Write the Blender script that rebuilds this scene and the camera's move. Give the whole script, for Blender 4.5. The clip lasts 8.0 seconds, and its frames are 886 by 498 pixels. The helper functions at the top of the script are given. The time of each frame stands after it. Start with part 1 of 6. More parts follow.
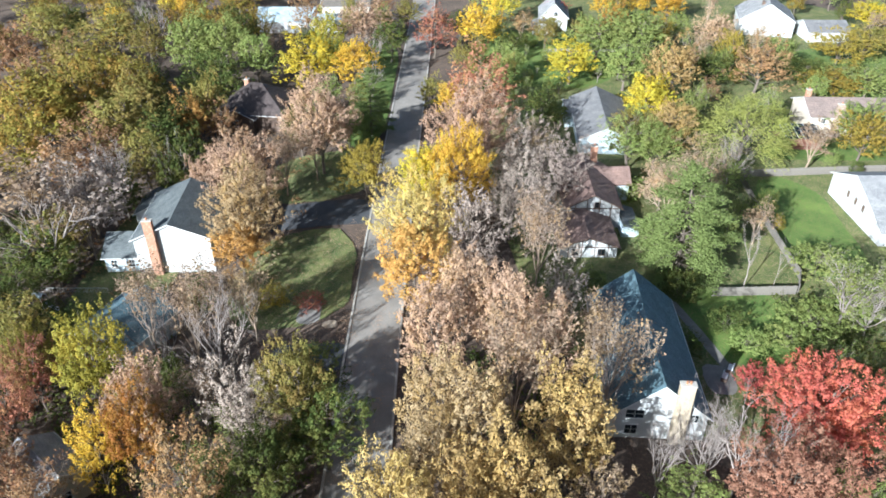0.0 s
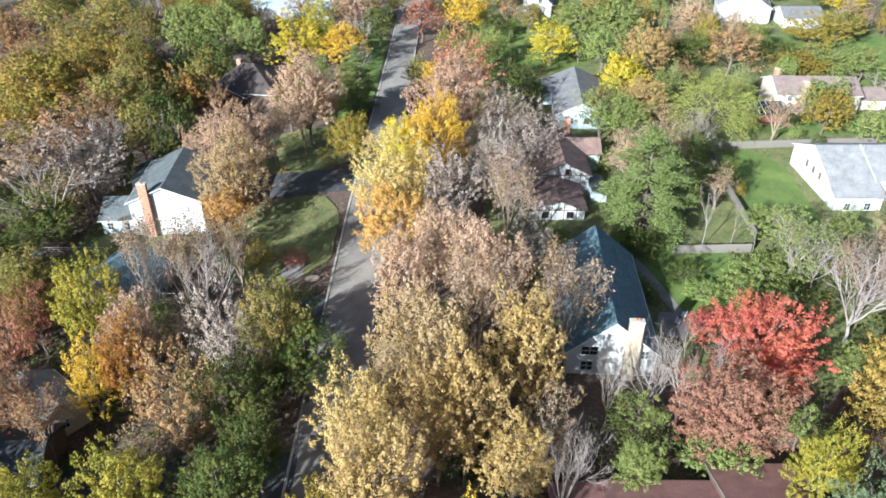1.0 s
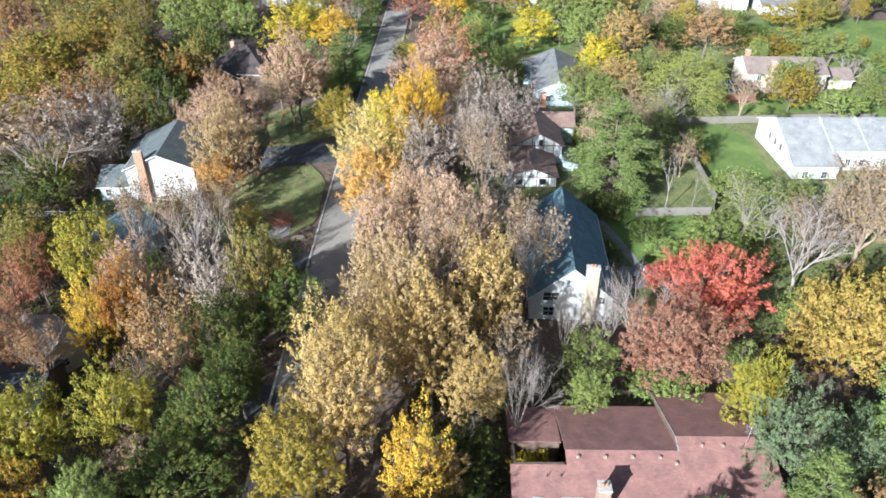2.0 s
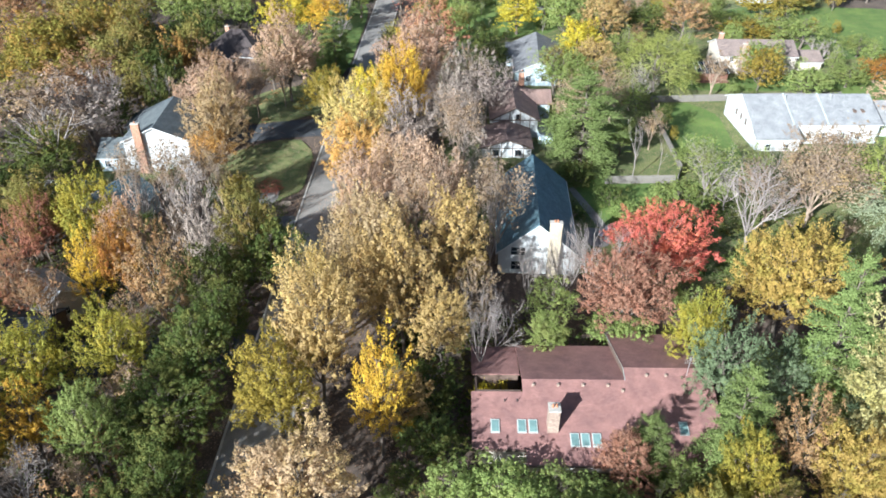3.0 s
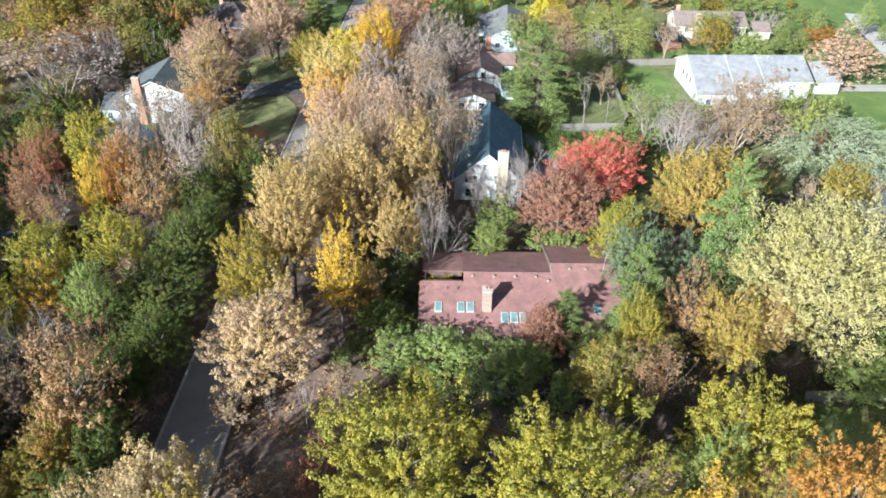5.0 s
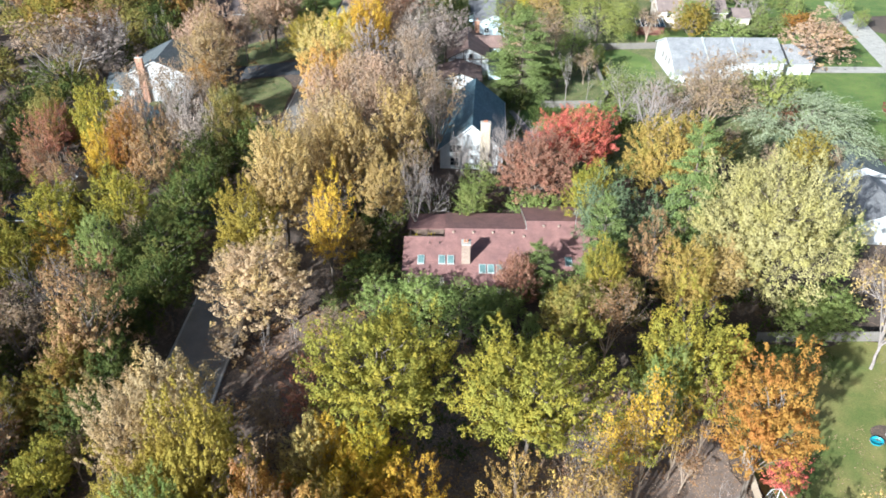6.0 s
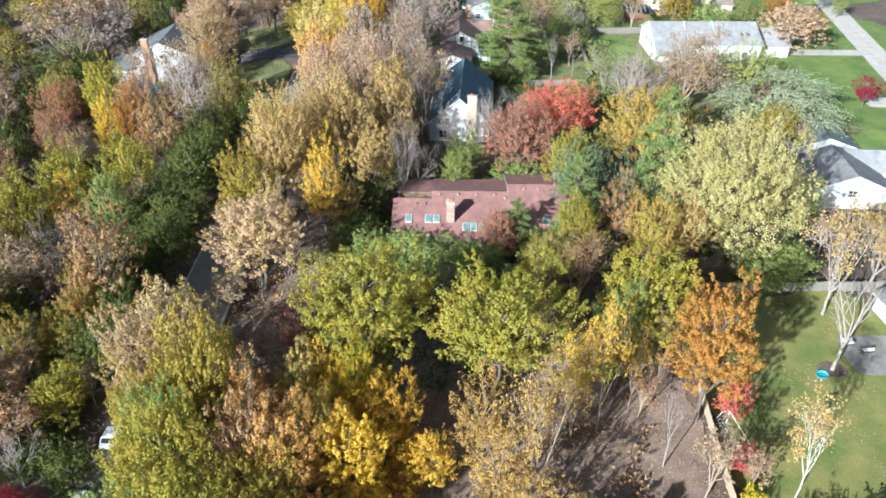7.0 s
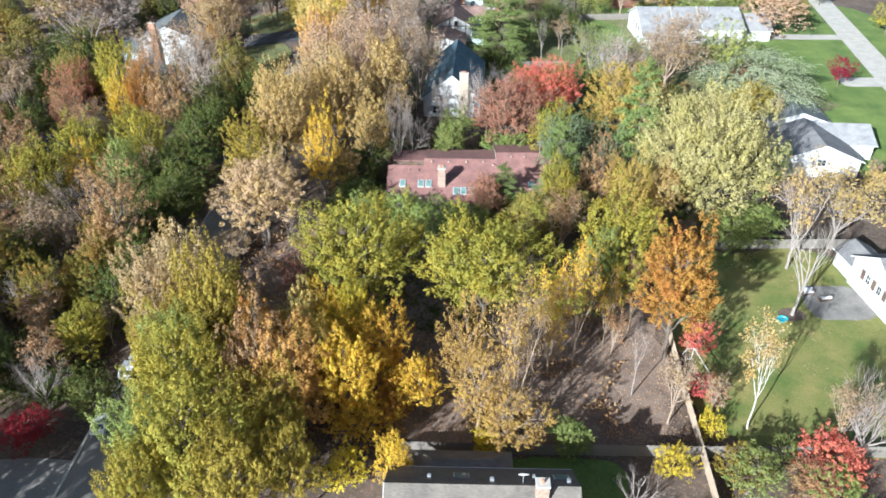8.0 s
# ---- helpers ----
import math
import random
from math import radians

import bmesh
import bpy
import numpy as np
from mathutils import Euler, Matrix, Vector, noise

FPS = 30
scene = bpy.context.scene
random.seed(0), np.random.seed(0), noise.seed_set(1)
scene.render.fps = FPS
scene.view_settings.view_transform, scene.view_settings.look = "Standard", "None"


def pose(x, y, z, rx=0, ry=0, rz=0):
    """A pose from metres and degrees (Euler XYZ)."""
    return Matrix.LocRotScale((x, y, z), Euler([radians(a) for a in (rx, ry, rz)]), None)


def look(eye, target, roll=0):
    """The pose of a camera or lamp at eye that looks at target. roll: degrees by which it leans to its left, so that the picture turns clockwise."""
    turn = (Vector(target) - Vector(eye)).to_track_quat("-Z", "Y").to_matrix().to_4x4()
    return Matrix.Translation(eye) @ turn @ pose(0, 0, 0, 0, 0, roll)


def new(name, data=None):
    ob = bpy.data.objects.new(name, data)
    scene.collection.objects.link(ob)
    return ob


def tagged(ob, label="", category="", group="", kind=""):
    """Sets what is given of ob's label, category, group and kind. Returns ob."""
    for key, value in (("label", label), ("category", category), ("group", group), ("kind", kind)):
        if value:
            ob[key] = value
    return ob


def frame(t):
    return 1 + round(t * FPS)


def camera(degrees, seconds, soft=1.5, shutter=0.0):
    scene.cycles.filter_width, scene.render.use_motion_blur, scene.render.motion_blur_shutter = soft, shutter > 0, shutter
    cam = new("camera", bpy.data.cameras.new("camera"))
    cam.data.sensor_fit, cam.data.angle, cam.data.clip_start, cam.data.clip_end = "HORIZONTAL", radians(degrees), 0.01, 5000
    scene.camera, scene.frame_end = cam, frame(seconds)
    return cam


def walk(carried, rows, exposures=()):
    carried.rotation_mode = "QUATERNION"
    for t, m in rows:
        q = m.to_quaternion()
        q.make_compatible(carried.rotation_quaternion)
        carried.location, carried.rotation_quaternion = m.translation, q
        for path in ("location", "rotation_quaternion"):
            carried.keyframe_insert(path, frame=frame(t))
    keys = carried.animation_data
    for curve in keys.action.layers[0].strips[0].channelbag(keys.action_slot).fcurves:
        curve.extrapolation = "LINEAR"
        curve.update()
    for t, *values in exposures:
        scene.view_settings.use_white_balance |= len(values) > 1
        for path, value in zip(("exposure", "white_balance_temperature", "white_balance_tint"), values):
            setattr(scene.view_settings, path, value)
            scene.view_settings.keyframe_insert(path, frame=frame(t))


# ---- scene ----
cam = camera(62.0, 8.0, soft=1.75)
METRES, EYE, TILT, LEAN, TURN = 91.0, 76.5, -33.0, 0.0, 0.0
ROWS = [
    (0.0, 0.0, 0.0, 0.0, 0.0, 0.0, -0.0),
    (0.5, 0.0237, -0.0428, -0.0397, 0.0, 0.01, -0.04),
    (1.0, 0.0472, -0.0881, -0.0789, 0.0, -0.0, -0.05),
    (1.5, 0.0711, -0.1334, -0.1187, 0.02, 0.01, -0.09),
    (3.0, 0.1433, -0.2732, -0.2313, 0.13, -0.09, -0.16),
    (3.5, 0.1664, -0.3188, -0.2678, 0.15, -0.08, -0.21),
    (4.0, 0.1884, -0.3649, -0.3045, 0.18, -0.09, -0.24),
    (4.5, 0.2068, -0.4112, -0.3411, 0.17, -0.1, -0.28),
    (6.0, 0.2558, -0.5515, -0.4524, 0.22, -0.13, -0.37),
    (6.5, 0.2713, -0.5977, -0.4895, 0.28, -0.13, -0.39),
    (7.0, 0.2847, -0.6448, -0.5261, 0.32, -0.17, -0.41),
    (7.5, 0.2957, -0.6906, -0.563, 0.35, -0.17, -0.43),
    (8.0, 0.304, -0.7369, -0.5984, 0.39, -0.21, -0.44),
]
walk(cam, [(t, pose(0, 0, EYE, TILT, LEAN, TURN) @ pose(METRES * x, METRES * y, METRES * z, 90 + pitch, roll, yaw)) for t, x, y, z, yaw, pitch, roll in ROWS],
     exposures=[(0.0, 1.52, 5700, 3), (8.0, 1.52, 5700, 3)])

# ---- world, sun, exposure ----
SUN_FROM = Vector((-0.62, -0.785, 0.0)).normalized()
SUN_HEIGHT = radians(23)
world = bpy.data.worlds.new("sky")
scene.world = world
world.use_nodes = True
wn = world.node_tree.nodes
sky = wn.new("ShaderNodeTexSky")
sky.sky_type, sky.sun_disc = "NISHITA", False
sky.sun_elevation, sky.sun_rotation = SUN_HEIGHT, math.atan2(SUN_FROM.x, SUN_FROM.y)
sky.air_density, sky.dust_density = 1.0, 1.5
wn["Background"].inputs["Strength"].default_value = 0.047
world.node_tree.links.new(sky.outputs[0], wn["Background"].inputs[0])
sun = new("sun", bpy.data.lights.new("sun", "SUN"))
sun.data.energy, sun.data.angle, sun.data.color = 4.95, radians(0.6), (1.0, 0.975, 0.94)
sun.matrix_world = look(SUN_FROM * 300 + Vector((0, 0, 300 * math.tan(SUN_HEIGHT))), (0, 0, 0))


# ---- materials ----
def nodes_of(name):
    m = bpy.data.materials.new(name)
    m.use_nodes = True
    return m, m.node_tree.nodes, m.node_tree.links.new, m.node_tree.nodes["Principled BSDF"]


def ramp_of(nt, stops):
    r = nt.new("ShaderNodeValToRGB")
    e = r.color_ramp.elements
    while len(e) < len(stops):
        e.new(0.5)
    for k, (p, c) in zip(e, stops):
        k.position, k.color = p, (*c, 1)
    return r


def noise_of(nt, link, scale, detail=4.0, coord="Object", rough=0.6):
    tc = nt.new("ShaderNodeTexCoord")
    n = nt.new("ShaderNodeTexNoise")
    n.inputs["Scale"].default_value, n.inputs["Detail"].default_value = scale, detail
    n.inputs["Roughness"].default_value = rough
    link(tc.outputs[coord], n.inputs["Vector"])
    return n


def mixed(nt, link, fac, a, b, mode="MIX"):
    m = nt.new("ShaderNodeMix")
    m.data_type, m.blend_type = "RGBA", mode
    if isinstance(fac, float):
        m.inputs[0].default_value = fac
    else:
        link(fac, m.inputs[0])
    for value, slot in ((a, 6), (b, 7)):
        if isinstance(value, tuple):
            m.inputs[slot].default_value = (*value, 1)
        else:
            link(value, m.inputs[slot])
    return m.outputs[2]


def surface(name, dark, light, scale=0.6, fine=6.0, rough=0.85, bump=0.3, metal=0.0, coord="Object", spot=None):
    """Two scales of mottling between two colours, with relief; spot: a third colour in small flecks."""
    m, nt, link, b = nodes_of(name)
    big, small = noise_of(nt, link, scale, 5, coord), noise_of(nt, link, fine, 6, coord, 0.7)
    rb = ramp_of(nt, ((0.3, dark), (0.7, light)))
    link(big.outputs[0], rb.inputs[0])
    grain = ramp_of(nt, ((0.3, (0.62, 0.62, 0.62)), (0.7, (1.25, 1.25, 1.25))))
    link(small.outputs[0], grain.inputs[0])
    col = mixed(nt, link, 1.0, rb.outputs[0], grain.outputs[0], "MULTIPLY")
    if spot:
        fl = noise_of(nt, link, fine * 0.45, 3, coord, 0.8)
        cut = ramp_of(nt, ((0.54, (0, 0, 0)), (0.6, (1, 1, 1))))
        link(fl.outputs[0], cut.inputs[0])
        col = mixed(nt, link, cut.outputs[0], col, spot)
    link(col, b.inputs["Base Color"])
    b.inputs["Roughness"].default_value, b.inputs["Metallic"].default_value = rough, metal
    if bump:
        bp = nt.new("ShaderNodeBump")
        bp.inputs["Strength"].default_value, bp.inputs["Distance"].default_value = bump, 0.05
        link(small.outputs[0], bp.inputs["Height"])
        link(bp.outputs[0], b.inputs["Normal"])
    return m


def shingled(name, dark, light, rough=0.8):
    """Asphalt shingles: rows of tabs of uneven tone, weather stains over them."""
    m, nt, link, b = nodes_of(name)
    tc, mp = nt.new("ShaderNodeTexCoord"), nt.new("ShaderNodeMapping")
    link(tc.outputs["UV"], mp.inputs[0])
    br = nt.new("ShaderNodeTexBrick")
    br.inputs["Color1"].default_value, br.inputs["Color2"].default_value = (*dark, 1), (*light, 1)
    br.inputs["Mortar"].default_value = (*[c * 0.6 for c in dark], 1)
    br.inputs["Scale"].default_value, br.inputs["Mortar Size"].default_value = 1.0, 0.012
    br.inputs["Brick Width"].default_value, br.inputs["Row Height"].default_value = 0.33, 0.15
    link(mp.outputs[0], br.inputs["Vector"])
    stain = noise_of(nt, link, 0.5, 5)
    rs = ramp_of(nt, ((0.3, (0.72, 0.72, 0.74)), (0.72, (1.2, 1.18, 1.15))))
    link(stain.outputs[0], rs.inputs[0])
    link(mixed(nt, link, 1.0, br.outputs[0], rs.outputs[0], "MULTIPLY"), b.inputs["Base Color"])
    b.inputs["Roughness"].default_value = rough
    bp = nt.new("ShaderNodeBump")
    bp.inputs["Strength"].default_value, bp.inputs["Distance"].default_value = 0.5, 0.02
    link(br.outputs["Fac"], bp.inputs["Height"])
    bp.invert = True
    link(bp.outputs[0], b.inputs["Normal"])
    return m


def siding(name, colour, pitch=0.2, dirt=0.85):
    """Painted clapboard: shadow lines at every board, faint streaks of dirt."""
    m, nt, link, b = nodes_of(name)
    tc = nt.new("ShaderNodeTexCoord")
    w = nt.new("ShaderNodeTexWave")
    w.wave_type, w.bands_direction, w.wave_profile = "BANDS", "Z", "SAW"
    w.inputs["Scale"].default_value = 0.314 / pitch
    link(tc.outputs["Object"], w.inputs["Vector"])
    n = noise_of(nt, link, 0.9, 5)
    r = ramp_of(nt, ((0.3, tuple(c * dirt for c in colour)), (0.65, colour)))
    link(n.outputs[0], r.inputs[0])
    link(r.outputs[0], b.inputs["Base Color"])
    b.inputs["Roughness"].default_value = 0.6
    bp = nt.new("ShaderNodeBump")
    bp.inputs["Strength"].default_value, bp.inputs["Distance"].default_value = 0.6, 0.03
    link(w.outputs["Fac"], bp.inputs["Height"])
    link(bp.outputs[0], b.inputs["Normal"])
    return m


def leafy(name, stops, sheer=0.3, patch=None):
    """Leaves: every leaf its own tone, whole boughs turned to another; light comes through them."""
    m, nt, link, b = nodes_of(name)
    geo, info = nt.new("ShaderNodeNewGeometry"), nt.new("ShaderNodeObjectInfo")
    mid = stops[1][1]
    stops = [(p, tuple(m + 0.5 * (v - m) for v, m in zip(c, mid))) for p, c in stops]
    r = ramp_of(nt, stops)
    link(geo.outputs["Random Per Island"], r.inputs[0])
    col = r.outputs[0]
    if patch:
        n = noise_of(nt, link, 0.3, 3)
        cut = ramp_of(nt, ((0.47, (0, 0, 0)), (0.6, (1, 1, 1))))
        link(n.outputs[0], cut.inputs[0])
        col = mixed(nt, link, cut.outputs[0], col, mixed(nt, link, 0.3, patch, r.outputs[0]))
    hs = nt.new("ShaderNodeHueSaturation")
    for lo, hi, slot in ((0.493, 0.507, "Hue"), (0.88, 1.12, "Value")):
        mr = nt.new("ShaderNodeMapRange")
        mr.inputs["To Min"].default_value, mr.inputs["To Max"].default_value = lo, hi
        link(info.outputs["Random"], mr.inputs["Value"])
        link(mr.outputs[0], hs.inputs[slot])
    link(col, hs.inputs["Color"])
    link(hs.outputs[0], b.inputs["Base Color"])
    b.inputs["Roughness"].default_value = 0.7
    b.inputs["Specular IOR Level"].default_value = 0.12
    tr, mx = nt.new("ShaderNodeBsdfTranslucent"), nt.new("ShaderNodeMixShader")
    link(hs.outputs[0], tr.inputs[0])
    mx.inputs[0].default_value = sheer
    link(b.outputs[0], mx.inputs[1])
    link(tr.outputs[0], mx.inputs[2])
    link(mx.outputs[0], nt["Material Output"].inputs[0])
    return m


def three(a, b, c):
    return ((0.0, a), (0.5, b), (1.0, c))


LEAF = {
    "tan": leafy("leaves_tan", three((0.329, 0.215, 0.146), (0.464, 0.317, 0.224), (0.598, 0.437, 0.322)), 0.35, (0.453, 0.292, 0.155)),
    "tan_warm": leafy("leaves_tan_warm", three((0.33, 0.222, 0.135), (0.45, 0.308, 0.19), (0.56, 0.405, 0.27)), 0.35, (0.45, 0.31, 0.125)),
    "tan_grey": leafy("leaves_tan_grey", three((0.284, 0.227, 0.191), (0.389, 0.315, 0.268), (0.482, 0.402, 0.352)), 0.35),
    "tan_gold": leafy("leaves_tan_gold", three((0.32, 0.235, 0.13), (0.43, 0.32, 0.18), (0.51, 0.395, 0.24)), 0.35, (0.42, 0.28, 0.1)),
    "gold_tan": leafy("leaves_gold_tan", three((0.325, 0.224, 0.083), (0.448, 0.314, 0.116), (0.538, 0.392, 0.160)), 0.35, (0.459, 0.336, 0.165)),
    "yellow_tan": leafy("leaves_yellow_tan", three((0.385, 0.305, 0.107), (0.515, 0.405, 0.148), (0.577, 0.468, 0.222)), 0.35, (0.512, 0.337, 0.113)),
    "orange_tan": leafy("leaves_orange_tan", three((0.417, 0.238, 0.068), (0.555, 0.326, 0.096), (0.626, 0.405, 0.139)), 0.35),
    "yellow": leafy("leaves_yellow", three((0.436, 0.335, 0.035), (0.594, 0.456, 0.045), (0.657, 0.523, 0.069)), 0.4, (0.380, 0.362, 0.063)),
    "gold": leafy("leaves_gold", three((0.443, 0.281, 0.040), (0.613, 0.404, 0.054), (0.670, 0.474, 0.069)), 0.4, (0.524, 0.298, 0.049)),
    "pale_yellow": leafy("leaves_pale_yellow", three((0.31, 0.265, 0.118), (0.405, 0.352, 0.16), (0.46, 0.41, 0.205)), 0.35, (0.38, 0.33, 0.11)),
    "yellow_green": leafy("leaves_yellow_green", three((0.19, 0.18, 0.034), (0.28, 0.255, 0.048), (0.36, 0.315, 0.065)), 0.4, (0.43, 0.325, 0.05)),
    "olive_gold": leafy("leaves_olive_gold", three((0.23, 0.172, 0.034), (0.315, 0.235, 0.044), (0.39, 0.285, 0.058)), 0.35, (0.265, 0.215, 0.045)),
    "olive": leafy("leaves_olive", three((0.164, 0.156, 0.043), (0.231, 0.213, 0.059), (0.300, 0.261, 0.077)), 0.35, (0.347, 0.239, 0.081)),
    "olive_rust": leafy("leaves_olive_rust", three((0.14, 0.13, 0.03), (0.215, 0.185, 0.04), (0.31, 0.225, 0.052)), 0.35, (0.34, 0.17, 0.045)),
    "green": leafy("leaves_green", three((0.140, 0.178, 0.050), (0.232, 0.281, 0.085), (0.324, 0.378, 0.125)), 0.4, (0.324, 0.335, 0.110)),
    # green with shade put into the leaf colour, darker than the lit green
    "dark_green": leafy("leaves_shaded_green", three((0.052, 0.076, 0.022), (0.08, 0.104, 0.028), (0.118, 0.136, 0.036)), 0.3, (0.165, 0.15, 0.04)),
    "bluegreen": leafy("needles_bluegreen", three((0.095, 0.128, 0.066), (0.142, 0.182, 0.096), (0.205, 0.248, 0.14)), 0.25),
    "pine": leafy("needles_pine", three((0.11, 0.145, 0.045), (0.172, 0.217, 0.07), (0.24, 0.285, 0.10)), 0.25),
    "willow": leafy("leaves_willow", three((0.270, 0.316, 0.177), (0.375, 0.421, 0.255), (0.481, 0.516, 0.349)), 0.3),
    "rust": leafy("leaves_rust", three((0.235, 0.125, 0.059), (0.322, 0.176, 0.089), (0.394, 0.237, 0.122)), 0.35, (0.363, 0.253, 0.132)),
    "orange": leafy("leaves_orange", three((0.28, 0.15, 0.034), (0.39, 0.215, 0.05), (0.49, 0.295, 0.072)), 0.4, (0.42, 0.17, 0.05)),
    "red": leafy("leaves_red", three((0.42, 0.09, 0.078), (0.56, 0.14, 0.115), (0.63, 0.21, 0.165)), 0.4, (0.58, 0.185, 0.1)),
    "rust_red": leafy("leaves_rust_red", three((0.265, 0.101, 0.071), (0.368, 0.148, 0.103), (0.425, 0.206, 0.136)), 0.35, (0.389, 0.223, 0.099)),
    "rust_dull": leafy("leaves_rust_dull", three((0.230, 0.127, 0.084), (0.322, 0.171, 0.116), (0.414, 0.237, 0.163)), 0.35, (0.345, 0.154, 0.100)),
    "dun": leafy("leaves_dun", three((0.221, 0.156, 0.111), (0.325, 0.234, 0.163), (0.429, 0.325, 0.234)), 0.35, (0.390, 0.260, 0.117)),
    "moss": leafy("leaves_moss", three((0.19, 0.182, 0.036), (0.275, 0.255, 0.05), (0.35, 0.315, 0.068)), 0.4, (0.39, 0.30, 0.045)),
    "spring": leafy("leaves_spring", three((0.25, 0.27, 0.07), (0.36, 0.385, 0.105), (0.45, 0.475, 0.15)), 0.4, (0.33, 0.33, 0.10)),
    "amber": leafy("leaves_amber", three((0.281, 0.189, 0.054), (0.400, 0.273, 0.077), (0.486, 0.347, 0.108)), 0.35, (0.324, 0.273, 0.063)),
    "bronze": leafy("leaves_bronze", three((0.25, 0.15, 0.055), (0.36, 0.225, 0.08), (0.45, 0.30, 0.11)), 0.35, (0.44, 0.30, 0.07)),
    "maroon": leafy("leaves_maroon", three((0.16, 0.014, 0.026), (0.25, 0.026, 0.044), (0.33, 0.05, 0.07)), 0.35),
}
BARK = surface("bark_grey_brown", (0.09, 0.068, 0.054), (0.19, 0.155, 0.125), 1.5, 9)
BARK_PALE = surface("bark_pale_grey", (0.20, 0.175, 0.15), (0.34, 0.305, 0.27), 1.5, 8)
TWIG = surface("twigs_grey", (0.20, 0.165, 0.15), (0.34, 0.29, 0.265), 1.2, 8)
TWIG_TAN = surface("twigs_tan", (0.22, 0.16, 0.115), (0.37, 0.28, 0.205), 1.2, 8)
BIRCH = surface("bark_birch_white", (0.40, 0.37, 0.33), (0.60, 0.57, 0.52), 1.0, 7, spot=(0.16, 0.13, 0.11))
LITTER = surface("leaf_litter_soil", (0.05, 0.037, 0.029), (0.14, 0.10, 0.076), 0.12, 5, 0.95, 0.6, spot=(0.18, 0.12, 0.085))
SOIL = surface("bare_packed_soil", (0.105, 0.076, 0.06), (0.28, 0.205, 0.162), 0.3, 4, 0.95, 0.6, spot=(0.235, 0.145, 0.09))
BANK = surface("leaf_strewn_bank", (0.10, 0.07, 0.055), (0.22, 0.155, 0.12), 0.2, 4, 0.95, 0.6, spot=(0.26, 0.155, 0.10))
GRASS = surface("mown_grass", (0.055, 0.115, 0.018), (0.155, 0.22, 0.042), 0.22, 7, 0.9, 0.5, spot=(0.165, 0.16, 0.05))
GRASS_DRY = surface("grass_with_fallen_leaves", (0.05, 0.085, 0.02), (0.17, 0.18, 0.055), 0.33, 7, 0.92, 0.5, spot=(0.26, 0.20, 0.11))
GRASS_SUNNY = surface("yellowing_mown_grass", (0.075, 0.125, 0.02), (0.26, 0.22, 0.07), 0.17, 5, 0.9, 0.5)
ASPHALT = surface("worn_asphalt", (0.22, 0.197, 0.177), (0.31, 0.279, 0.25), 0.25, 9, 0.9, 0.25)
ASPHALT_DARK = surface("dark_asphalt_drive", (0.045, 0.048, 0.055), (0.075, 0.078, 0.085), 0.3, 9, 0.85, 0.25)
CONCRETE = surface("weathered_concrete", (0.36, 0.33, 0.29), (0.52, 0.48, 0.43), 0.5, 8, 0.85, 0.2)
CONCRETE_GREY = surface("grey_paving", (0.15, 0.14, 0.13), (0.26, 0.24, 0.22), 0.5, 8, 0.85, 0.2)
FENCE_TAN = surface("weathered_fence_tan", (0.33, 0.25, 0.18), (0.50, 0.40, 0.30), 0.8, 8, 0.85, 0.3)
FENCE_GREY = surface("weathered_fence_grey", (0.13, 0.115, 0.10), (0.24, 0.215, 0.19), 0.8, 8, 0.85, 0.3)
WHITE = siding("white_clapboard", (0.52, 0.525, 0.53))
PALE_BLUE = siding("pale_blue_clapboard", (0.50, 0.58, 0.64))
CREAM = siding("cream_clapboard", (0.56, 0.48, 0.40))
BEIGE = siding("beige_clapboard", (0.56, 0.49, 0.41))
TRIM_WHITE = surface("white_trim_paint", (0.58, 0.575, 0.56), (0.68, 0.67, 0.66), 1.0, 6, 0.5, 0.05)
TRIM_GREY = surface("grey_green_metal_trim", (0.34, 0.37, 0.35), (0.45, 0.48, 0.46), 1.0, 6, 0.5, 0.05)
TRIM_BROWN = surface("brown_trim_paint", (0.10, 0.065, 0.05), (0.16, 0.11, 0.085), 1.0, 6, 0.6, 0.05)
BRICK_RED = surface("chimney_brick_red", (0.30, 0.14, 0.085), (0.45, 0.23, 0.15), 2.2, 11, 0.9, 0.5, spot=(0.50, 0.34, 0.25))
BRICK_CREAM = surface("chimney_brick_cream", (0.36, 0.29, 0.20), (0.50, 0.42, 0.31), 2.2, 11, 0.9, 0.5, spot=(0.58, 0.46, 0.36))
BRICK_MIX = surface("chimney_brick_pale_red", (0.21, 0.14, 0.105), (0.35, 0.265, 0.21), 2.2, 10, 0.9, 0.5, spot=(0.42, 0.34, 0.28))
ROOF_TEAL = shingled("shingles_blue_grey", (0.085, 0.145, 0.175), (0.145, 0.225, 0.265))
ROOF_SLATE = shingled("shingles_dark_grey", (0.095, 0.11, 0.115), (0.16, 0.175, 0.18))
ROOF_GREY = shingled("shingles_mid_grey", (0.17, 0.165, 0.17), (0.25, 0.245, 0.245))
ROOF_LIGHT = shingled("shingles_light_grey", (0.255, 0.255, 0.262), (0.36, 0.358, 0.362))
ROOF_BLUE = shingled("shingles_light_blue", (0.33, 0.42, 0.48), (0.43, 0.52, 0.58))
ROOF_BROWN = shingled("shingles_brown", (0.19, 0.12, 0.10), (0.29, 0.195, 0.165))
ROOF_RED = shingled("shingles_red_brown", (0.25, 0.125, 0.11), (0.32, 0.17, 0.15))
ROOF_UMBER = shingled("shingles_dark_brown", (0.06, 0.045, 0.043), (0.105, 0.08, 0.075))
ROOF_ROSE = shingled("shingles_rose_brown", (0.22, 0.165, 0.145), (0.31, 0.24, 0.215))
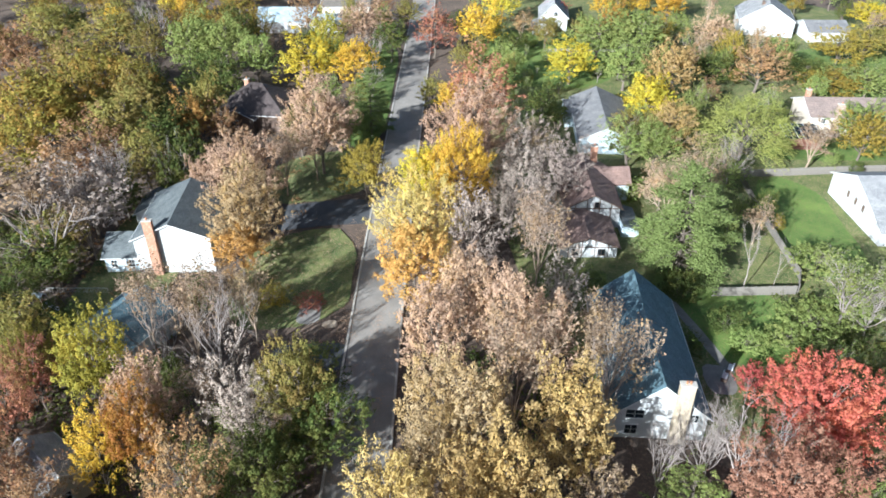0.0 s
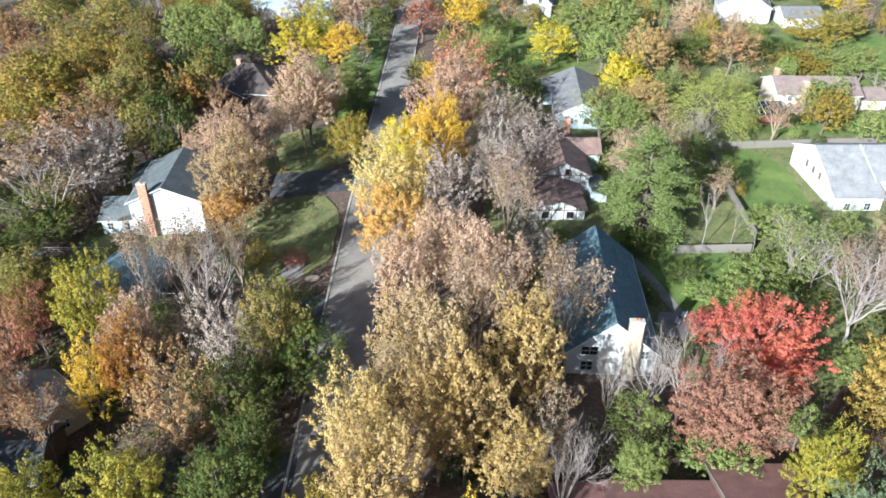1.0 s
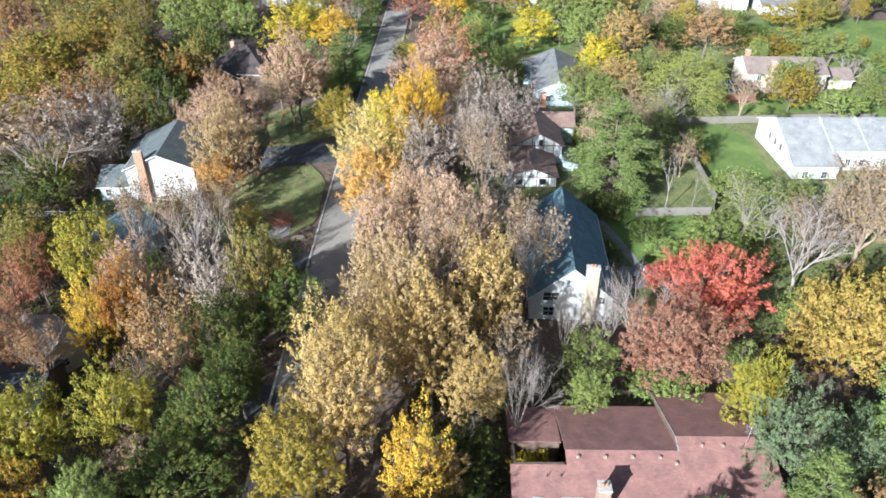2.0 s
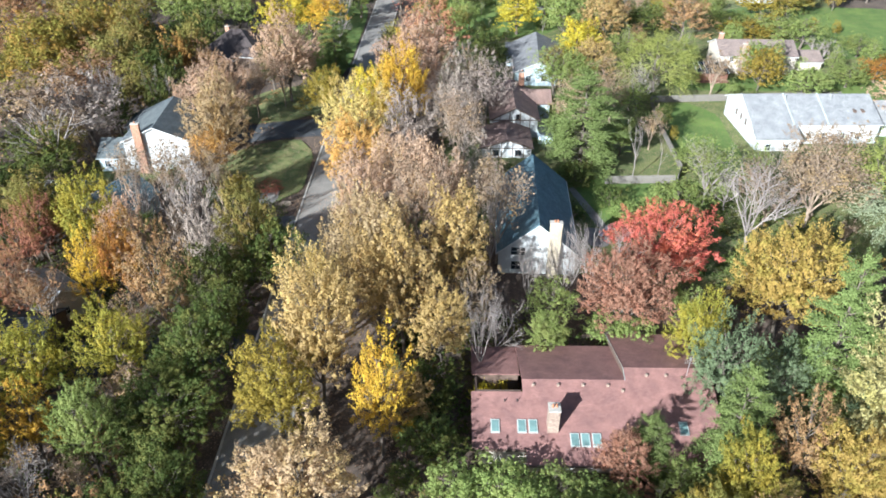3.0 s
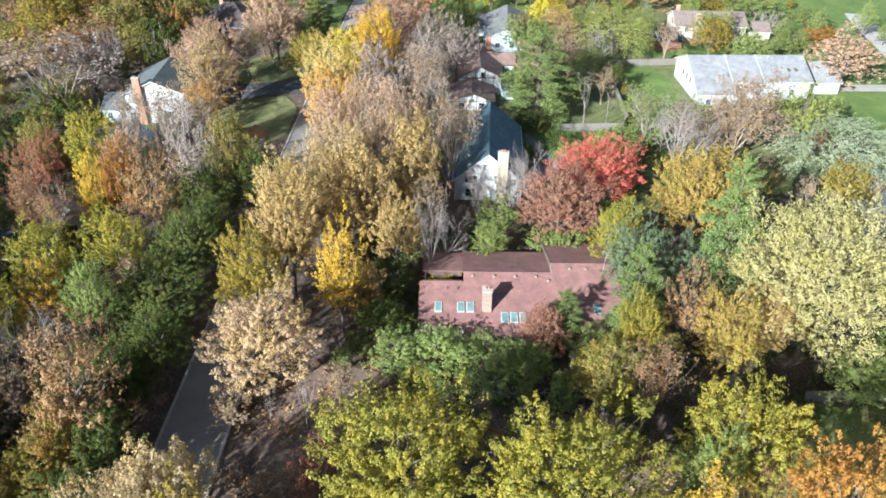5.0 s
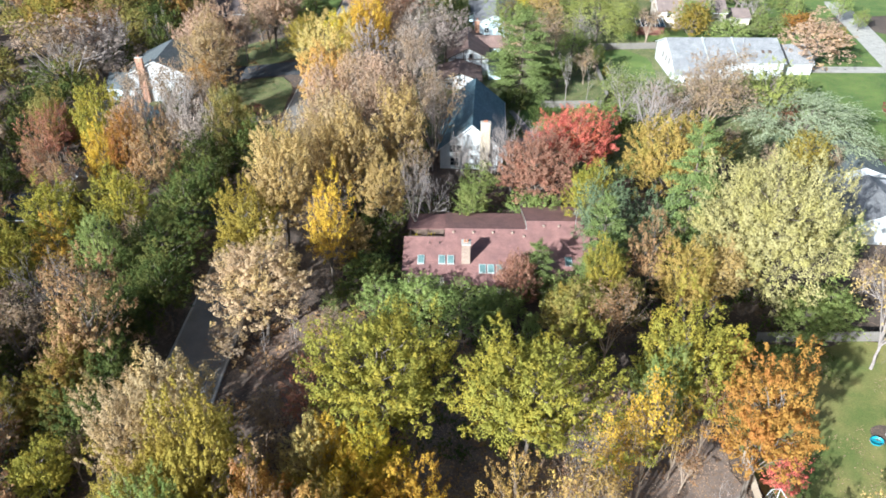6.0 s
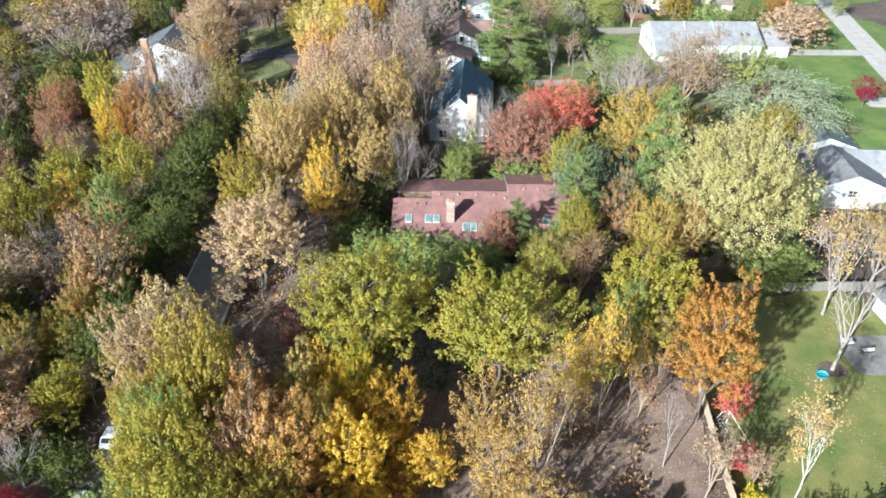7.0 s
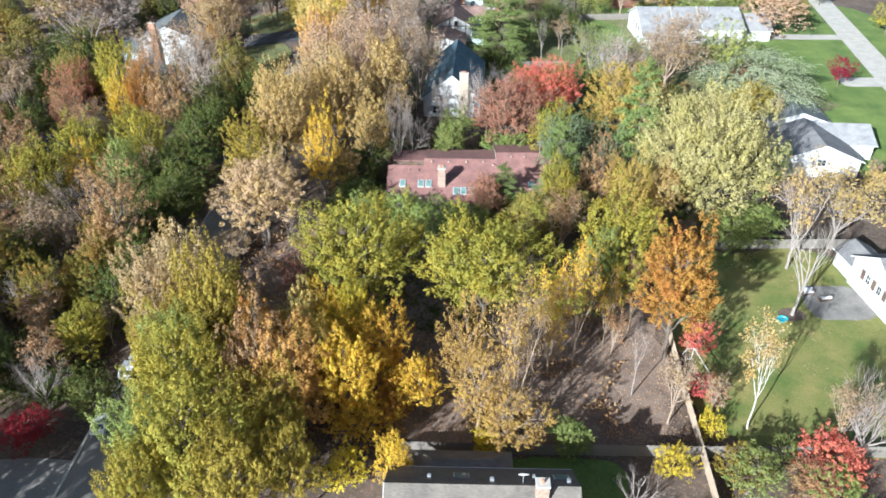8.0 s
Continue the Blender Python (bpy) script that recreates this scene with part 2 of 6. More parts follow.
ROOF_TAUPE = shingled("shingles_taupe", (0.135, 0.117, 0.10), (0.185, 0.163, 0.142))
ROOF_BLACK = shingled("shingles_blue_black", (0.03, 0.035, 0.045), (0.055, 0.06, 0.07))
METAL = surface("galvanised_metal", (0.45, 0.45, 0.46), (0.62, 0.62, 0.63), 2, 8, 0.45, 0.1, 0.7)
CLAY = surface("clay_flue", (0.36, 0.15, 0.08), (0.48, 0.22, 0.12), 3, 10)
PLASTIC_BLUE = surface("turquoise_plastic", (0.02, 0.26, 0.33), (0.04, 0.33, 0.40), 1, 5, 0.5, 0.1)
CAR_WHITE = surface("white_car_paint", (0.76, 0.77, 0.79), (0.82, 0.83, 0.85), 1, 3, 0.25, 0.0)
RUBBER = surface("tyre_rubber", (0.02, 0.02, 0.02), (0.035, 0.035, 0.035), 2, 9, 0.85, 0.2)
FABRIC_PALE = surface("pale_cushion_fabric", (0.55, 0.57, 0.6), (0.7, 0.72, 0.75), 2, 9, 0.9, 0.2)
TARP = surface("faded_blue_tarpaulin", (0.10, 0.14, 0.18), (0.19, 0.24, 0.29), 1.2, 7, 0.6, 0.3)
WOOD_DEEP = surface("red_stained_deck_wood", (0.17, 0.07, 0.05), (0.28, 0.13, 0.09), 1, 9, 0.7, 0.3)
LOG = surface("grey_split_logs", (0.20, 0.16, 0.13), (0.40, 0.34, 0.29), 1.5, 9, 0.9, 0.4)


def glass_of(name, tint, rough=0.06):
    m, nt, link, b = nodes_of(name)
    n = noise_of(nt, link, 0.7, 2)
    r = ramp_of(nt, ((0.35, tuple(c * 0.7 for c in tint)), (0.65, tint)))
    link(n.outputs[0], r.inputs[0])
    link(r.outputs[0], b.inputs["Base Color"])
    b.inputs["Roughness"].default_value, b.inputs["IOR"].default_value = rough, 1.5
    return m


GLASS = glass_of("dark_window_glass", (0.03, 0.038, 0.045))
GLASS_SKY = glass_of("skylight_glass", (0.17, 0.26, 0.25), 0.12)


# ---- building helpers ----
def fold(t):
    t = min(1.0, max(0.0, t))
    return t * t * (3 - 2 * t)


def ground_z(x, y):
    """The lie of the land: it falls away west of the street and rises a little to the north-east."""
    return -2.4 * fold((-18 - x) / 25) + 1.8 * fold((x - 2) / 22) * fold((y - 45) / 30)


def mesh_of(name, verts, faces, material):
    me = bpy.data.meshes.new(name)
    me.from_pydata(verts, [], faces)
    me.materials.append(material)
    return me


def thing(name, x, y, z=None, turn=0.0, label="", category="", group="", kind=""):
    ob = new(name)
    ob.empty_display_size = 0.3
    ob.matrix_basis = pose(x, y, ground_z(x, y) if z is None else z, 0, 0, turn)
    return tagged(ob, label, category, group, kind)


def part(name, bm, material, parent, label=""):
    """Links a bmesh (or a finished mesh) as one mesh object under a thing or a part."""
    if isinstance(bm, bpy.types.Mesh):
        me = bm
    else:
        me = bpy.data.meshes.new(name)
        bm.to_mesh(me)
        bm.free()
        me.materials.append(material)
    ob = new(name, me)
    ob.parent = parent
    return tagged(ob, label)


def whole(name, bm, material, label, category, kind=""):
    me = bpy.data.meshes.new(name)
    bm.to_mesh(me)
    bm.free()
    me.materials.append(material)
    return tagged(new(name, me), label, category, kind=kind)


def add_box(bm, x0, x1, y0, y1, z0, z1, m=None, bevel=0.0):
    g = bmesh.ops.create_cube(bm, size=1.0, matrix=(m or Matrix()) @ Matrix.LocRotScale(((x0 + x1) / 2, (y0 + y1) / 2, (z0 + z1) / 2), None, (x1 - x0, y1 - y0, z1 - z0)))
    if bevel:
        edges = list({e for v in g["verts"] for e in v.link_edges})
        bmesh.ops.bevel(bm, geom=edges, offset=bevel, segments=1, affect="EDGES")
    return bm


def box(x0, x1, y0, y1, z0, z1, m=None, bevel=0.0):
    return add_box(bmesh.new(), x0, x1, y0, y1, z0, z1, m, bevel)


def add_prism(bm, poly, a, b):
    """A solid from a polygon in 3D and the vector that it is pushed along; a: offset."""
    lo = [bm.verts.new(Vector(p) + Vector(a)) for p in poly]
    hi = [bm.verts.new(Vector(p) + Vector(a) + Vector(b)) for p in poly]
    n = len(poly)
    bm.faces.new(lo[::-1])
    bm.faces.new(hi)
    for i in range(n):
        bm.faces.new((lo[i], lo[(i + 1) % n], hi[(i + 1) % n], hi[i]))
    bmesh.ops.recalc_face_normals(bm, faces=bm.faces[:])
    return bm


def prism(poly, push):
    return add_prism(bmesh.new(), poly, (0, 0, 0), push)


def slab(corners, thick, material, name, parent, label=""):
    """A roof slope from its four outer corners (eave, eave, ridge, ridge), with shingle coordinates in metres."""
    c = [Vector(p) for p in corners]
    n = (c[1] - c[0]).cross(c[3] - c[0]).normalized()
    if n.z < 0:
        c, n = [c[1], c[0], c[3], c[2]] if len(c) == 4 else [c[1], c[0], c[2]], -n
    bm = add_prism(bmesh.new(), c, n * 0.0, -n * thick)
    uv = bm.loops.layers.uv.new("UVMap")
    u = (c[1] - c[0]).normalized()
    v = n.cross(u)
    for f in bm.faces:
        for l in f.loops:
            d = l.vert.co - c[0]
            l[uv].uv = (d.dot(u), d.dot(v))
    return part(name, bm, material, parent, label)


def tube(verts, faces, pts, radii, sides=5):
    base = len(verts)
    up = Vector((0, 0, 1))
    for i, p in enumerate(pts):
        d = (pts[min(i + 1, len(pts) - 1)] - pts[max(i - 1, 0)]).normalized()
        a = d.cross(up if abs(d.z) < 0.95 else Vector((1, 0, 0))).normalized()
        b = d.cross(a)
        for k in range(sides):
            t = 2 * math.pi * k / sides
            verts.append(p + (a * math.cos(t) + b * math.sin(t)) * radii[i])
    for i in range(len(pts) - 1):
        for k in range(sides):
            q = base + i * sides
            faces.append((q + k, q + (k + 1) % sides, q + sides + (k + 1) % sides, q + sides + k))
    if sides > 4:
        faces.append(tuple(base + (len(pts) - 1) * sides + k for k in range(sides)))


def pipe(pts, radius, material, name, parent, sides=8, label=""):
    v, f = [], []
    tube(v, f, [Vector(p) for p in pts], [radius] * len(pts), sides)
    f.append(tuple(range(sides))[::-1])
    return part(name, mesh_of(name, v, f, material), material, parent, label)

# ---- land ----
def build_ground():
    """One sheet: fine near the houses, coarse to the horizon."""
    def steps(lo, hi, fine):
        near = [lo + i * fine for i in range(int((hi - lo) / fine) + 1)]
        return [-2500, -900, -420, -260] + near + [hi + 90, hi + 240, 900, 2500]
    xs, ys = steps(-190, 210, 5), steps(-130, 330, 5)
    bm = bmesh.new()
    grid = [[bm.verts.new((x, y, ground_z(x, y) + 0.12 * noise.noise((x * 0.06, y * 0.06, 3)) - 0.12)) for x in xs] for y in ys]
    for j in range(len(ys) - 1):
        for i in range(len(xs) - 1):
            bm.faces.new((grid[j][i], grid[j][i + 1], grid[j + 1][i + 1], grid[j + 1][i])).smooth = True
    return whole("ground", bm, LITTER, "woodland soil covered in brown fallen leaves", "ground", "structure")


def patch(name, cx, cy, rx, ry, material, label, turn=0.0, seed=0, square=3.0, lift=0.03, category="lawn"):
    """A patch of lawn or paving with an uneven rim, laid on the land."""
    bm = bmesh.new()
    rings, n = max(3, int(max(rx, ry) / 4)), 48
    ca, sa = math.cos(radians(turn)), math.sin(radians(turn))
    def at(r, k):
        t = 2 * math.pi * k / n
        c, s = math.cos(t), math.sin(t)
        g = (abs(c) ** square + abs(s) ** square) ** (-1 / square)
        g *= 1 + (0.10 * noise.noise((c * 1.5 + seed, s * 1.5, seed)) + 0.05 * noise.noise((c * 5 + seed, s * 5, 7)) if square < 8 else 0)
        u, v = rx * g * c * r, ry * g * s * r
        x, y = cx + u * ca - v * sa, cy + u * sa + v * ca
        return bm.verts.new((x, y, ground_z(x, y) + lift))
    mid = bm.verts.new((cx, cy, ground_z(cx, cy) + lift))
    last = None
    for i in range(1, rings + 1):
        ring = [at(i / rings, k) for k in range(n)]
        for k in range(n):
            q = (k + 1) % n
            bm.faces.new((mid, ring[k], ring[q]) if last is None else (last[k], ring[k], ring[q], last[q])).smooth = True
        last = ring
    bmesh.ops.recalc_face_normals(bm, faces=bm.faces[:])
    return whole(name, bm, material, label, category, "structure")


def street_x(y):
    """The middle of the street, which bends a little to the east as it goes north."""
    return -11.2 + 4.0 * fold((y - 70) / 260)


def strip(name, side, x0, x1, z, material, label, category, y0=-140, y1=420):
    bm = bmesh.new()
    rows = []
    y = y0
    while y <= y1:
        c = street_x(y)
        rows.append([bm.verts.new((c + x, y, ground_z(c, y) + dz)) for x, dz in ((x0, -0.3), (x0, z), (x1, z), (x1, -0.3))])
        y += 8
    for a, b in zip(rows, rows[1:]):
        for k in range(3):
            bm.faces.new((a[k], a[k + 1], b[k + 1], b[k]))
    bmesh.ops.recalc_face_normals(bm, faces=bm.faces[:])
    return whole(name, bm, material, label, category, "structure")


ground = build_ground()
road = strip("road", 0, -4.0, 4.0, 0.02, ASPHALT, "worn grey asphalt residential street with leaf scatter", "road")
strip("kerb_west", -1, -4.35, -4.0, 0.15, CONCRETE, "pale concrete kerb along the street", "kerb")
strip("kerb_east", 1, 4.0, 4.35, 0.15, CONCRETE, "pale concrete kerb along the street", "kerb")

patch("yard_east", 78, 190, 70, 125, GRASS_DRY, "rough yard grass among trees and houses", seed=40, square=4, lift=0.012)
# lawns: x, y, half width, half length
patch("lawn_front_west", -27, 110, 11, 15, GRASS_DRY, "green front lawn scattered with fallen leaves", seed=1)
patch("lawn_front_north", -28, 150, 12, 12, GRASS_DRY, "green front lawn scattered with fallen leaves", seed=2)
patch("lawn_verge_north", -20, 205, 6, 42, GRASS, "shaded grass verge beside the street", seed=3)
patch("lawn_west", -58, 118, 9, 24, GRASS_DRY, "rough lawn round the white house", seed=4)
patch("lawn_back_east", 48, 93, 9, 9.5, GRASS, "smooth dark green back lawn behind the blue-roofed house", seed=5)
patch("lawn_fenced", 71.5, 124, 7.2, 19, GRASS, "bright green fenced back lawn", turn=-3, seed=6)
patch("lawn_porch", 92, 157, 18, 5, GRASS, "bright green strip of lawn by the cream house", seed=7)
patch("lawn_play", 76, -4.6, 17, 22, GRASS_SUNNY, "sunny back lawn with tree shadows", seed=8, square=5)
patch("lawn_far_east", 138, 118, 26, 50, GRASS, "bright green open lawn", seed=9)
patch("lawn_side_east", 118, 52, 9, 22, GRASS, "bright green lawn beside the grey-roofed house", seed=10)
patch("lawn_north_east", 30, 224, 22, 26, GRASS, "green lawn among trees", seed=11)
patch("lawn_far_north", 140, 205, 40, 28, GRASS, "bright green open lawn", seed=12)
patch("lawn_corner_east", 90, -38, 14, 10, GRASS_SUNNY, "lawn beyond the back fence", seed=13, square=5)
patch("lawn_shrubbery", 58, 112, 5, 7, GRASS_DRY, "leafy grass beside the fence", seed=14)

patch("soil_yard", 38, -8, 19.5, 18, SOIL, "bare trodden soil with a few fallen leaves under thin trees", seed=15, square=4, lift=0.02, category="soil")

patch("litter_bank", 6, 12, 9, 12, BANK, "reddish brown bank of fallen leaves beside the street", seed=16, square=3, lift=0.015, category="soil")

patch("lawn_shade", 39, -31.2, 8.5, 3.9, GRASS, "dark green grass strip in the shadow of the house", seed=17, square=6, lift=0.035)

patch("lawn_south", 40, -58, 27, 15, GRASS_DRY, "rough lawn in front of the house", seed=18, square=4, lift=0.02)

# drives and paths
patch("driveway_north", -28, 132, 13, 5.2, ASPHALT_DARK, "dark asphalt driveway off the street", seed=21, square=9, lift=0.05, category="driveway")
patch("driveway_middle", -21, 87, 6, 3.2, ASPHALT_DARK, "dark asphalt driveway off the street", seed=22, square=9, lift=0.05, category="driveway")
patch("driveway_south", -30, 52, 15.5, 4.0, ASPHALT_DARK, "dark asphalt driveway off the street", seed=23, square=9, lift=0.05, category="driveway")
patch("side_road", -34, -34, 19.2, 6.0, ASPHALT, "worn grey asphalt side street", seed=24, square=12, lift=0.05, category="road")
patch("path_garden", -22.5, 98.5, 2.0, 3.4, CONCRETE_GREY, "grey stone garden path", seed=25, lift=0.07, category="path")
patch("stone_ring", -18.6, 95, 1.3, 1.1, FENCE_TAN, "tan round stone edging on the lawn", seed=26, square=2, lift=0.08, category="path")
patch("path_back", 40.5, 90, 0.9, 9, CONCRETE_GREY, "grey curved concrete path along the house", turn=14, seed=27, lift=0.07, category="path")
patch("terrace_back", 40.4, 80, 2.2, 3.2, CONCRETE_GREY, "grey concrete back terrace", seed=28, lift=0.08, category="terrace")
patch("mulch_ring", 78.3, 0.0, 2.0, 1.6, LITTER, "brown mulch ring round a pale tree trunk", seed=35, square=2, lift=0.06, category="soil")
patch("terrace_play", 86.0, 3.0, 4.6, 4.2, CONCRETE_GREY, "grey paved terrace beside the white house", seed=29, square=6, lift=0.08, category="terrace")
patch("street_east", 146, 136, 3.7, 62, CONCRETE, "pale concrete street between lawns", turn=-10, seed=30, square=12, lift=0.06, category="road")
patch("street_east_south", 135, 20, 3.7, 56, CONCRETE, "pale concrete street between lawns", seed=34, square=12, lift=0.055, category="road")
patch("driveway_garage", 130.5, 91.5, 5.5, 3.2, CONCRETE, "pale concrete driveway", seed=33, square=9, lift=0.08, category="driveway")
patch("driveway_east", 130, 128, 12, 2.4, CONCRETE, "pale concrete driveway", seed=31, square=9, lift=0.08, category="driveway")
patch("driveway_far", 44, 231, 12, 1.6, CONCRETE, "pale concrete driveway among trees", seed=32, square=9, lift=0.08, category="driveway")

# ---- houses ----
def at(m, p):
    return tuple(m @ Vector(p))


def window(house, m, x, z, w, h, cols=2, rows=2, trim=None):
    """A framed window on the face y = 0 of the local frame m, looking along -y."""
    t, f = 0.07, bmesh.new()
    rings = [[f.verts.new(at(m, (x + sx * (w / 2 + o), d, z + sz * (h / 2 + o)))) for sx, sz in ((-1, -1), (1, -1), (1, 1), (-1, 1))] for o, d in ((t, 0.0), (t, -0.08), (0.0, -0.08), (0.0, 0.0))]
    for a, b in zip(rings, rings[1:] + rings[:1]):
        for k in range(4):
            f.faces.new((a[k], a[(k + 1) % 4], b[(k + 1) % 4], b[k]))
    bmesh.ops.recalc_face_normals(f, faces=f.faces[:])
    win = part("window", f, trim or TRIM_WHITE, house)
    for i in range(1, cols):
        q = x - w / 2 + w * i / cols
        part("mullion", box(q - 0.03, q + 0.03, -0.06, -0.002, z - h / 2, z + h / 2, m), trim or TRIM_WHITE, win)
    for i in range(1, rows):
        q = z - h / 2 + h * i / rows
        part("glazing_bar", box(x - w / 2, x + w / 2, -0.055, -0.002, q - 0.025, q + 0.025, m), trim or TRIM_WHITE, win)
    part("pane", box(x - w / 2, x + w / 2, -0.03, -0.006, z - h / 2, z + h / 2, m), GLASS, win)
    part("sill", box(x - w / 2 - 0.12, x + w / 2 + 0.12, -0.14, 0.0, z - h / 2 - 0.15, z - h / 2 - 0.07, m), trim or TRIM_WHITE, win)
    return win


def gabled(house, m, length, half, eave, ridge, wall, roof, over=0.45, trim=None, base=-1.2, ends=(True, True)):
    """A block with a gable roof: ridge along +y of the local frame m, near gable at y = 0."""
    t = 0.25
    gable = [(-half, 0, base), (half, 0, base), (half, 0, eave), (0, 0, ridge), (-half, 0, eave)]
    for k, y in enumerate((0, length - t)):
        if ends[k]:
            part("gable_wall", prism([at(m, (x, y, z)) for x, _, z in gable], m.to_3x3() @ Vector((0, t, 0))), wall, house)
    for s in (-1, 1):
        x0, x1 = sorted((s * half, s * (half - t)))
        part("side_wall", box(x0, x1, t if ends[0] else 0, length - t if ends[1] else length, base, eave, m), wall, house)
        k = (ridge - eave) / half
        xo, zo = s * (half + over), eave - k * over
        up = 0.16
        slab([at(m, (xo, -over, zo + up)), at(m, (xo, length + over, zo + up)), at(m, (0.0, length + over, ridge + up)), at(m, (0.0, -over, ridge + up))], 0.14, roof, "roof_slope", house)
        g = bmesh.new()
        add_prism(g, [at(m, (xo, -over - 0.03, zo - 0.02)), at(m, (0, -over - 0.03, ridge - 0.02)), at(m, (0, -over - 0.03, ridge + up + 0.03)), at(m, (xo, -over - 0.03, zo + up + 0.03))], (0, 0, 0), m.to_3x3() @ Vector((0, 0.06, 0)))
        part("rake_board", g, trim or TRIM_WHITE, house)
        xa, xb = sorted((xo, xo + s * 0.12))
        part("gutter", box(xa, xb, -over, length + over, zo - 0.04, zo + 0.1, m), trim or TRIM_WHITE, house)


def chimney(house, m, x, y, w, d, z0, z1, material, flues=1, label=""):
    c = part("chimney", box(x - w / 2, x + w / 2, y - d / 2, y + d / 2, z0, z1, m, 0.03), material, house, label)
    part("chimney_cap", box(x - w / 2 - 0.08, x + w / 2 + 0.08, y - d / 2 - 0.08, y + d / 2 + 0.08, z1 - 0.02, z1 + 0.14, m, 0.03), CONCRETE, c)
    for i in range(flues):
        fx = x + (i - (flues - 1) / 2) * 0.45
        q = m @ Vector((fx, y, z1 + 0.12))
        pipe([q, q + Vector((0, 0, 0.45))], 0.15, CLAY, "flue", c, 10)


def hipped(house, m, hx, hy, eave, ridge, wall, roof, over=0.5, base=-1.2):
    """A block with a hip roof, ridge along x where the block is wider than deep."""
    part("wall", box(-hx, hx, -hy, hy, base, eave, m), wall, house)
    r = max(0.0, hx - hy)
    ex, ey, z = hx + over, hy + over, eave - 0.1
    for s in (-1, 1):
        slab([at(m, (-ex, s * ey, z)), at(m, (ex, s * ey, z)), at(m, (r, 0, ridge)), at(m, (-r, 0, ridge))], 0.15, roof, "roof_slope", house)
        slab([at(m, (s * ex, -ey, z)), at(m, (s * ex, ey, z)), at(m, (s * r, 0.001, ridge)), at(m, (s * r, -0.001, ridge))], 0.15, roof, "roof_hip", house)
    part("gutter", box(-ex, ex, -ey - 0.1, -ey, z - 0.08, z + 0.06, m), TRIM_WHITE, house)


I4 = Matrix()


def white_house():
    h = thing("house", -49.5, 113.6, -2.4, 3.0, "white two-storey clapboard house with slate-grey roof and brick chimney", "house")
    gabled(h, I4, 17.5, 6.9, 7.4, 10.4, WHITE, ROOF_SLATE)
    chimney(h, I4, -3.4, -0.45, 1.7, 0.9, -1.0, 11.6, BRICK_RED, 1, "tall red-brown brick chimney on the gable")
    # lean-to wing on the west side, its roof falling to the south
    part("wing_wall", prism([(-13.2, 0.6, -1.2), (-13.2, 5.2, -1.2), (-13.2, 5.2, 5.6), (-13.2, 0.6, 3.3)], (6.4, 0, 0)), PALE_BLUE, h)
    slab([(-13.7, 0.1, 3.35), (-6.85, 0.1, 3.35), (-6.85, 5.5, 5.95), (-13.7, 5.5, 5.95)], 0.16, ROOF_SLATE, "wing_roof", h)
    part("gutter", box(-13.7, -6.85, -0.02, 0.1, 3.2, 3.34), TRIM_WHITE, h)
    for x in (-11.6, -8.4):
        window(h, pose(0, 0.6, 0), x, 1.9, 1.0, 1.5)
    b = pose(-8.2, 14.5, 0)
    gabled(h, b, 8.0, 3.0, 4.5, 6.0, WHITE, ROOF_SLATE)


def teal_house():
    h = thing("house", 28.3, 69.0, 1.2, -3.2, "white two-storey house with steep blue-grey shingle roof", "house")
    gabled(h, I4, 25.5, 6.3, 4.6, 9.8, WHITE, ROOF_TEAL)
    chimney(h, I4, 2.6, -0.5, 1.9, 1.0, -1.0, 10.6, BRICK_CREAM, 2, "wide cream brick chimney on the gable")
    window(h, I4, -3.2, 4.7, 2.3, 1.5, 2, 2, TRIM_WHITE)
    window(h, I4, -3.4, 1.9, 1.6, 1.6)
    window(h, I4, 4.6, 4.2, 0.9, 1.3)
    # dormer on the west slope
    d = pose(-3.6, 17.5, 4.3, 0, 0, 0)
    part("dormer_wall", box(-2.6, 0.4, -1.6, 1.6, 0.5, 2.2, d), WHITE, h)
    slab([at(d, (-3.0, -2.0, 2.15)), at(d, (-3.0, 2.0, 2.15)), at(d, (1.6, 2.0, 3.4)), at(d, (1.6, -2.0, 3.4))], 0.14, ROOF_TEAL, "dormer_roof", h)
    part("dormer_trim", box(-3.08, -2.98, -2.0, 2.0, 2.0, 2.2, d), TRIM_WHITE, h)


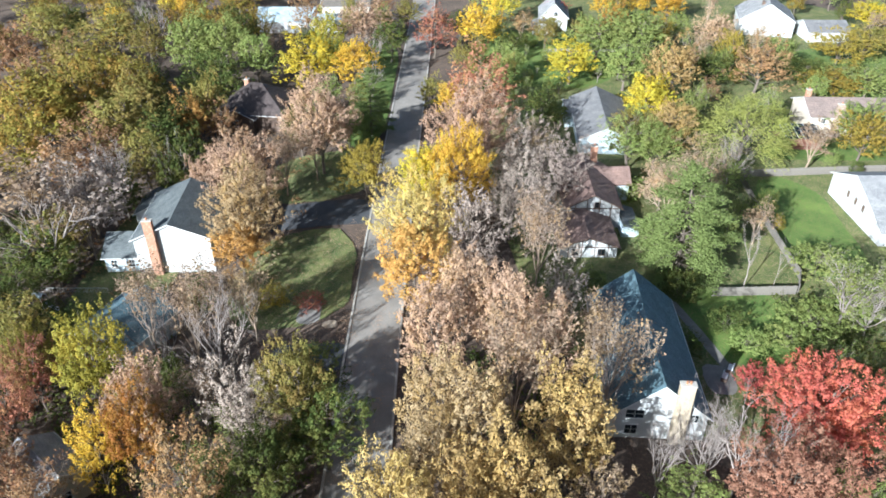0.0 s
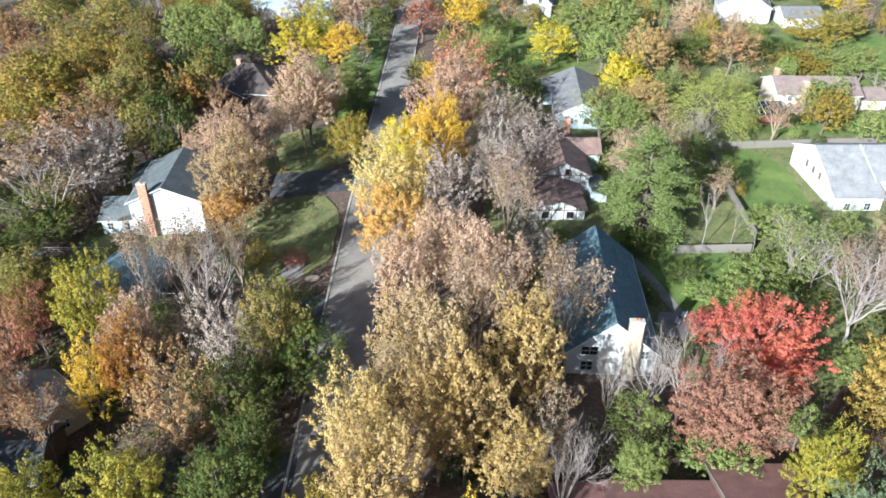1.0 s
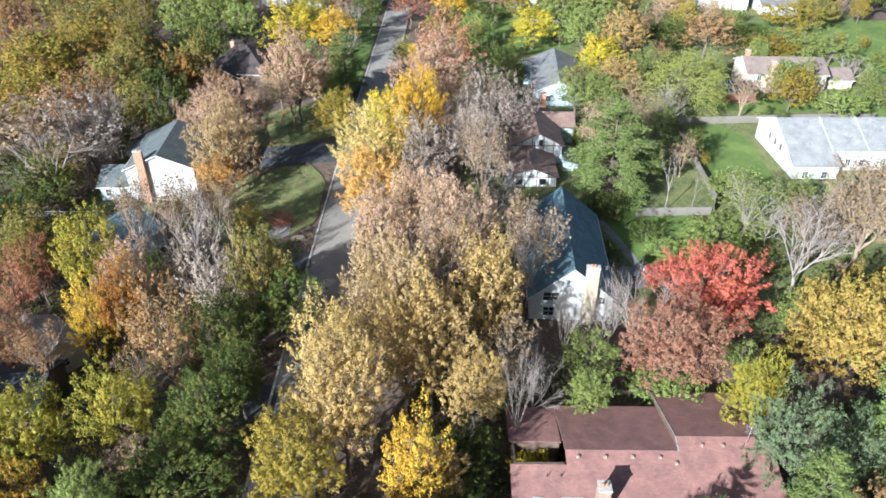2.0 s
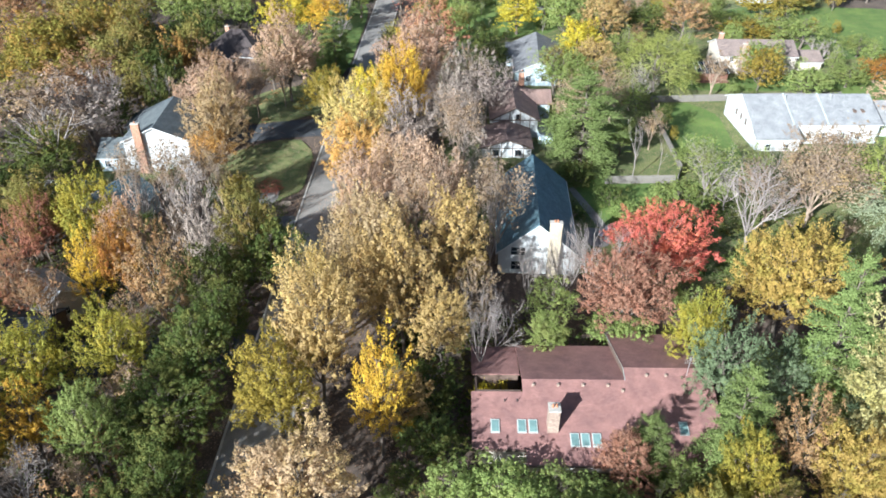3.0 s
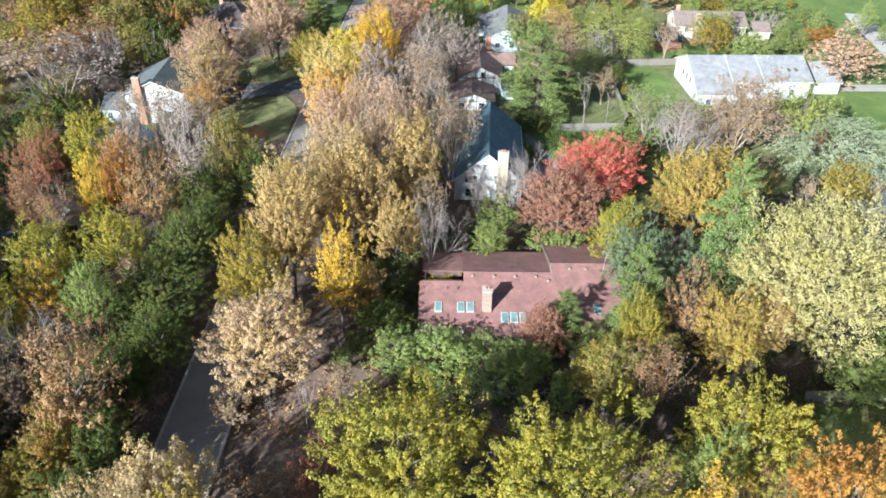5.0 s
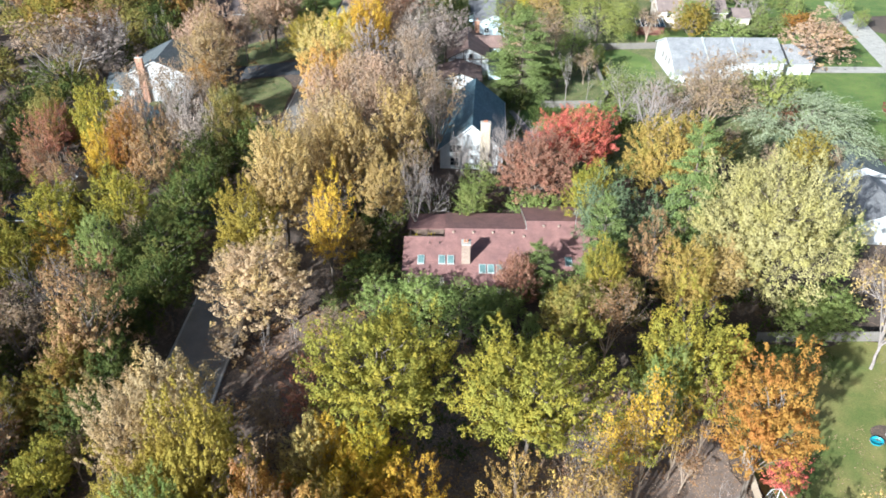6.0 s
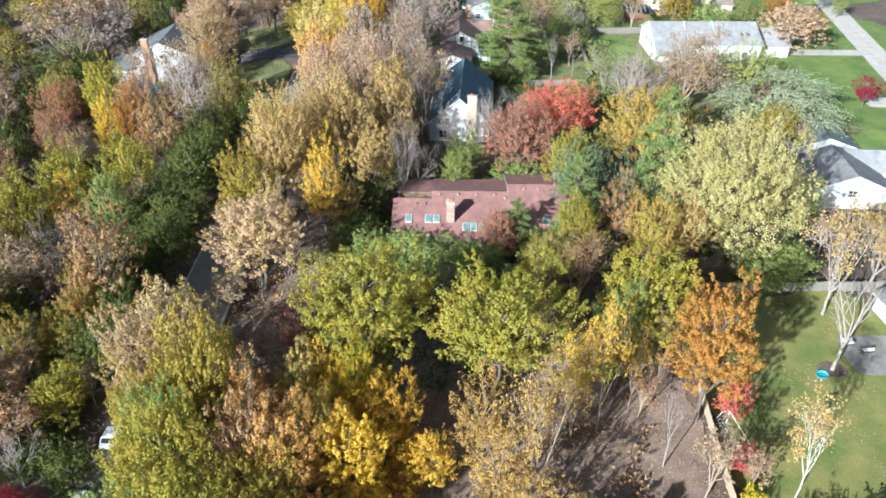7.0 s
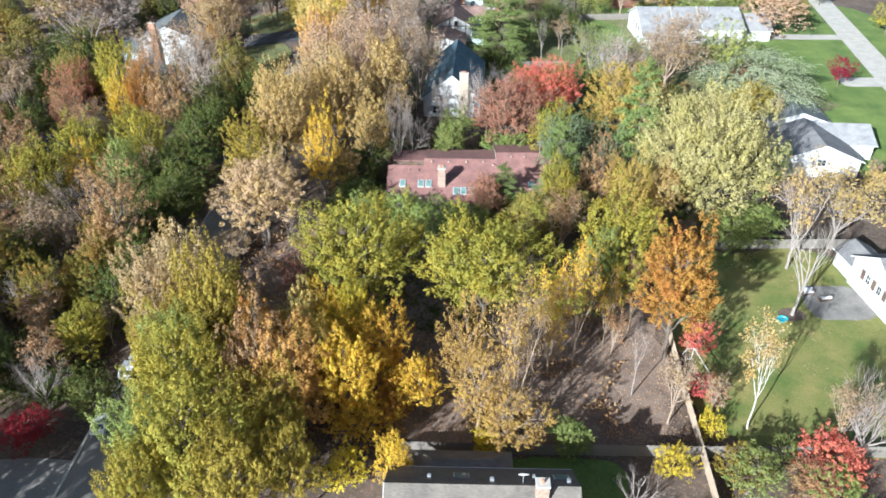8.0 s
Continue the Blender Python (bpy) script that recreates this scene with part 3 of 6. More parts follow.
def brown_house():
    h = thing("house", 28.8, 122.8, 1.6, -0.6, "white half-timbered house with brown shingle roof", "house")
    gabled(h, I4, 18.0, 5.2, 4.6, 7.3, WHITE, ROOF_BROWN, trim=TRIM_BROWN)
    for x in (-3.4, -1.2, 1.2, 3.4):
        part("timber", box(x - 0.09, x + 0.09, -0.05, 0.0, 0.2, 4.6 + (5.2 - abs(x)) * 0.5, I4), TRIM_BROWN, h)
    part("timber", box(-5.2, 5.2, -0.06, 0.0, 4.3, 4.5, I4), TRIM_BROWN, h)
    window(h, I4, 0.6, 5.2, 0.7, 1.1, 1, 2, TRIM_BROWN)
    w = pose(-2.3, -10.6, 0)
    gabled(h, w, 10.5, 5.2, 2.6, 4.4, WHITE, ROOF_BROWN, trim=TRIM_BROWN, ends=(True, False))
    for x in (-3.6, -1.2, 1.2, 3.6):
        part("timber", box(x - 0.08, x + 0.08, -0.05, 0.0, 0.2, 2.6 + (5.2 - abs(x)) * 0.33, w), TRIM_BROWN, h)
    part("timber", box(-5.2, 5.2, -0.06, 0.0, 2.3, 2.5, w), TRIM_BROWN, h)
    window(h, w, -2.4, 1.4, 1.2, 1.2, 2, 1, TRIM_BROWN)
    window(h, w, 2.4, 1.4, 1.2, 1.2, 2, 1, TRIM_BROWN)
    e = pose(9.0, 14.0, 0, 0, 0, 90)
    gabled(h, e, 9.0, 3.6, 4.4, 6.3, PALE_BLUE, ROOF_BROWN, trim=TRIM_BROWN, ends=(True, False))
    chimney(h, I4, 2.6, 17.6, 1.3, 1.3, 4.0, 9.4, BRICK_RED, 1, "red brick chimney")
    # low lean-to on the east side
    part("lean_to", box(5.2, 8.4, -3.5, 4.5, -1.0, 2.0), PALE_BLUE, h)
    slab([(8.8, -3.9, 1.9), (8.8, 4.9, 1.9), (5.2, 4.9, 3.0), (5.2, -3.9, 3.0)], 0.14, ROOF_SLATE, "lean_to_roof", h)


def grey_house():
    h = thing("house", 37.6, 155.5, 1.6, -4.0, "pale blue house with mid-grey shingle roof", "house")
    gabled(h, I4, 26.0, 6.2, 3.8, 6.6, PALE_BLUE, ROOF_GREY)
    window(h, I4, 1.4, 2.2, 1.2, 1.4)
    window(h, I4, -2.6, 2.2, 1.2, 1.4)
    gabled(h, pose(-8.4, 20.0, 0, 0, 0, -90), 6.0, 5.0, 3.4, 5.4, PALE_BLUE, ROOF_GREY, ends=(True, False))


def dark_house():
    h = thing("house", -49.0, 186.0, -2.4, -8.0, "low house with dark brown hip roof in tree shade", "house")
    hipped(h, I4, 9.5, 8.0, 4.6, 10.2, TRIM_BROWN, ROOF_UMBER)
    gabled(h, pose(-3.2, -9.5, 0), 6.0, 5.0, 3.9, 6.2, TRIM_BROWN, ROOF_UMBER, ends=(True, False))
    window(h, pose(-3.2, -9.5, 0), 0.2, 2.6, 1.2, 1.6)
    chimney(h, I4, -3.4, 2.0, 1.2, 1.2, 5.0, 10.2, BRICK_RED)


def big_white_house():
    h = thing("house", 81.2, 128.3, 1.5, 0.6, "long white two-storey house with pale grey shingle roof", "house")
    e = pose(0, 0, 0, 0, 0, -90)
    # ridge runs east; the local x of e points south-north
    gabled(h, e, 28.3, 8.6, 5.0, 8.6, WHITE, ROOF_LIGHT)
    for y in (-4.5, -1.5, 1.5):
        part("shutter", box(-0.07, 0.0, y - 0.35, y + 0.35, 3.2, 4.6), TRIM_BROWN, h)
    # the west bay comes further forward under the same slope
    drop = lambda y: 8.78 + 0.419 * y
    slab([(-0.45, -12.9, drop(-12.9)), (9.6, -12.9, drop(-12.9)), (9.6, -9.06, drop(-9.06)), (-0.45, -9.06, drop(-9.06))], 0.14, ROOF_LIGHT, "roof_slope", h)
    part("bay_wall", box(0, 9.4, -12.4, -8.62, -1.2, 3.3), WHITE, h)
    for x in (2.6, 6.6):
        window(h, pose(0, -12.4, 0), x, 1.2, 1.1, 1.5)
    for x in (8.8, 16.5):
        part("roof_parapet", prism([(x, -9.0, drop(-9.0) - 0.05), (x, 0.0, drop(0.0) - 0.05), (x, 0.0, drop(0.0) + 0.16), (x, -9.0, drop(-9.0) + 0.16)], (0.3, 0, 0)), TRIM_GREY, h)
    for x in (13.0, 16.0, 20.5, 24.0):
        window(h, pose(0, -8.6, 0), x, 2.2, 1.0, 1.4)
    g = pose(28.3, 1.6, 0, 0, 0, -90)
    gabled(h, g, 9.4, 6.4, 3.4, 6.4, WHITE, ROOF_LIGHT, ends=(False, True))
    for x in (23.6, 25.4):
        part("roof_vent", box(x - 0.3, x + 0.3, -5.6, -4.2, 6.0, 6.9), TRIM_BROWN, h)
    for x in (9.0, 19.5):
        pipe([(x, -1.5, 7.8), (x, -1.5, 9.2)], 0.1, METAL, "vent_pipe", h)


def cream_house():
    h = thing("house", 88.6, 171.5, 1.6, -2.0, "cream two-storey house with taupe roof and lean-to porch", "house")
    gabled(h, pose(0, 0, 0, 0, 0, -90), 20.5, 6.0, 5.2, 7.8, CREAM, ROOF_ROSE)
    for x in (3.0, 6.5, 11.0, 14.5):
        window(h, pose(0, -6.0, 0), x, 4.2, 1.0, 1.4)
    chimney(h, I4, 2.2, 3.5, 1.2, 1.0, 5.0, 8.5, BRICK_RED)
    chimney(h, I4, 6.2, -6.3, 2.0, 0.8, -0.8, 8.6, BRICK_MIX)
    gabled(h, pose(20.5, 1.5, 0, 0, 0, -90), 8.5, 4.5, 2.8, 4.6, CREAM, ROOF_ROSE, ends=(False, True))
    p = pose(-7.6, -9.0, 0)
    part("deck", box(0, 8.6, -4.8, 5.0, -0.4, 0.35, p), WOOD_DEEP, h)
    part("porch_wall", box(0.2, 8.4, -3.2, -3.0, 0.35, 2.4, p), WOOD_DEEP, h)
    slab([at(p, (0, -3.6, 2.5)), at(p, (8.6, -3.6, 2.5)), at(p, (8.6, 2.6, 3.6)), at(p, (0, 2.6, 3.6))], 0.08, GLASS, "porch_glazing", h)
    for i in range(7):
        x = 0.1 + i * 1.4
        slab([at(p, (x - 0.06, -3.7, 2.6)), at(p, (x + 0.06, -3.7, 2.6)), at(p, (x + 0.06, 2.6, 3.72)), at(p, (x - 0.06, 2.6, 3.72))], 0.1, TRIM_WHITE, "rafter", h)


def garage_house():
    h = thing("house", 100.2, 44.0, 1.0, -4.0, "white single-storey house with light grey shingle roof", "house")
    gabled(h, I4, 13.0, 7.4, 2.6, 5.6, WHITE, ROOF_GREY)
    window(h, I4, 0.0, 2.0, 1.6, 1.3)
    part("garage_door", box(2.6, 6.0, -0.06, 0.0, 0.0, 2.3), TRIM_WHITE, h)
    gabled(h, pose(0.5, 13.2, 0, 0, 0, -90), 12.5, 5.2, 2.6, 4.8, WHITE, ROOF_LIGHT, ends=(True, True))
    part("wing_window", box(13.0, 13.05, 10.5, 12.3, 0.9, 2.1), GLASS, h)
    gabled(h, pose(2.0, 19.0, 0), 12.0, 6.0, 2.4, 4.4, WHITE, ROOF_SLATE, ends=(True, True))


def near_white_house():
    h = thing("house", 91.0, -2.1, 0.0, 5.0, "white clapboard house with dark grey roof beside a terrace", "house")
    gabled(h, pose(0, 5.3, 0, 0, 0, -90), 16.0, 5.3, 4.8, 7.9, WHITE, ROOF_GREY)
    for y in (2.2, 5.0, 7.8):
        part("shutter", box(-0.06, 0.0, y - 0.4, y + 0.4, 2.6, 4.2), TRIM_BROWN, h)
    for y in (3.6, 6.4):
        window(h, pose(0, y, 0, 0, 0, -90), 0, 3.4, 0.9, 1.4)
    gabled(h, pose(3.0, 10.6, 0), 5.0, 2.6, 3.0, 4.4, WHITE, ROOF_GREY, ends=(False, True))


def south_house():
    h = thing("house", 31.3, -42.0, 0.0, -0.8, "tall house with taupe shingle roof and a brick chimney", "house")
    gabled(h, pose(-9.3, 3.3, 0, 0, 0, -90), 18.2, 4.3, 6.2, 9.1, BEIGE, ROOF_TAUPE)
    back = lambda y: 9.26 - (y - 3.3) * 0.674
    hipped(h, pose(-2.1, 9.2, 0), 5.0, 2.0, 4.6, 6.0, BEIGE, ROOF_TAUPE)
    hipped(h, pose(-7.6, 9.0, 0), 0.9, 1.8, 3.6, 4.6, BEIGE, ROOF_TAUPE)
    chimney(h, I4, 5.5, 2.5, 1.25, 1.1, 6.0, 10.6, BRICK_MIX, 1)
    for x, w, y in ((0.8, 0.4, 4.2), (8.3, 0.35, 4.2), (5.0, 0.3, 5.2), (-5.4, 0.35, 4.8)):
        part("roof_vent", box(x - w / 2, x + w / 2, y - 0.2, y + 0.2, back(y) - 0.2, back(y) + 0.5, None, 0.03), METAL, h)
    for x in (-2.2, 7.8):
        s = part("skylight", prism([(x - 0.8, 5.0, back(5.0)), (x + 0.8, 5.0, back(5.0)), (x + 0.8, 6.2, back(6.2)), (x - 0.8, 6.2, back(6.2))], (0, 0, 0.16)), TRIM_GREY, h, "grey-framed skylight")
        part("pane", prism([(x - 0.68, 5.1, back(5.1) + 0.1), (x + 0.68, 5.1, back(5.1) + 0.1), (x + 0.68, 6.1, back(6.1) + 0.1), (x - 0.68, 6.1, back(6.1) + 0.1)], (0, 0, 0.1)), GLASS_SKY, s)
    mast = pipe([(3.8, 3.9, 8.6), (3.8, 3.95, 9.9)], 0.05, METAL, "dish_mast", h)
    v, f = [], []
    for r in range(4):
        for k in range(12):
            t, q = 2 * math.pi * k / 12, 0.18 * r
            v.append(Vector((3.8 + q * math.cos(t), 3.85 - q * 0.5 * math.sin(t) + q * q * 0.2, 10.1 + q * 0.9 * math.sin(t))))
    for r in range(3):
        for k in range(12):
            f.append((r * 12 + k, r * 12 + (k + 1) % 12, r * 12 + 12 + (k + 1) % 12, r * 12 + 12 + k))
    part("satellite_dish", mesh_of("satellite_dish", v, f, TRIM_WHITE), TRIM_WHITE, mast)


def red_house():
    """A long low house: a wide red-brown roof with skylights, the east half a step higher."""
    h = thing("house", 16.4, 28.0, 0.0, -0.6, "long low house with wide red-brown shingle roof and skylights", "house")
    k = (6.0 - 2.8) / 10.8
    up = lambda y: 2.8 + k * y
    # walls
    part("front_wall", box(0.9, 6.9, 2.0, 2.25, -0.6, 3.2), BEIGE, h)
    part("front_wall", box(6.9, 30.4, 0.9, 1.15, -0.6, 2.9), BEIGE, h)
    part("back_wall", box(6.4, 30.4, 19.0, 19.25, -0.6, 2.9), BEIGE, h)
    part("end_wall", prism([(0.9, 2.25, -0.6), (0.9, 9.1, -0.6), (0.9, 9.1, 5.3), (0.9, 2.25, 3.25)], (0.25, 0, 0)), BEIGE, h)
    part("end_wall", prism([(30.4, 1.15, -0.6), (30.4, 20.0, -0.6), (30.4, 20.0, 2.8), (30.4, 11.4, 5.9), (30.4, 1.15, 2.9)], (0.25, 0, 0)), BEIGE, h)
    # front slope, in the parts that its outline makes
    slab([(0, 1.4, up(1.4)), (6.6, 1.4, up(1.4)), (6.6, 9.0, up(9.0)), (0, 9.0, up(9.0))], 0.18, ROOF_RED, "roof_slope", h)
    slab([(6.6, -0.5, up(-0.5)), (20.0, -0.5, up(-0.5)), (20.0, 10.8, 6.0), (6.6, 10.8, 6.0)], 0.18, ROOF_RED, "roof_slope", h)
    slab([(20.0, -0.5, up(-0.5)), (31.2, -0.5, up(-0.5)), (31.2, 12.6, up(12.6)), (20.0, 12.6, up(12.6))], 0.18, ROOF_RED, "roof_slope", h)
    # back slopes
    slab([(6.6, 21.0, 3.0), (20.0, 21.0, 3.0), (20.0, 10.8, 6.0), (6.6, 10.8, 6.0)], 0.18, ROOF_RED, "roof_slope", h)
    slab([(20.0, 23.6, 3.1), (31.2, 23.6, 3.1), (31.2, 12.6, up(12.6)), (20.0, 12.6, up(12.6))], 0.18, ROOF_RED, "roof_slope", h)
    part("step_wall", prism([(20.0, 10.8, 5.7), (20.0, 12.6, up(12.6) - 0.1), (20.0, 23.0, 3.2), (20.0, 20.6, 2.9)], (0.2, 0, 0)), TRIM_BROWN, h)
    part("step_flashing", prism([(19.9, 12.6, up(12.6) - 0.02), (19.9, 23.6, 3.08), (19.9, 23.6, 3.14), (19.9, 12.6, up(12.6) + 0.04), (19.9, 10.7, 6.04), (19.9, 10.7, 5.98)], (0.06, 0, 0)), TRIM_GREY, h)
    # low flat roof and planting court at the west end
    part("court_wall", box(0.6, 6.4, 9.1, 9.35, -0.4, up(9.0) - 0.02), TRIM_BROWN, h)
    part("court_wall", box(0.6, 0.85, 9.35, 13.6, -0.4, 3.9), TRIM_BROWN, h)
    part("court_wall", box(0.6, 6.4, 13.6, 13.85, -0.4, 4.0), TRIM_BROWN, h)
    slab([(0.2, 20.6, 3.0), (6.6, 20.6, 3.0), (6.6, 13.7, 4.1), (0.2, 13.7, 4.1)], 0.16, ROOF_RED, "roof_slope", h)
    # fascias
    part("fascia", box(0, 6.6, 1.28, 1.4, up(1.4) - 0.28, up(1.4) - 0.01), TRIM_BROWN, h)
    part("fascia", box(6.6, 31.2, -0.62, -0.5, up(-0.5) - 0.28, up(-0.5) - 0.01), TRIM_BROWN, h)
    # skylights
    for x, y in ((2.9, 4.3), (6.2, 4.3), (7.6, 4.3), (12.6, 2.6), (13.9, 2.6), (15.3, 2.6), (26.2, 4.2)):
        s = part("skylight", prism([(x - 0.55, y - 0.85, up(y - 0.85) + 0.02), (x + 0.55, y - 0.85, up(y - 0.85) + 0.02), (x + 0.55, y + 0.85, up(y + 0.85) + 0.02), (x - 0.55, y + 0.85, up(y + 0.85) + 0.02)], (0, 0, 0.14)), TRIM_GREY, h, "grey-framed skylight")
        part("pane", prism([(x - 0.42, y - 0.72, up(y - 0.72) + 0.1), (x + 0.42, y - 0.72, up(y - 0.72) + 0.1), (x + 0.42, y + 0.72, up(y + 0.72) + 0.1), (x - 0.42, y + 0.72, up(y + 0.72) + 0.1)], (0, 0, 0.09)), GLASS_SKY, s)
    # row of box vents under the ridge
    for x in (8.0, 11.2, 14.4, 17.6, 19.4, 22.8, 25.3):
        y = 9.9 if x < 19 else (9.2 if x < 20 else 11.4)
        part("roof_vent", box(x - 0.17, x + 0.17, y - 0.17, y + 0.17, up(y) - 0.05, up(y) + 0.3, None, 0.03), BRICK_MIX, h, "small pale red box vent")
    chimney(h, I4, 10.0, 4.3, 1.35, 1.5, 2.0, 7.4, BRICK_MIX, 2, "pale brick chimney with two clay flues")
    for x in (4.2, 5.8):
        pipe([(x, 7.6, up(7.6) - 0.1), (x, 7.6, up(7.6) + 0.5)], 0.06, RUBBER, "vent_pipe", h)
    for x in (9.0, 11.5, 14.0, 17.0):
        window(h, pose(0, 0.9, 0), x, 1.4, 1.5, 1.5)
    # antenna
    a = pipe([(28.0, 11.5, 6.0), (28.1, 11.5, 9.4)], 0.035, METAL, "antenna", h, 6)
    for i in range(6):
        pipe([(27.3 + i * 0.05, 11.2 + i * 0.12, 8.6 + i * 0.15), (28.9 - i * 0.05, 11.2 + i * 0.12, 8.6 + i * 0.15)], 0.02, METAL, "antenna_rod", a, 5)


def shaded_houses():
    h = thing("house", -47.5, 61.0, -2.4, 52.0, "small grey-shingled house hidden behind autumn trees", "house")
    gabled(h, I4, 9.5, 3.6, 3.8, 6.0, BEIGE, ROOF_LIGHT)
    window(h, I4, 0, 2.0, 1.2, 1.3)
    h = thing("house", -54.0, 88.5, -2.4, -24.0, "house with blue-grey roof hidden behind bare trees", "house")
    gabled(h, I4, 11.5, 5.6, 4.0, 7.2, PALE_BLUE, ROOF_TEAL)
    window(h, I4, 1.0, 2.4, 1.2, 1.3)
    h = thing("house", -51.5, 50.5, -2.4, 4.0, "house with black shingle roof in deep tree shade", "house")
    gabled(h, pose(-5, 4.5, 0, 0, 0, -90), 10.0, 4.8, 3.0, 5.2, TRIM_BROWN, ROOF_BLACK)
    h = thing("house", -58.0, 264.0, -2.4, 0.0, "distant house with light blue-grey roof", "house")
    gabled(h, pose(-8, 6, 0, 0, 0, -90), 20.0, 6.5, 4.0, 7.4, WHITE, ROOF_BLUE)
    gabled(h, pose(12, 4, 0, 0, 0, -90), 10.0, 4.5, 3.4, 5.6, WHITE, ROOF_BLUE, ends=(False, True))
    h = thing("house", -38.0, 284.0, -2.4, 0.0, "distant house with tan roof", "house")
    gabled(h, pose(-8, 6, 0, 0, 0, -90), 18.0, 6.0, 4.0, 7.0, BEIGE, ROOF_TAUPE)
    h = thing("house", 37.5, 252.0, 1.8, -6.0, "distant white house with steep pale roof", "house")
    gabled(h, I4, 14.0, 4.6, 4.6, 9.0, WHITE, ROOF_LIGHT)
    window(h, I4, 0.6, 5.6, 1.2, 1.4, 2, 1)
    gabled(h, pose(-3.4, -5.0, 0), 7.0, 3.6, 2.6, 4.4, WHITE, ROOF_LIGHT, ends=(True, False))
    h = thing("house", 107.5, 246.0, 1.8, -14.0, "distant white house with pale grey roof", "house")
    gabled(h, I4, 16.0, 8.6, 5.2, 10.4, WHITE, ROOF_LIGHT)
    part("roof_vent", box(-2.2, -1.4, 3.0, 5.0, 8.6, 10.4), TRIM_BROWN, h)
    h = thing("house", 121.0, 240.0, 1.8, -2.0, "distant white garage with grey roof", "house")
    gabled(h, pose(-2, 5, 0, 0, 0, -90), 13.0, 6.0, 3.4, 5.6, WHITE, ROOF_GREY)


for build in (white_house, teal_house, brown_house, grey_house, dark_house, big_white_house, cream_house, garage_house, near_white_house, south_house, red_house, shaded_houses):
    build()

# ---- trees ----
def unit(v):
    return v / (np.linalg.norm(v, axis=-1, keepdims=True) + 1e-9)


def leaf_mesh(name, centre, normal, size, rng, slim=0.85, along=None):
    """One small pointed blade for every leaf clump, turned to its normal."""
    n = len(centre)
    u = along if along is not None else rng.normal(size=(n, 3))
    u = unit(u - normal * (u * normal).sum(1, keepdims=True))
    v = np.cross(normal, u)
    s = size[:, None]
    bend = normal * s * rng.uniform(-0.16, 0.16, (n, 1))
    blade = np.stack([centre + u * s * 1.3, centre - u * s * 0.8 + v * s * slim + bend, centre - u * s * 0.8 - v * s * slim - bend], 1)
    me = bpy.data.meshes.new(name)
    me.vertices.add(3 * n)
    me.vertices.foreach_set("co", blade.astype(np.float32).ravel())
    me.loops.add(3 * n)
    me.loops.foreach_set("vertex_index", np.arange(3 * n, dtype=np.int32))
    me.polygons.add(n)
    me.polygons.foreach_set("loop_start", np.arange(0, 3 * n, 3, dtype=np.int32))
    me.polygons.foreach_set("loop_total", np.full(n, 3, dtype=np.int32))
    me.update(calc_edges=True)
    return me


def bent(rng, a, b, n, sway):
    pts = []
    for i in range(n + 1):
        t = i / n
        p = a.lerp(b, t)
        if 0 < i < n:
            p = p + Vector(rng.normal(size=3)) * sway
        p.z += math.sin(t * math.pi) * sway * 0.8
        pts.append(p)
    return pts


def spike(verts, faces, a, b, r):
    """A twig: three sides that run out to a point."""
    d = (b - a).normalized()
    s = d.cross(Vector((0.31, 0.23, 0.92))).normalized() * r
    t = d.cross(s)
    k = len(verts)
    verts.extend((a + s, a - s * 0.5 + t * 0.87, a - s * 0.5 - t * 0.87, b))
    faces.extend(((k, k + 1, k + 3), (k + 1, k + 2, k + 3), (k + 2, k, k + 3)))


def grow(verts, faces, rng, at, way, length, radius, level, plan, tips):
    """One limb and all that it bears: it bends upwards, tapers and forks; the last shoots run out to a point."""
    kids, angle, short, lift = plan[level]
    if level == len(plan) - 1:
        spike(verts, faces, Vector(at), Vector(at + way * length), radius)
        tips.append((at + way * length * 0.7, way))
        return
    steps = 4 if level < 2 else 2
    pts, p, d = [Vector(at)], np.array(at, float), np.array(way, float)
    for _ in range(steps):
        d = unit(d + rng.normal(size=3) * 0.13 + np.array((0, 0, lift)))
        p = p + d * length / steps
        pts.append(Vector(p))
    tube(verts, faces, pts, [radius * (1 - 0.62 * i / steps) for i in range(steps + 1)], 6 if level == 0 else 4 if level == 1 else 3)
    for i in range(kids):
        u = 0.3 + 0.7 * (i + rng.uniform(0.2, 0.9)) / kids
        k = min(steps - 1, int(u * steps))
        root = np.array(pts[k].lerp(pts[k + 1], u * steps - k))
        side = unit(np.cross(d, rng.normal(size=3)))
        a = radians(angle) * rng.uniform(0.6, 1.35)
        turn = unit(d * math.cos(a) + side * math.sin(a))
        grow(verts, faces, rng, root, turn, length * short * rng.uniform(0.7, 1.25) * (1.2 - 0.45 * u), radius * (1 - 0.5 * u) * 0.62, level + 1, plan, tips)


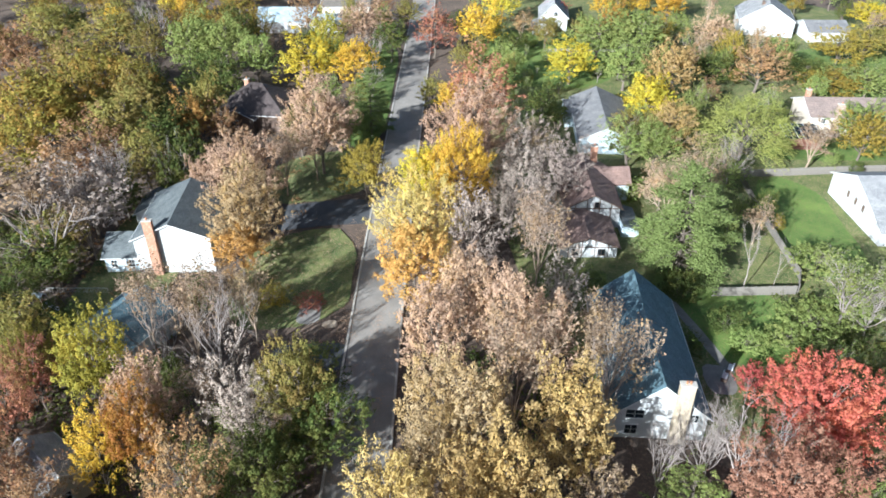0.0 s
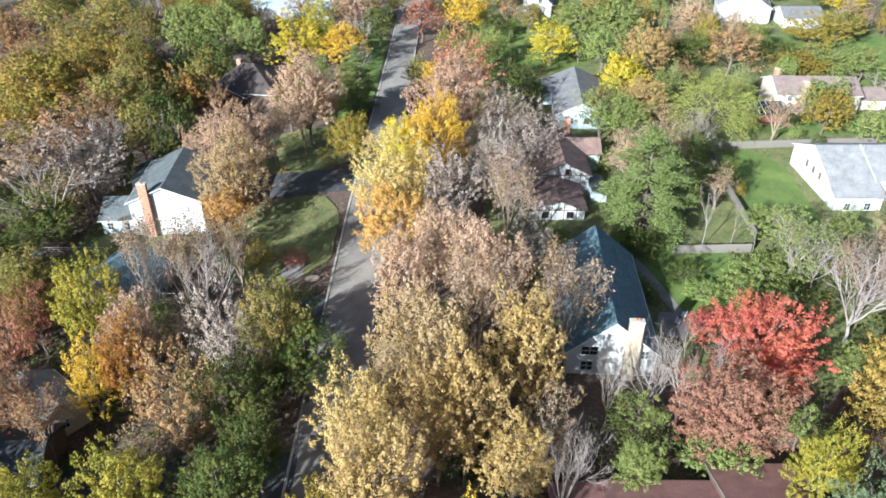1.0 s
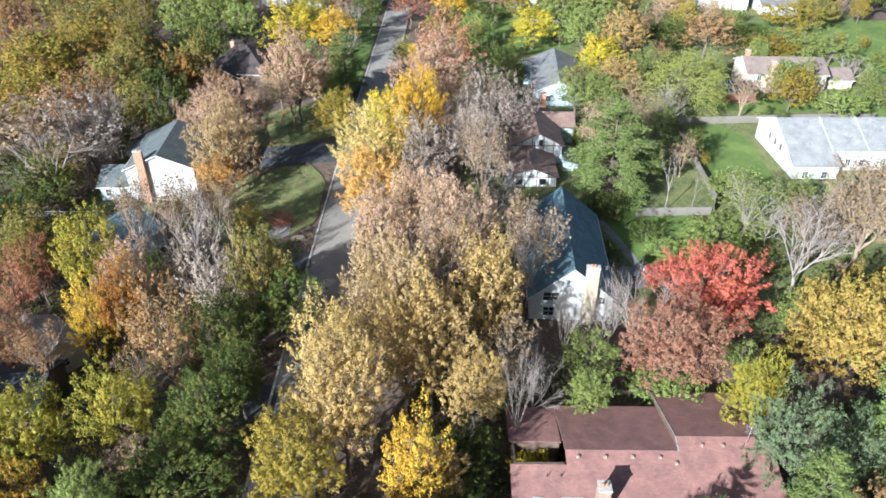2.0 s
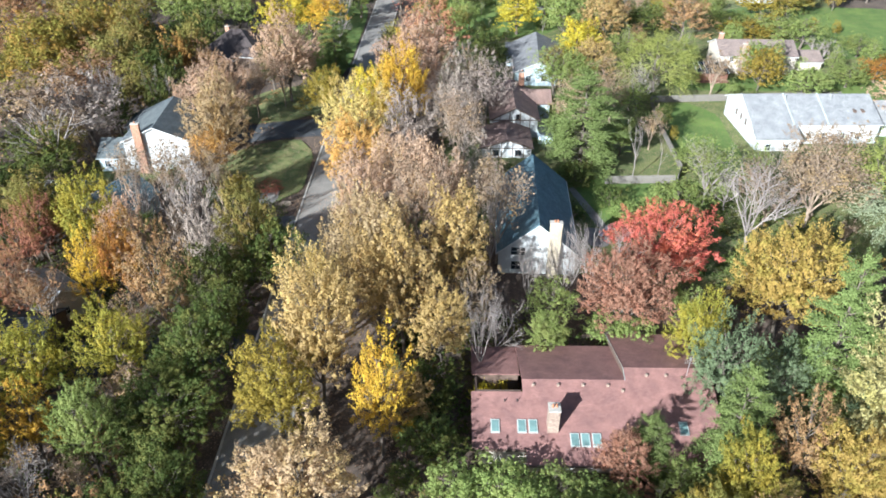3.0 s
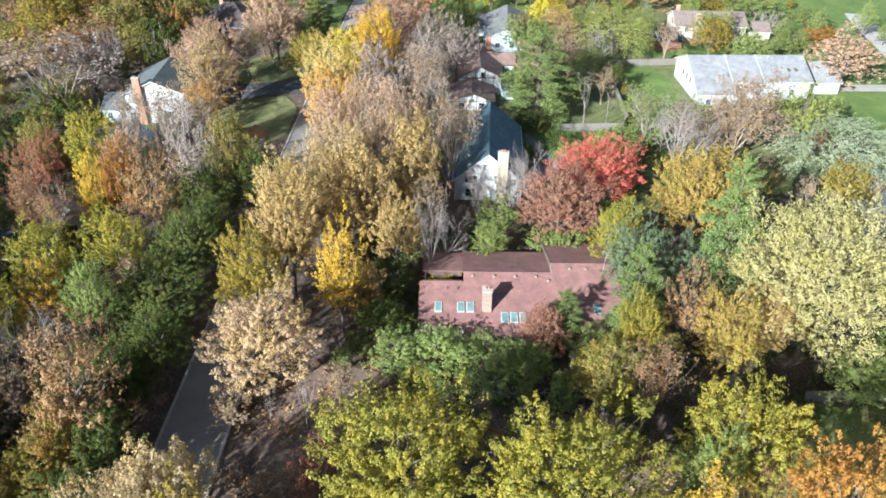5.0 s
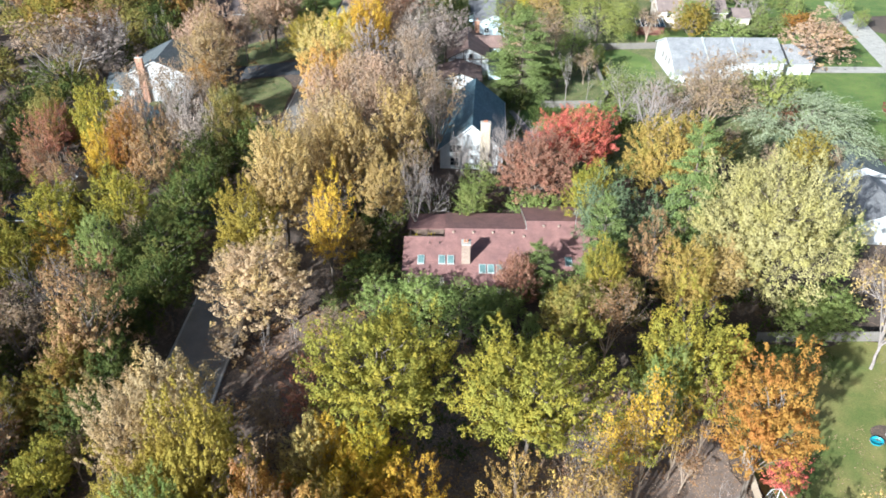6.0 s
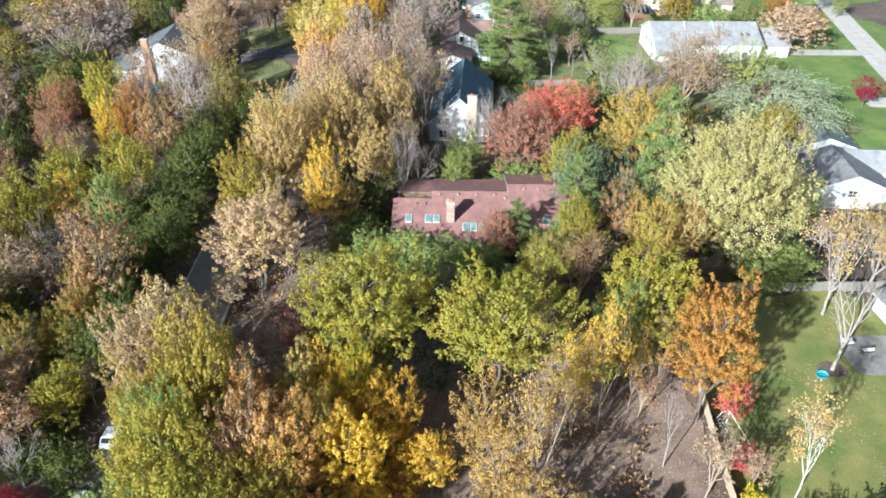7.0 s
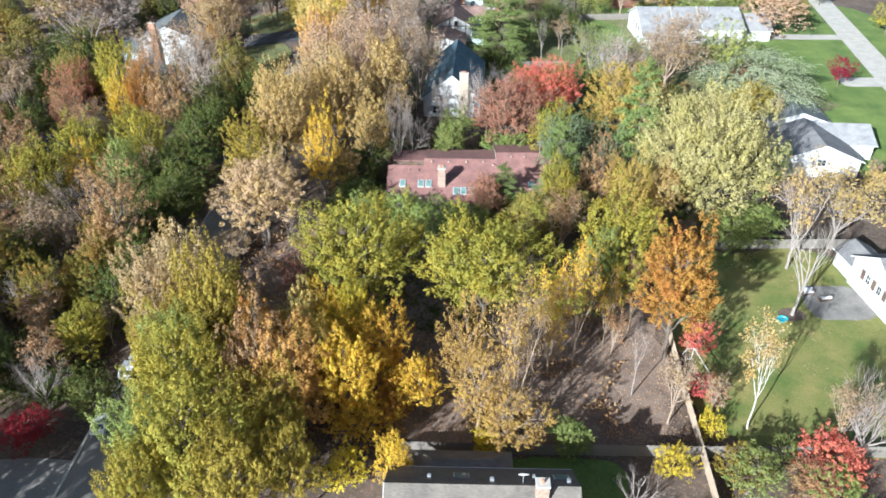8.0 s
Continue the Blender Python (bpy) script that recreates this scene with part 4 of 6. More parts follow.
def skeleton(seed, height=15.0, width=11.0, leaves=0, leaf=0.14, stem=0.22, limbs=7, angle=34, thick=1.0, forks=(5, 5, 6), spread=0.3):
    """A bare or nearly bare tree: limbs that rise from a short trunk in a vase and divide into fine shoots; leaves in tufts at some tips."""
    rng = np.random.default_rng(seed)
    v, f, tips = [], [], []
    r0 = 0.016 * height * thick
    fork = height * stem
    spine = bent(rng, Vector((0, 0, -0.3)), Vector((rng.normal() * 0.3, rng.normal() * 0.3, fork)), 4, 0.1)
    tv, tf = [], []
    tube(tv, tf, spine, [r0 * q for q in (1.4, 1.05, 0.95, 0.9, 0.8)], 8)
    plan = ((forks[0], 36, 0.62, 0.16), (forks[1], 38, 0.55, 0.1), (forks[2], 36, 0.6, 0.06), (0, 0, 0, 0))
    for i in range(limbs):
        t = 2 * math.pi * (i + rng.uniform(-0.3, 0.3)) / limbs
        a = radians(angle) * (0.25 if i == 0 else rng.uniform(0.75, 1.35))
        way = np.array((math.cos(t) * math.sin(a), math.sin(t) * math.sin(a), math.cos(a)))
        root = np.array(spine[-1]) - np.array((0, 0, fork * rng.uniform(0.0, 0.3)))
        grow(v, f, rng, root, way, height * rng.uniform(0.42, 0.62), r0 * rng.uniform(0.5, 0.7), 0, plan, tips)
    pts = np.array([p for p, _ in tips])
    reach = np.percentile(np.linalg.norm(pts[:, :2], axis=1), 96)
    fit = Matrix.Diagonal((width / 2 / reach, width / 2 / reach, height / np.percentile(pts[:, 2], 99), 1))
    v = [fit @ p for p in v]
    trunk = mesh_of("trunk", [fit @ p for p in tv], tf, BARK)
    crown = None
    if leaves:
        cs, ns = [], []
        out0 = np.array((0, 0, height * 0.5))
        for p, way in tips:
            k = int(leaves * rng.exponential(1.0))
            if k == 0:
                continue
            p = np.array(fit @ Vector(p))
            cs.append(p + rng.normal(size=(k, 3)) * spread)
            ns.append(unit(unit(p - out0) * 0.7 + rng.normal(size=(k, 3)) * 0.6 + np.array((0, 0, 0.3))))
        cs, ns = np.concatenate(cs), np.concatenate(ns)
        crown = leaf_mesh("foliage", cs, ns, leaf * rng.uniform(0.65, 1.35, len(cs)), rng)
    return trunk, mesh_of("branchwork", v, f, BARK), crown


def ball_points(n, rng, low=-0.8):
    """Ways out of a crown, spread evenly over all of it but its underside."""
    i = np.arange(n)
    z = low + (1 - low) * (i + 0.5) / n
    t = i * 2.39996 + rng.uniform(0, 6.28)
    s = np.sqrt(1 - z * z)
    return unit(np.column_stack([s * np.cos(t), s * np.sin(t), z]) + rng.normal(size=(n, 3)) * 0.6 / math.sqrt(n))


def broadleaf(seed, height=16.0, width=11.0, base=5.0, boughs=24, tufts=520, leaves=22, leaf=0.122, size=0.74, crease=0.42, holes=0.1, twigs=0.1, limb=1.0, rise=0.55, stream=None):
    """A tree in leaf: trunk, limbs to every bough, and a crown of many small tufts of leaves that point outwards and up.
    crease: how far the crown falls back between its boughs; holes: the share of tufts that are missing, bough by bough."""
    rng = np.random.default_rng(seed)
    zc, c, a = base + (height - base) * 0.46, (height - base) * 0.54, width / 2
    heads = ball_points(boughs, rng, -0.72)
    push = rng.normal(1.0, 0.16, boughs) * (1 + 0.12 * heads @ unit(rng.normal(size=3)))
    full = np.clip(rng.normal(1 - holes, holes * 1.3, boughs), 0.2, 1)
    axes = np.array((a, a, c)) * 1.03
    # wood
    v, f = [], []
    r0 = 0.0155 * height * limb
    spine = bent(rng, Vector((0, 0, -0.3)), Vector((rng.normal() * 0.4, rng.normal() * 0.4, height * 0.74)), 6, 0.2)
    tube(v, f, spine, [r0 * (1.35 if i == 0 else 1 - 0.135 * i) for i in range(7)], 7)
    trunk = mesh_of("trunk", v, f, BARK)
    v, f = [], []
    mid = np.array((0, 0, zc - 0.15 * c))
    ends = []
    for k, d in enumerate(heads):
        tip = mid + d * axes * push[k] * 0.62
        start = min(height * 0.66, max(base * 0.75, tip[2] - 0.9 * np.hypot(tip[0], tip[1]) - rng.uniform(0.3, 1.5)))
        root = spine[0].lerp(spine[-1], min(0.97, (start + 0.3) / (height * 0.74 + 0.3)))
        line = bent(rng, root, Vector(tip), 4, 0.25)
        tube(v, f, line, [r0 * q for q in (0.42, 0.33, 0.25, 0.17, 0.07)], 4)
        ends.append(line)
    # leaves
    tufts = int(tufts * 0.8)
    ways = ball_points(tufts, rng, -0.8)
    near = ways @ heads.T
    own = near.argmax(1)
    gap = np.arccos(np.clip(near.max(1), -1, 1)) / math.sqrt(4 / boughs)
    cs, ns, al = [], [], []
    for i, d in enumerate(ways):
        k = own[i]
        if rng.uniform() > full[k]:
            continue
        q = push[k] * (1 - crease * min(1.4, gap[i]) ** 2) * rng.uniform(0.84, 1.05)
        if rng.uniform() < 0.22:
            q *= rng.uniform(0.55, 0.85)
        spot = mid + d * axes * q
        tuft = size * rng.uniform(0.85, 1.5)
        grain = unit(unit(heads[k] + d * 0.6) * 0.8 + np.array((0, 0, rise)) + rng.normal(size=3) * 0.28 + (0 if stream is None else np.array(stream)))
        n = max(3, int(leaves * rng.uniform(0.6, 1.4) * 1.4))
        s = rng.uniform(-0.6, 1.0, (n, 1)) * tuft
        s = np.sort(s, 0)
        off = unit(rng.normal(size=(n, 3))) * rng.uniform(0.25, 1.0, (n, 1)) ** 0.6 * tuft * 0.62 * (1.0 - 0.45 * np.maximum(0, s) / tuft)
        cs.append(spot + grain * s + off)
        ns.append(unit(d * 0.3 + np.array((0, 0, 0.25)) + grain * s / tuft * 0.6 + unit(off) * 0.85 + rng.normal(size=(n, 3)) * 0.24))
        al.append(unit(grain + rng.normal(size=(n, 3)) * 0.7))
        if rng.uniform() < twigs:
            spike(v, f, ends[k][2 + int(rng.integers(0, 2))], Vector(spot + grain * tuft * 0.9), r0 * 0.09)
    limbs = mesh_of("branchwork", v, f, BARK)
    cs, ns, al = np.concatenate(cs), np.concatenate(ns), np.concatenate(al)
    return trunk, limbs, leaf_mesh("foliage", cs, ns, leaf * rng.uniform(0.6, 1.4, len(cs)), rng, 0.8, al)


def conifer(seed, height=16.0, width=9.0, tiers=13, droop=0.2, leaf=0.125, blunt=0.75):
    """A pine: tiers of long boughs, each ending in flat plumes of needles with gaps between."""
    rng = np.random.default_rng(seed)
    v, f, cs, ns, al = [], [], [], [], []
    tube(v, f, bent(rng, Vector((0, 0, -0.3)), Vector((0, 0, height * 0.97)), 6, 0.08), [0.017 * height * (1 - 0.15 * i) for i in range(7)], 7)
    trunk = mesh_of("trunk", v, f, BARK)
    v, f = [], []
    for i in range(tiers):
        t = i / (tiers - 1)
        z = height * (0.1 + 0.86 * t)
        reach = width / 2 * (1 - t ** 1.6) ** blunt * rng.uniform(0.75, 1.12) + 0.5
        n = 7 if t < 0.75 else 5
        for k in range(n):
            turn = 2 * math.pi * (k + rng.uniform(-0.35, 0.35)) / n + i * 0.9
            far = reach * rng.uniform(0.6, 1.15)
            tip = np.array((far * math.cos(turn), far * math.sin(turn), z + far * rng.uniform(-droop, 0.25 * t + 0.12) + rng.normal() * 0.3))
            root = np.array((0, 0, z - 0.2))
            tube(v, f, [Vector(root), Vector(root * 0.45 + tip * 0.55 + np.array((0, 0, 0.2))), Vector(tip)], [0.07, 0.045, 0.015], 3)
            way = unit(tip - root)
            side = np.cross(way, (0, 0, 1.0))
            for j in range(int(4 + 2.3 * far)):
                s = rng.uniform(0.3, 1.0) ** 0.7
                spot = root + (tip - root) * s + side * rng.normal() * 0.2 * far * (1.2 - s) + np.array((0, 0, 0.2 * math.sin(s * 3.1)))
                m = int(rng.uniform(24, 44))
                cs.append(spot + way * rng.normal(size=(m, 1)) * 0.42 + side * rng.normal(size=(m, 1)) * 0.3 + np.array((0, 0, 1)) * rng.normal(size=(m, 1)) * 0.12)
                ns.append(unit(np.array((0, 0, 0.8)) + way * 0.3 + rng.normal(size=(m, 3)) * 0.45))
                al.append(unit(way + side * rng.normal(size=(m, 1)) * 0.7 + np.array((0, 0, 0.25))))
    cs, ns, al = np.concatenate(cs), np.concatenate(ns), np.concatenate(al)
    return trunk, mesh_of("branchwork", v, f, BARK), leaf_mesh("foliage", cs, ns, leaf * rng.uniform(0.7, 1.4, len(cs)), rng, 0.45, al)


def streaming(seed, height=16.0, width=14.0, base=3.0, boughs=30, strands=34):
    """A tree whose shoots stream outwards and hang at their ends."""
    rng = np.random.default_rng(seed)
    trunk, limbs, _ = broadleaf(seed, height, width, base, boughs, 20, 3)
    cs, ns, al = [], [], []
    mid = np.array((0, 0, base + (height - base) * 0.3))
    axes = np.array((width / 2, width / 2, (height - base) * 0.66))
    for d in ball_points(boughs, rng, -0.45):
        head = mid + d * axes * rng.uniform(0.62, 0.84)
        r = width * 0.16
        for _ in range(strands):
            way = unit(d + rng.normal(size=3) * 0.3 + np.array((0.45, -0.1, 0.2)))
            start = head + rng.normal(size=3) * r * 0.36
            m = 13
            s = np.linspace(0, 1, m)[:, None]
            ln = r * rng.uniform(0.8, 1.5)
            cs.append(start + way * ln * s + np.array((0, 0, -0.5)) * ln * s ** 2.2 + rng.normal(size=(m, 3)) * 0.09)
            al.append(unit(np.repeat(way[None], m, 0) + np.array((0, 0, -0.9)) * s ** 1.2 + rng.normal(size=(m, 3)) * 0.2))
            ns.append(unit(d * 0.5 + rng.normal(size=(m, 3)) * 0.5 + np.array((0, 0, 0.35))))
    cs, ns, al = np.concatenate(cs), np.concatenate(ns), np.concatenate(al)
    return trunk, limbs, leaf_mesh("foliage", cs, ns, 0.17 * rng.uniform(0.7, 1.3, len(cs)), rng, 0.36, al)


# shapes: how a mesh pair is made, and its own height and width
SHAPES = {
    "dense": (18.0, 11.0, [lambda s=s: broadleaf(s, 18, 11, 4.2) for s in (1, 2, 3, 4, 5)]),
    "round": (16.0, 12.0, [lambda s=s: broadleaf(s, 16, 12, 3.6, 26, 560, 22) for s in (11, 12, 13)]),
    "dense_big": (20.0, 15.0, [lambda s=s: broadleaf(s, 20, 15, 5.0, 38, 1000, 25) for s in (8, 9)]),
    "round_big": (18.0, 16.0, [lambda s=s: broadleaf(s, 18, 16, 3.8, 40, 1050, 25) for s in (17, 18, 19)]),
    "dense_near": (18.0, 11.0, [lambda s=s: broadleaf(s, 18, 11, 4.4, 26, 760, 29, 0.1, 0.62) for s in (1, 2, 3, 4)]),
    "round_near": (16.0, 12.0, [lambda s=s: broadleaf(s, 16, 12, 3.8, 28, 820, 29, 0.1, 0.62) for s in (11, 12, 13)]),
    "round_huge": (20.0, 22.0, [lambda s=s: broadleaf(s, 20, 22, 2.2, 70, 3200, 21, 0.105, 0.72, 0.42, 0.08, rise=0.75, stream=(0.35, 0.1, 0)) for s in (20,)]),
    "loose": (16.0, 10.0, [lambda s=s: broadleaf(s, 16, 10, 3.4, 22, 420, 22, 0.108, 0.7, 0.42, 0.22, 0.7) for s in (21, 22, 23)]),
    "thin": (16.0, 9.5, [lambda s=s: skeleton(s, 16, 9.5, 2.4, 0.13, 0.24, 6, 28) for s in (31, 32, 33)]),
    "bare": (15.0, 11.0, [lambda s=s: skeleton(s, 15, 11, angle=46, forks=(5, 5, 7)) for s in (41, 42, 43)]),
    "upright": (18.0, 15.0, [lambda s=s: broadleaf(s, 18, 15, 7.6, 34, 1150, 30, 0.098, 0.64, 0.42, 0.1) for s in (81, 82, 83)]),
    "dome": (18.0, 13.0, [lambda s=s: broadleaf(s, 18, 13, 5.2, 30, 1050, 28, 0.1, 0.64, 0.4, 0.1) for s in (84,)]),
    "limbs": (15.0, 11.0, [lambda s=s: skeleton(s, 15, 11, 0, 0.14, 0.34, 5, 32, 1.15, (4, 4, 4)) for s in (48, 49)]),
    "slim": (15.0, 6.0, [lambda s=s: skeleton(s, 15, 6, 0, 0.14, 0.5, 4, 26, 0.75, (3, 3, 4)) for s in (55, 56, 57)]),
    "slim_leaf": (15.0, 6.0, [lambda s=s: skeleton(s, 15, 6, 5.0, 0.12, 0.5, 5, 30, 0.8, (4, 4, 4)) for s in (58, 59)]),
    "shrub": (5.0, 5.0, [lambda s=s: broadleaf(s, 5, 5, 0.4, 18, 260, 16, 0.08, 0.4, 0.3, 0.1, 0.1) for s in (51, 52, 53)]),
    "pine": (16.0, 10.0, [lambda s=s: conifer(s, 16, 10) for s in (61, 62)]),
    "plume": (16.0, 11.0, [lambda s=s: broadleaf(s, 16, 11, 1.2, 24, 640, 28, 0.098, 0.6, 0.5, 0.12, rise=0.35) for s in (63, 64)]),
    "stream": (16.0, 14.0, [lambda s=s: streaming(s) for s in (71, 72)]),
    # plainer trees for the far woods
    "dense_far": (18.0, 11.0, [lambda s=s: broadleaf(s, 18, 11, 3.8, 20, 340, 13, 0.19, 0.88, twigs=0.05) for s in (5, 6, 7)]),
    "round_far": (16.0, 12.0, [lambda s=s: broadleaf(s, 16, 12, 3.2, 20, 360, 13, 0.19, 0.88, twigs=0.05) for s in (15, 16)]),
    "thin_far": (16.0, 9.5, [lambda s=s: skeleton(s, 16, 9.5, 2.2, 0.2, 0.22, 6, 28, 1.3, (4, 4, 5)) for s in (35, 36)]),
    "bare_far": (15.0, 11.0, [lambda s=s: skeleton(s, 15, 11, 0, 0.2, 0.2, 6, 46, 1.3, (4, 5, 5)) for s in (45, 46)]),
    "loose_far": (16.0, 10.0, [lambda s=s: broadleaf(s, 16, 10, 3.4, 18, 300, 13, 0.16, 0.8, 0.42, 0.2, 0.4) for s in (25, 26)]),
}
MADE = {}

# kind: name, shape, leaf colour, wood, label
KINDS = {
    "tan": ("oak_tree", "dense", "tan", BARK, "tall oak with dry pinkish tan leaves"),
    "tan_grey": ("oak_tree", "loose", "tan_grey", BARK, "oak with thinning greyish tan leaves"),
    "tan_gold": ("oak_tree", "dense", "tan_gold", BARK, "tall oak with golden tan leaves"),
    "gold_tan": ("oak_tree", "dense", "gold_tan", BARK, "tall oak with mustard gold and tan leaves"),
    "yellow_tan": ("maple_tree", "dense", "yellow_tan", BARK, "broad tree with yellow leaves turning tan"),
    "orange_tan": ("maple_tree", "dense", "orange_tan", BARK, "broad tree with orange tan leaves"),
    "yellow": ("maple_tree", "dense", "yellow", BARK, "maple in bright yellow autumn leaf"),
    "gold": ("maple_tree", "dense", "gold", BARK, "maple in deep golden autumn leaf"),
    "pale_yellow": ("maple_tree", "round", "pale_yellow", BARK, "very broad tree with pale straw-yellow leaves"),
    "yellow_green": ("maple_tree", "round", "yellow_green", BARK, "round-crowned maple with yellow-green leaves"),
    "olive_gold": ("maple_tree", "round", "olive_gold", BARK, "round tree with olive and gold leaves"),
    "olive": ("oak_tree", "dense", "olive", BARK, "woodland oak with olive green leaves going brown"),
    "olive_rust": ("oak_tree", "dense", "olive_rust", BARK, "woodland oak with olive leaves turning rusty brown"),
    "gold_loose": ("broadleaf_tree", "loose", "gold", BARK, "slender tree with loose golden yellow leaves"),
    "amber_loose": ("oak_tree", "loose", "bronze", TWIG_TAN, "slender tree with thinning amber brown leaves"),
    "green": ("broadleaf_tree", "dense", "green", BARK, "broadleaf tree still in green leaf"),
    # its leaves carry woodland shade in their colour
    "dark_green": ("broadleaf_tree", "dense", "dark_green", BARK, "green tree, leaf colour darkened for the shade it stands in"),
    "bluegreen": ("pine_tree", "plume", "bluegreen", BARK, "blue-green pine with irregular boughs"),
    "pine": ("pine_tree", "pine", "pine", BARK, "green pine with spreading boughs"),
    "willow": ("willow_tree", "stream", "willow", BARK, "silvery green willow with streaming shoots"),
    "willow_green": ("willow_tree", "stream", "spring", BARK, "fresh green willow with streaming shoots"),
    "rust": ("oak_tree", "dense", "rust", BARK, "oak with rust brown leaves"),
    "rust_loose": ("oak_tree", "loose", "rust", BARK, "oak with thinning rust brown leaves"),
    "rust_dull": ("oak_tree", "round", "rust_dull", BARK, "tree with dull reddish brown dying leaves"),
    "rust_thin": ("oak_tree", "thin", "rust", TWIG_TAN, "slender tree with its last few rust brown leaves"),
    "orange": ("maple_tree", "dense", "orange", BARK, "maple in orange autumn leaf"),
    "red": ("maple_tree", "round", "red", BARK, "maple in vivid red autumn leaf"),
    "rust_red": ("maple_tree", "loose", "rust_red", BARK, "small maple with rusty red leaves"),
    "maroon": ("maple_tree", "round", "maroon", BARK, "small ornamental maple with dark red leaves"),
    "bare": ("bare_tree", "bare", "tan_grey", TWIG, "leafless tree with grey spreading branches"),
    "bare_tan": ("bare_tree", "thin", "dun", TWIG_TAN, "nearly bare tree with fine brown twigs"),
    "green_thin": ("broadleaf_tree", "thin", "green", TWIG, "thin tree with sparse green leaves"),
    "gold_thin": ("broadleaf_tree", "thin", "gold", TWIG_TAN, "slender tree with a few golden leaves"),
    "green_loose": ("broadleaf_tree", "loose", "green", BARK, "loose-crowned tree with thinning green leaves"),
    "bare_pale": ("bare_tree", "limbs", "tan_grey", BARK_PALE, "tall leafless tree with pale thick limbs on the lawn"),
    "amber": ("maple_tree", "round", "amber", BARK, "broad tree with amber and olive leaves"),
    "amber_thin": ("oak_tree", "thin", "bronze", TWIG_TAN, "slender tree with thinning amber brown leaves"),
    "tan_full": ("oak_tree", "dome", "tan_warm", BARK, "full-crowned oak with golden tan leaves beside the street"),
    "green_gold": ("maple_tree", "upright", "moss", BARK, "full-crowned maple with yellow-green leaves"),
    "bare_slim": ("bare_tree", "slim", "tan_grey", TWIG, "slender leafless tree with grey trunk on bare soil"),
    "gold_tan_thin": ("oak_tree", "thin", "gold_tan", TWIG, "spreading tree with thinning golden tan leaves"),
    "dun_loose": ("oak_tree", "loose", "dun", TWIG_TAN, "tree with fine brown twigs and dull thinning leaves"),
    "spring_loose": ("broadleaf_tree", "loose", "spring", BARK, "loose-crowned tree with fresh yellowish green leaves"),
    "birch": ("birch_tree", "slim_leaf", "gold_tan", BIRCH, "white-barked birch with sparse straw-coloured leaves"),
    "shrub_green": ("shrub", "shrub", "green", BARK, "rounded green garden shrub"),
    "shrub_dark": ("shrub", "shrub", "dark_green", BARK, "dark evergreen garden shrub"),
    "shrub_red": ("shrub", "shrub", "red", BARK, "shrub in red autumn leaf"),
    "shrub_yellow": ("shrub", "shrub", "yellow", BARK, "shrub in yellow autumn leaf"),
    "shrub_rust": ("shrub", "shrub", "rust_red", BARK, "shrub with rusty red leaves"),
    "shrub_olive": ("shrub", "shrub", "olive_gold", BARK, "low olive green shrub"),
}
FLOCK = {"oak_tree": "oaks along the street and in the woods", "maple_tree": "maples in autumn leaf", "broadleaf_tree": "broadleaf trees in green leaf", "pine_tree": "garden pines", "willow_tree": "willows", "bare_tree": "leafless trees", "shrub": "garden shrubs", "birch_tree": ""}
planted = random.Random(7)
GROWN = []


def tree(kind, x, y, height, width):
    """Plants a tree of that kind, that tall and that wide, on the land."""
    name, shape, leaf, wood, label = KINDS[kind]
    if (y > (165 if -45 < x < 75 else 128) or x < -62 or x > 115 or y < -60 or (height < 10.5 and shape != "round")) and shape + "_far" in SHAPES:
        shape += "_far"
    elif width > 20 and shape + "_huge" in SHAPES:
        shape += "_huge"
    elif width > 13 and shape + "_big" in SHAPES:
        shape += "_big"
    elif y < 48 and -30 < x < 75 and width > 6 and shape + "_near" in SHAPES:
        shape += "_near"
    h0, w0, makers = SHAPES[shape]
    pick = planted.randrange(len(makers))
    if (shape, pick) not in MADE:
        MADE[shape, pick] = makers[pick]()
    trunk, limbs, foliage = MADE[shape, pick]
    base = new(name)
    base.empty_display_size = 0.3
    s = width / w0
    base.matrix_basis = pose(x, y, ground_z(x, y) - 0.05, 0, 0, planted.uniform(0, 360)) @ Matrix.Diagonal((s, s, height / h0, 1))
    tagged(base, label, "shrub" if name == "shrub" else "tree", FLOCK[name])
    GROWN.append((x, y, width / 2))
    for piece, mesh, mat in (("trunk", trunk, wood), ("branchwork", limbs, wood), ("crown", foliage, LEAF[leaf])):
        if mesh:
            if not mesh.materials:
                mesh.materials.append(mat)
            ob = new(piece, mesh)
            ob.parent = base
            if piece == "branchwork" and shape == "pine":
                tagged(ob, kind="stuff")
            ob.material_slots[0].link = "OBJECT"
            ob.material_slots[0].material = mat
    return base


tree("olive", -127.8, 238.2, 20.4, 21.3)
tree("rust", -125.6, 211.7, 20.4, 17.6)
tree("olive", -103.8, 231.8, 20.4, 22.1)
tree("olive", -101.2, 199.0, 21.6, 19.6)
tree("olive_rust", -99.4, 170.8, 22.8, 19.1)
tree("olive", -75.1, 173.0, 21.6, 13.7)
tree("olive_rust", -90.2, 143.1, 21.6, 13.9)
tree("rust_thin", -77.1, 135.9, 18.0, 14.3)
tree("bare", -67.4, 134.7, 18.0, 12.6)
tree("bare_tan", -66.5, 117.7, 13.2, 9.3)
tree("green", -74.8, 214.4, 21.6, 15.4)
tree("green", -64.0, 214.5, 22.8, 16.1)
tree("green", -53.8, 209.0, 19.2, 12.1)
tree("dark_green", -65.6, 188.0, 15.6, 14.5)
tree("dark_green", -58.8, 190.2, 14.4, 11.3)
tree("rust_loose", -61.4, 169.0, 12.0, 11.1)
tree("bare", -94.8, 240.8, 18.0, 16.4)
tree("dark_green", -64.6, 155.1, 15.6, 12.5)
tree("dark_green", -76.7, 180.0, 13.2, 12.7)
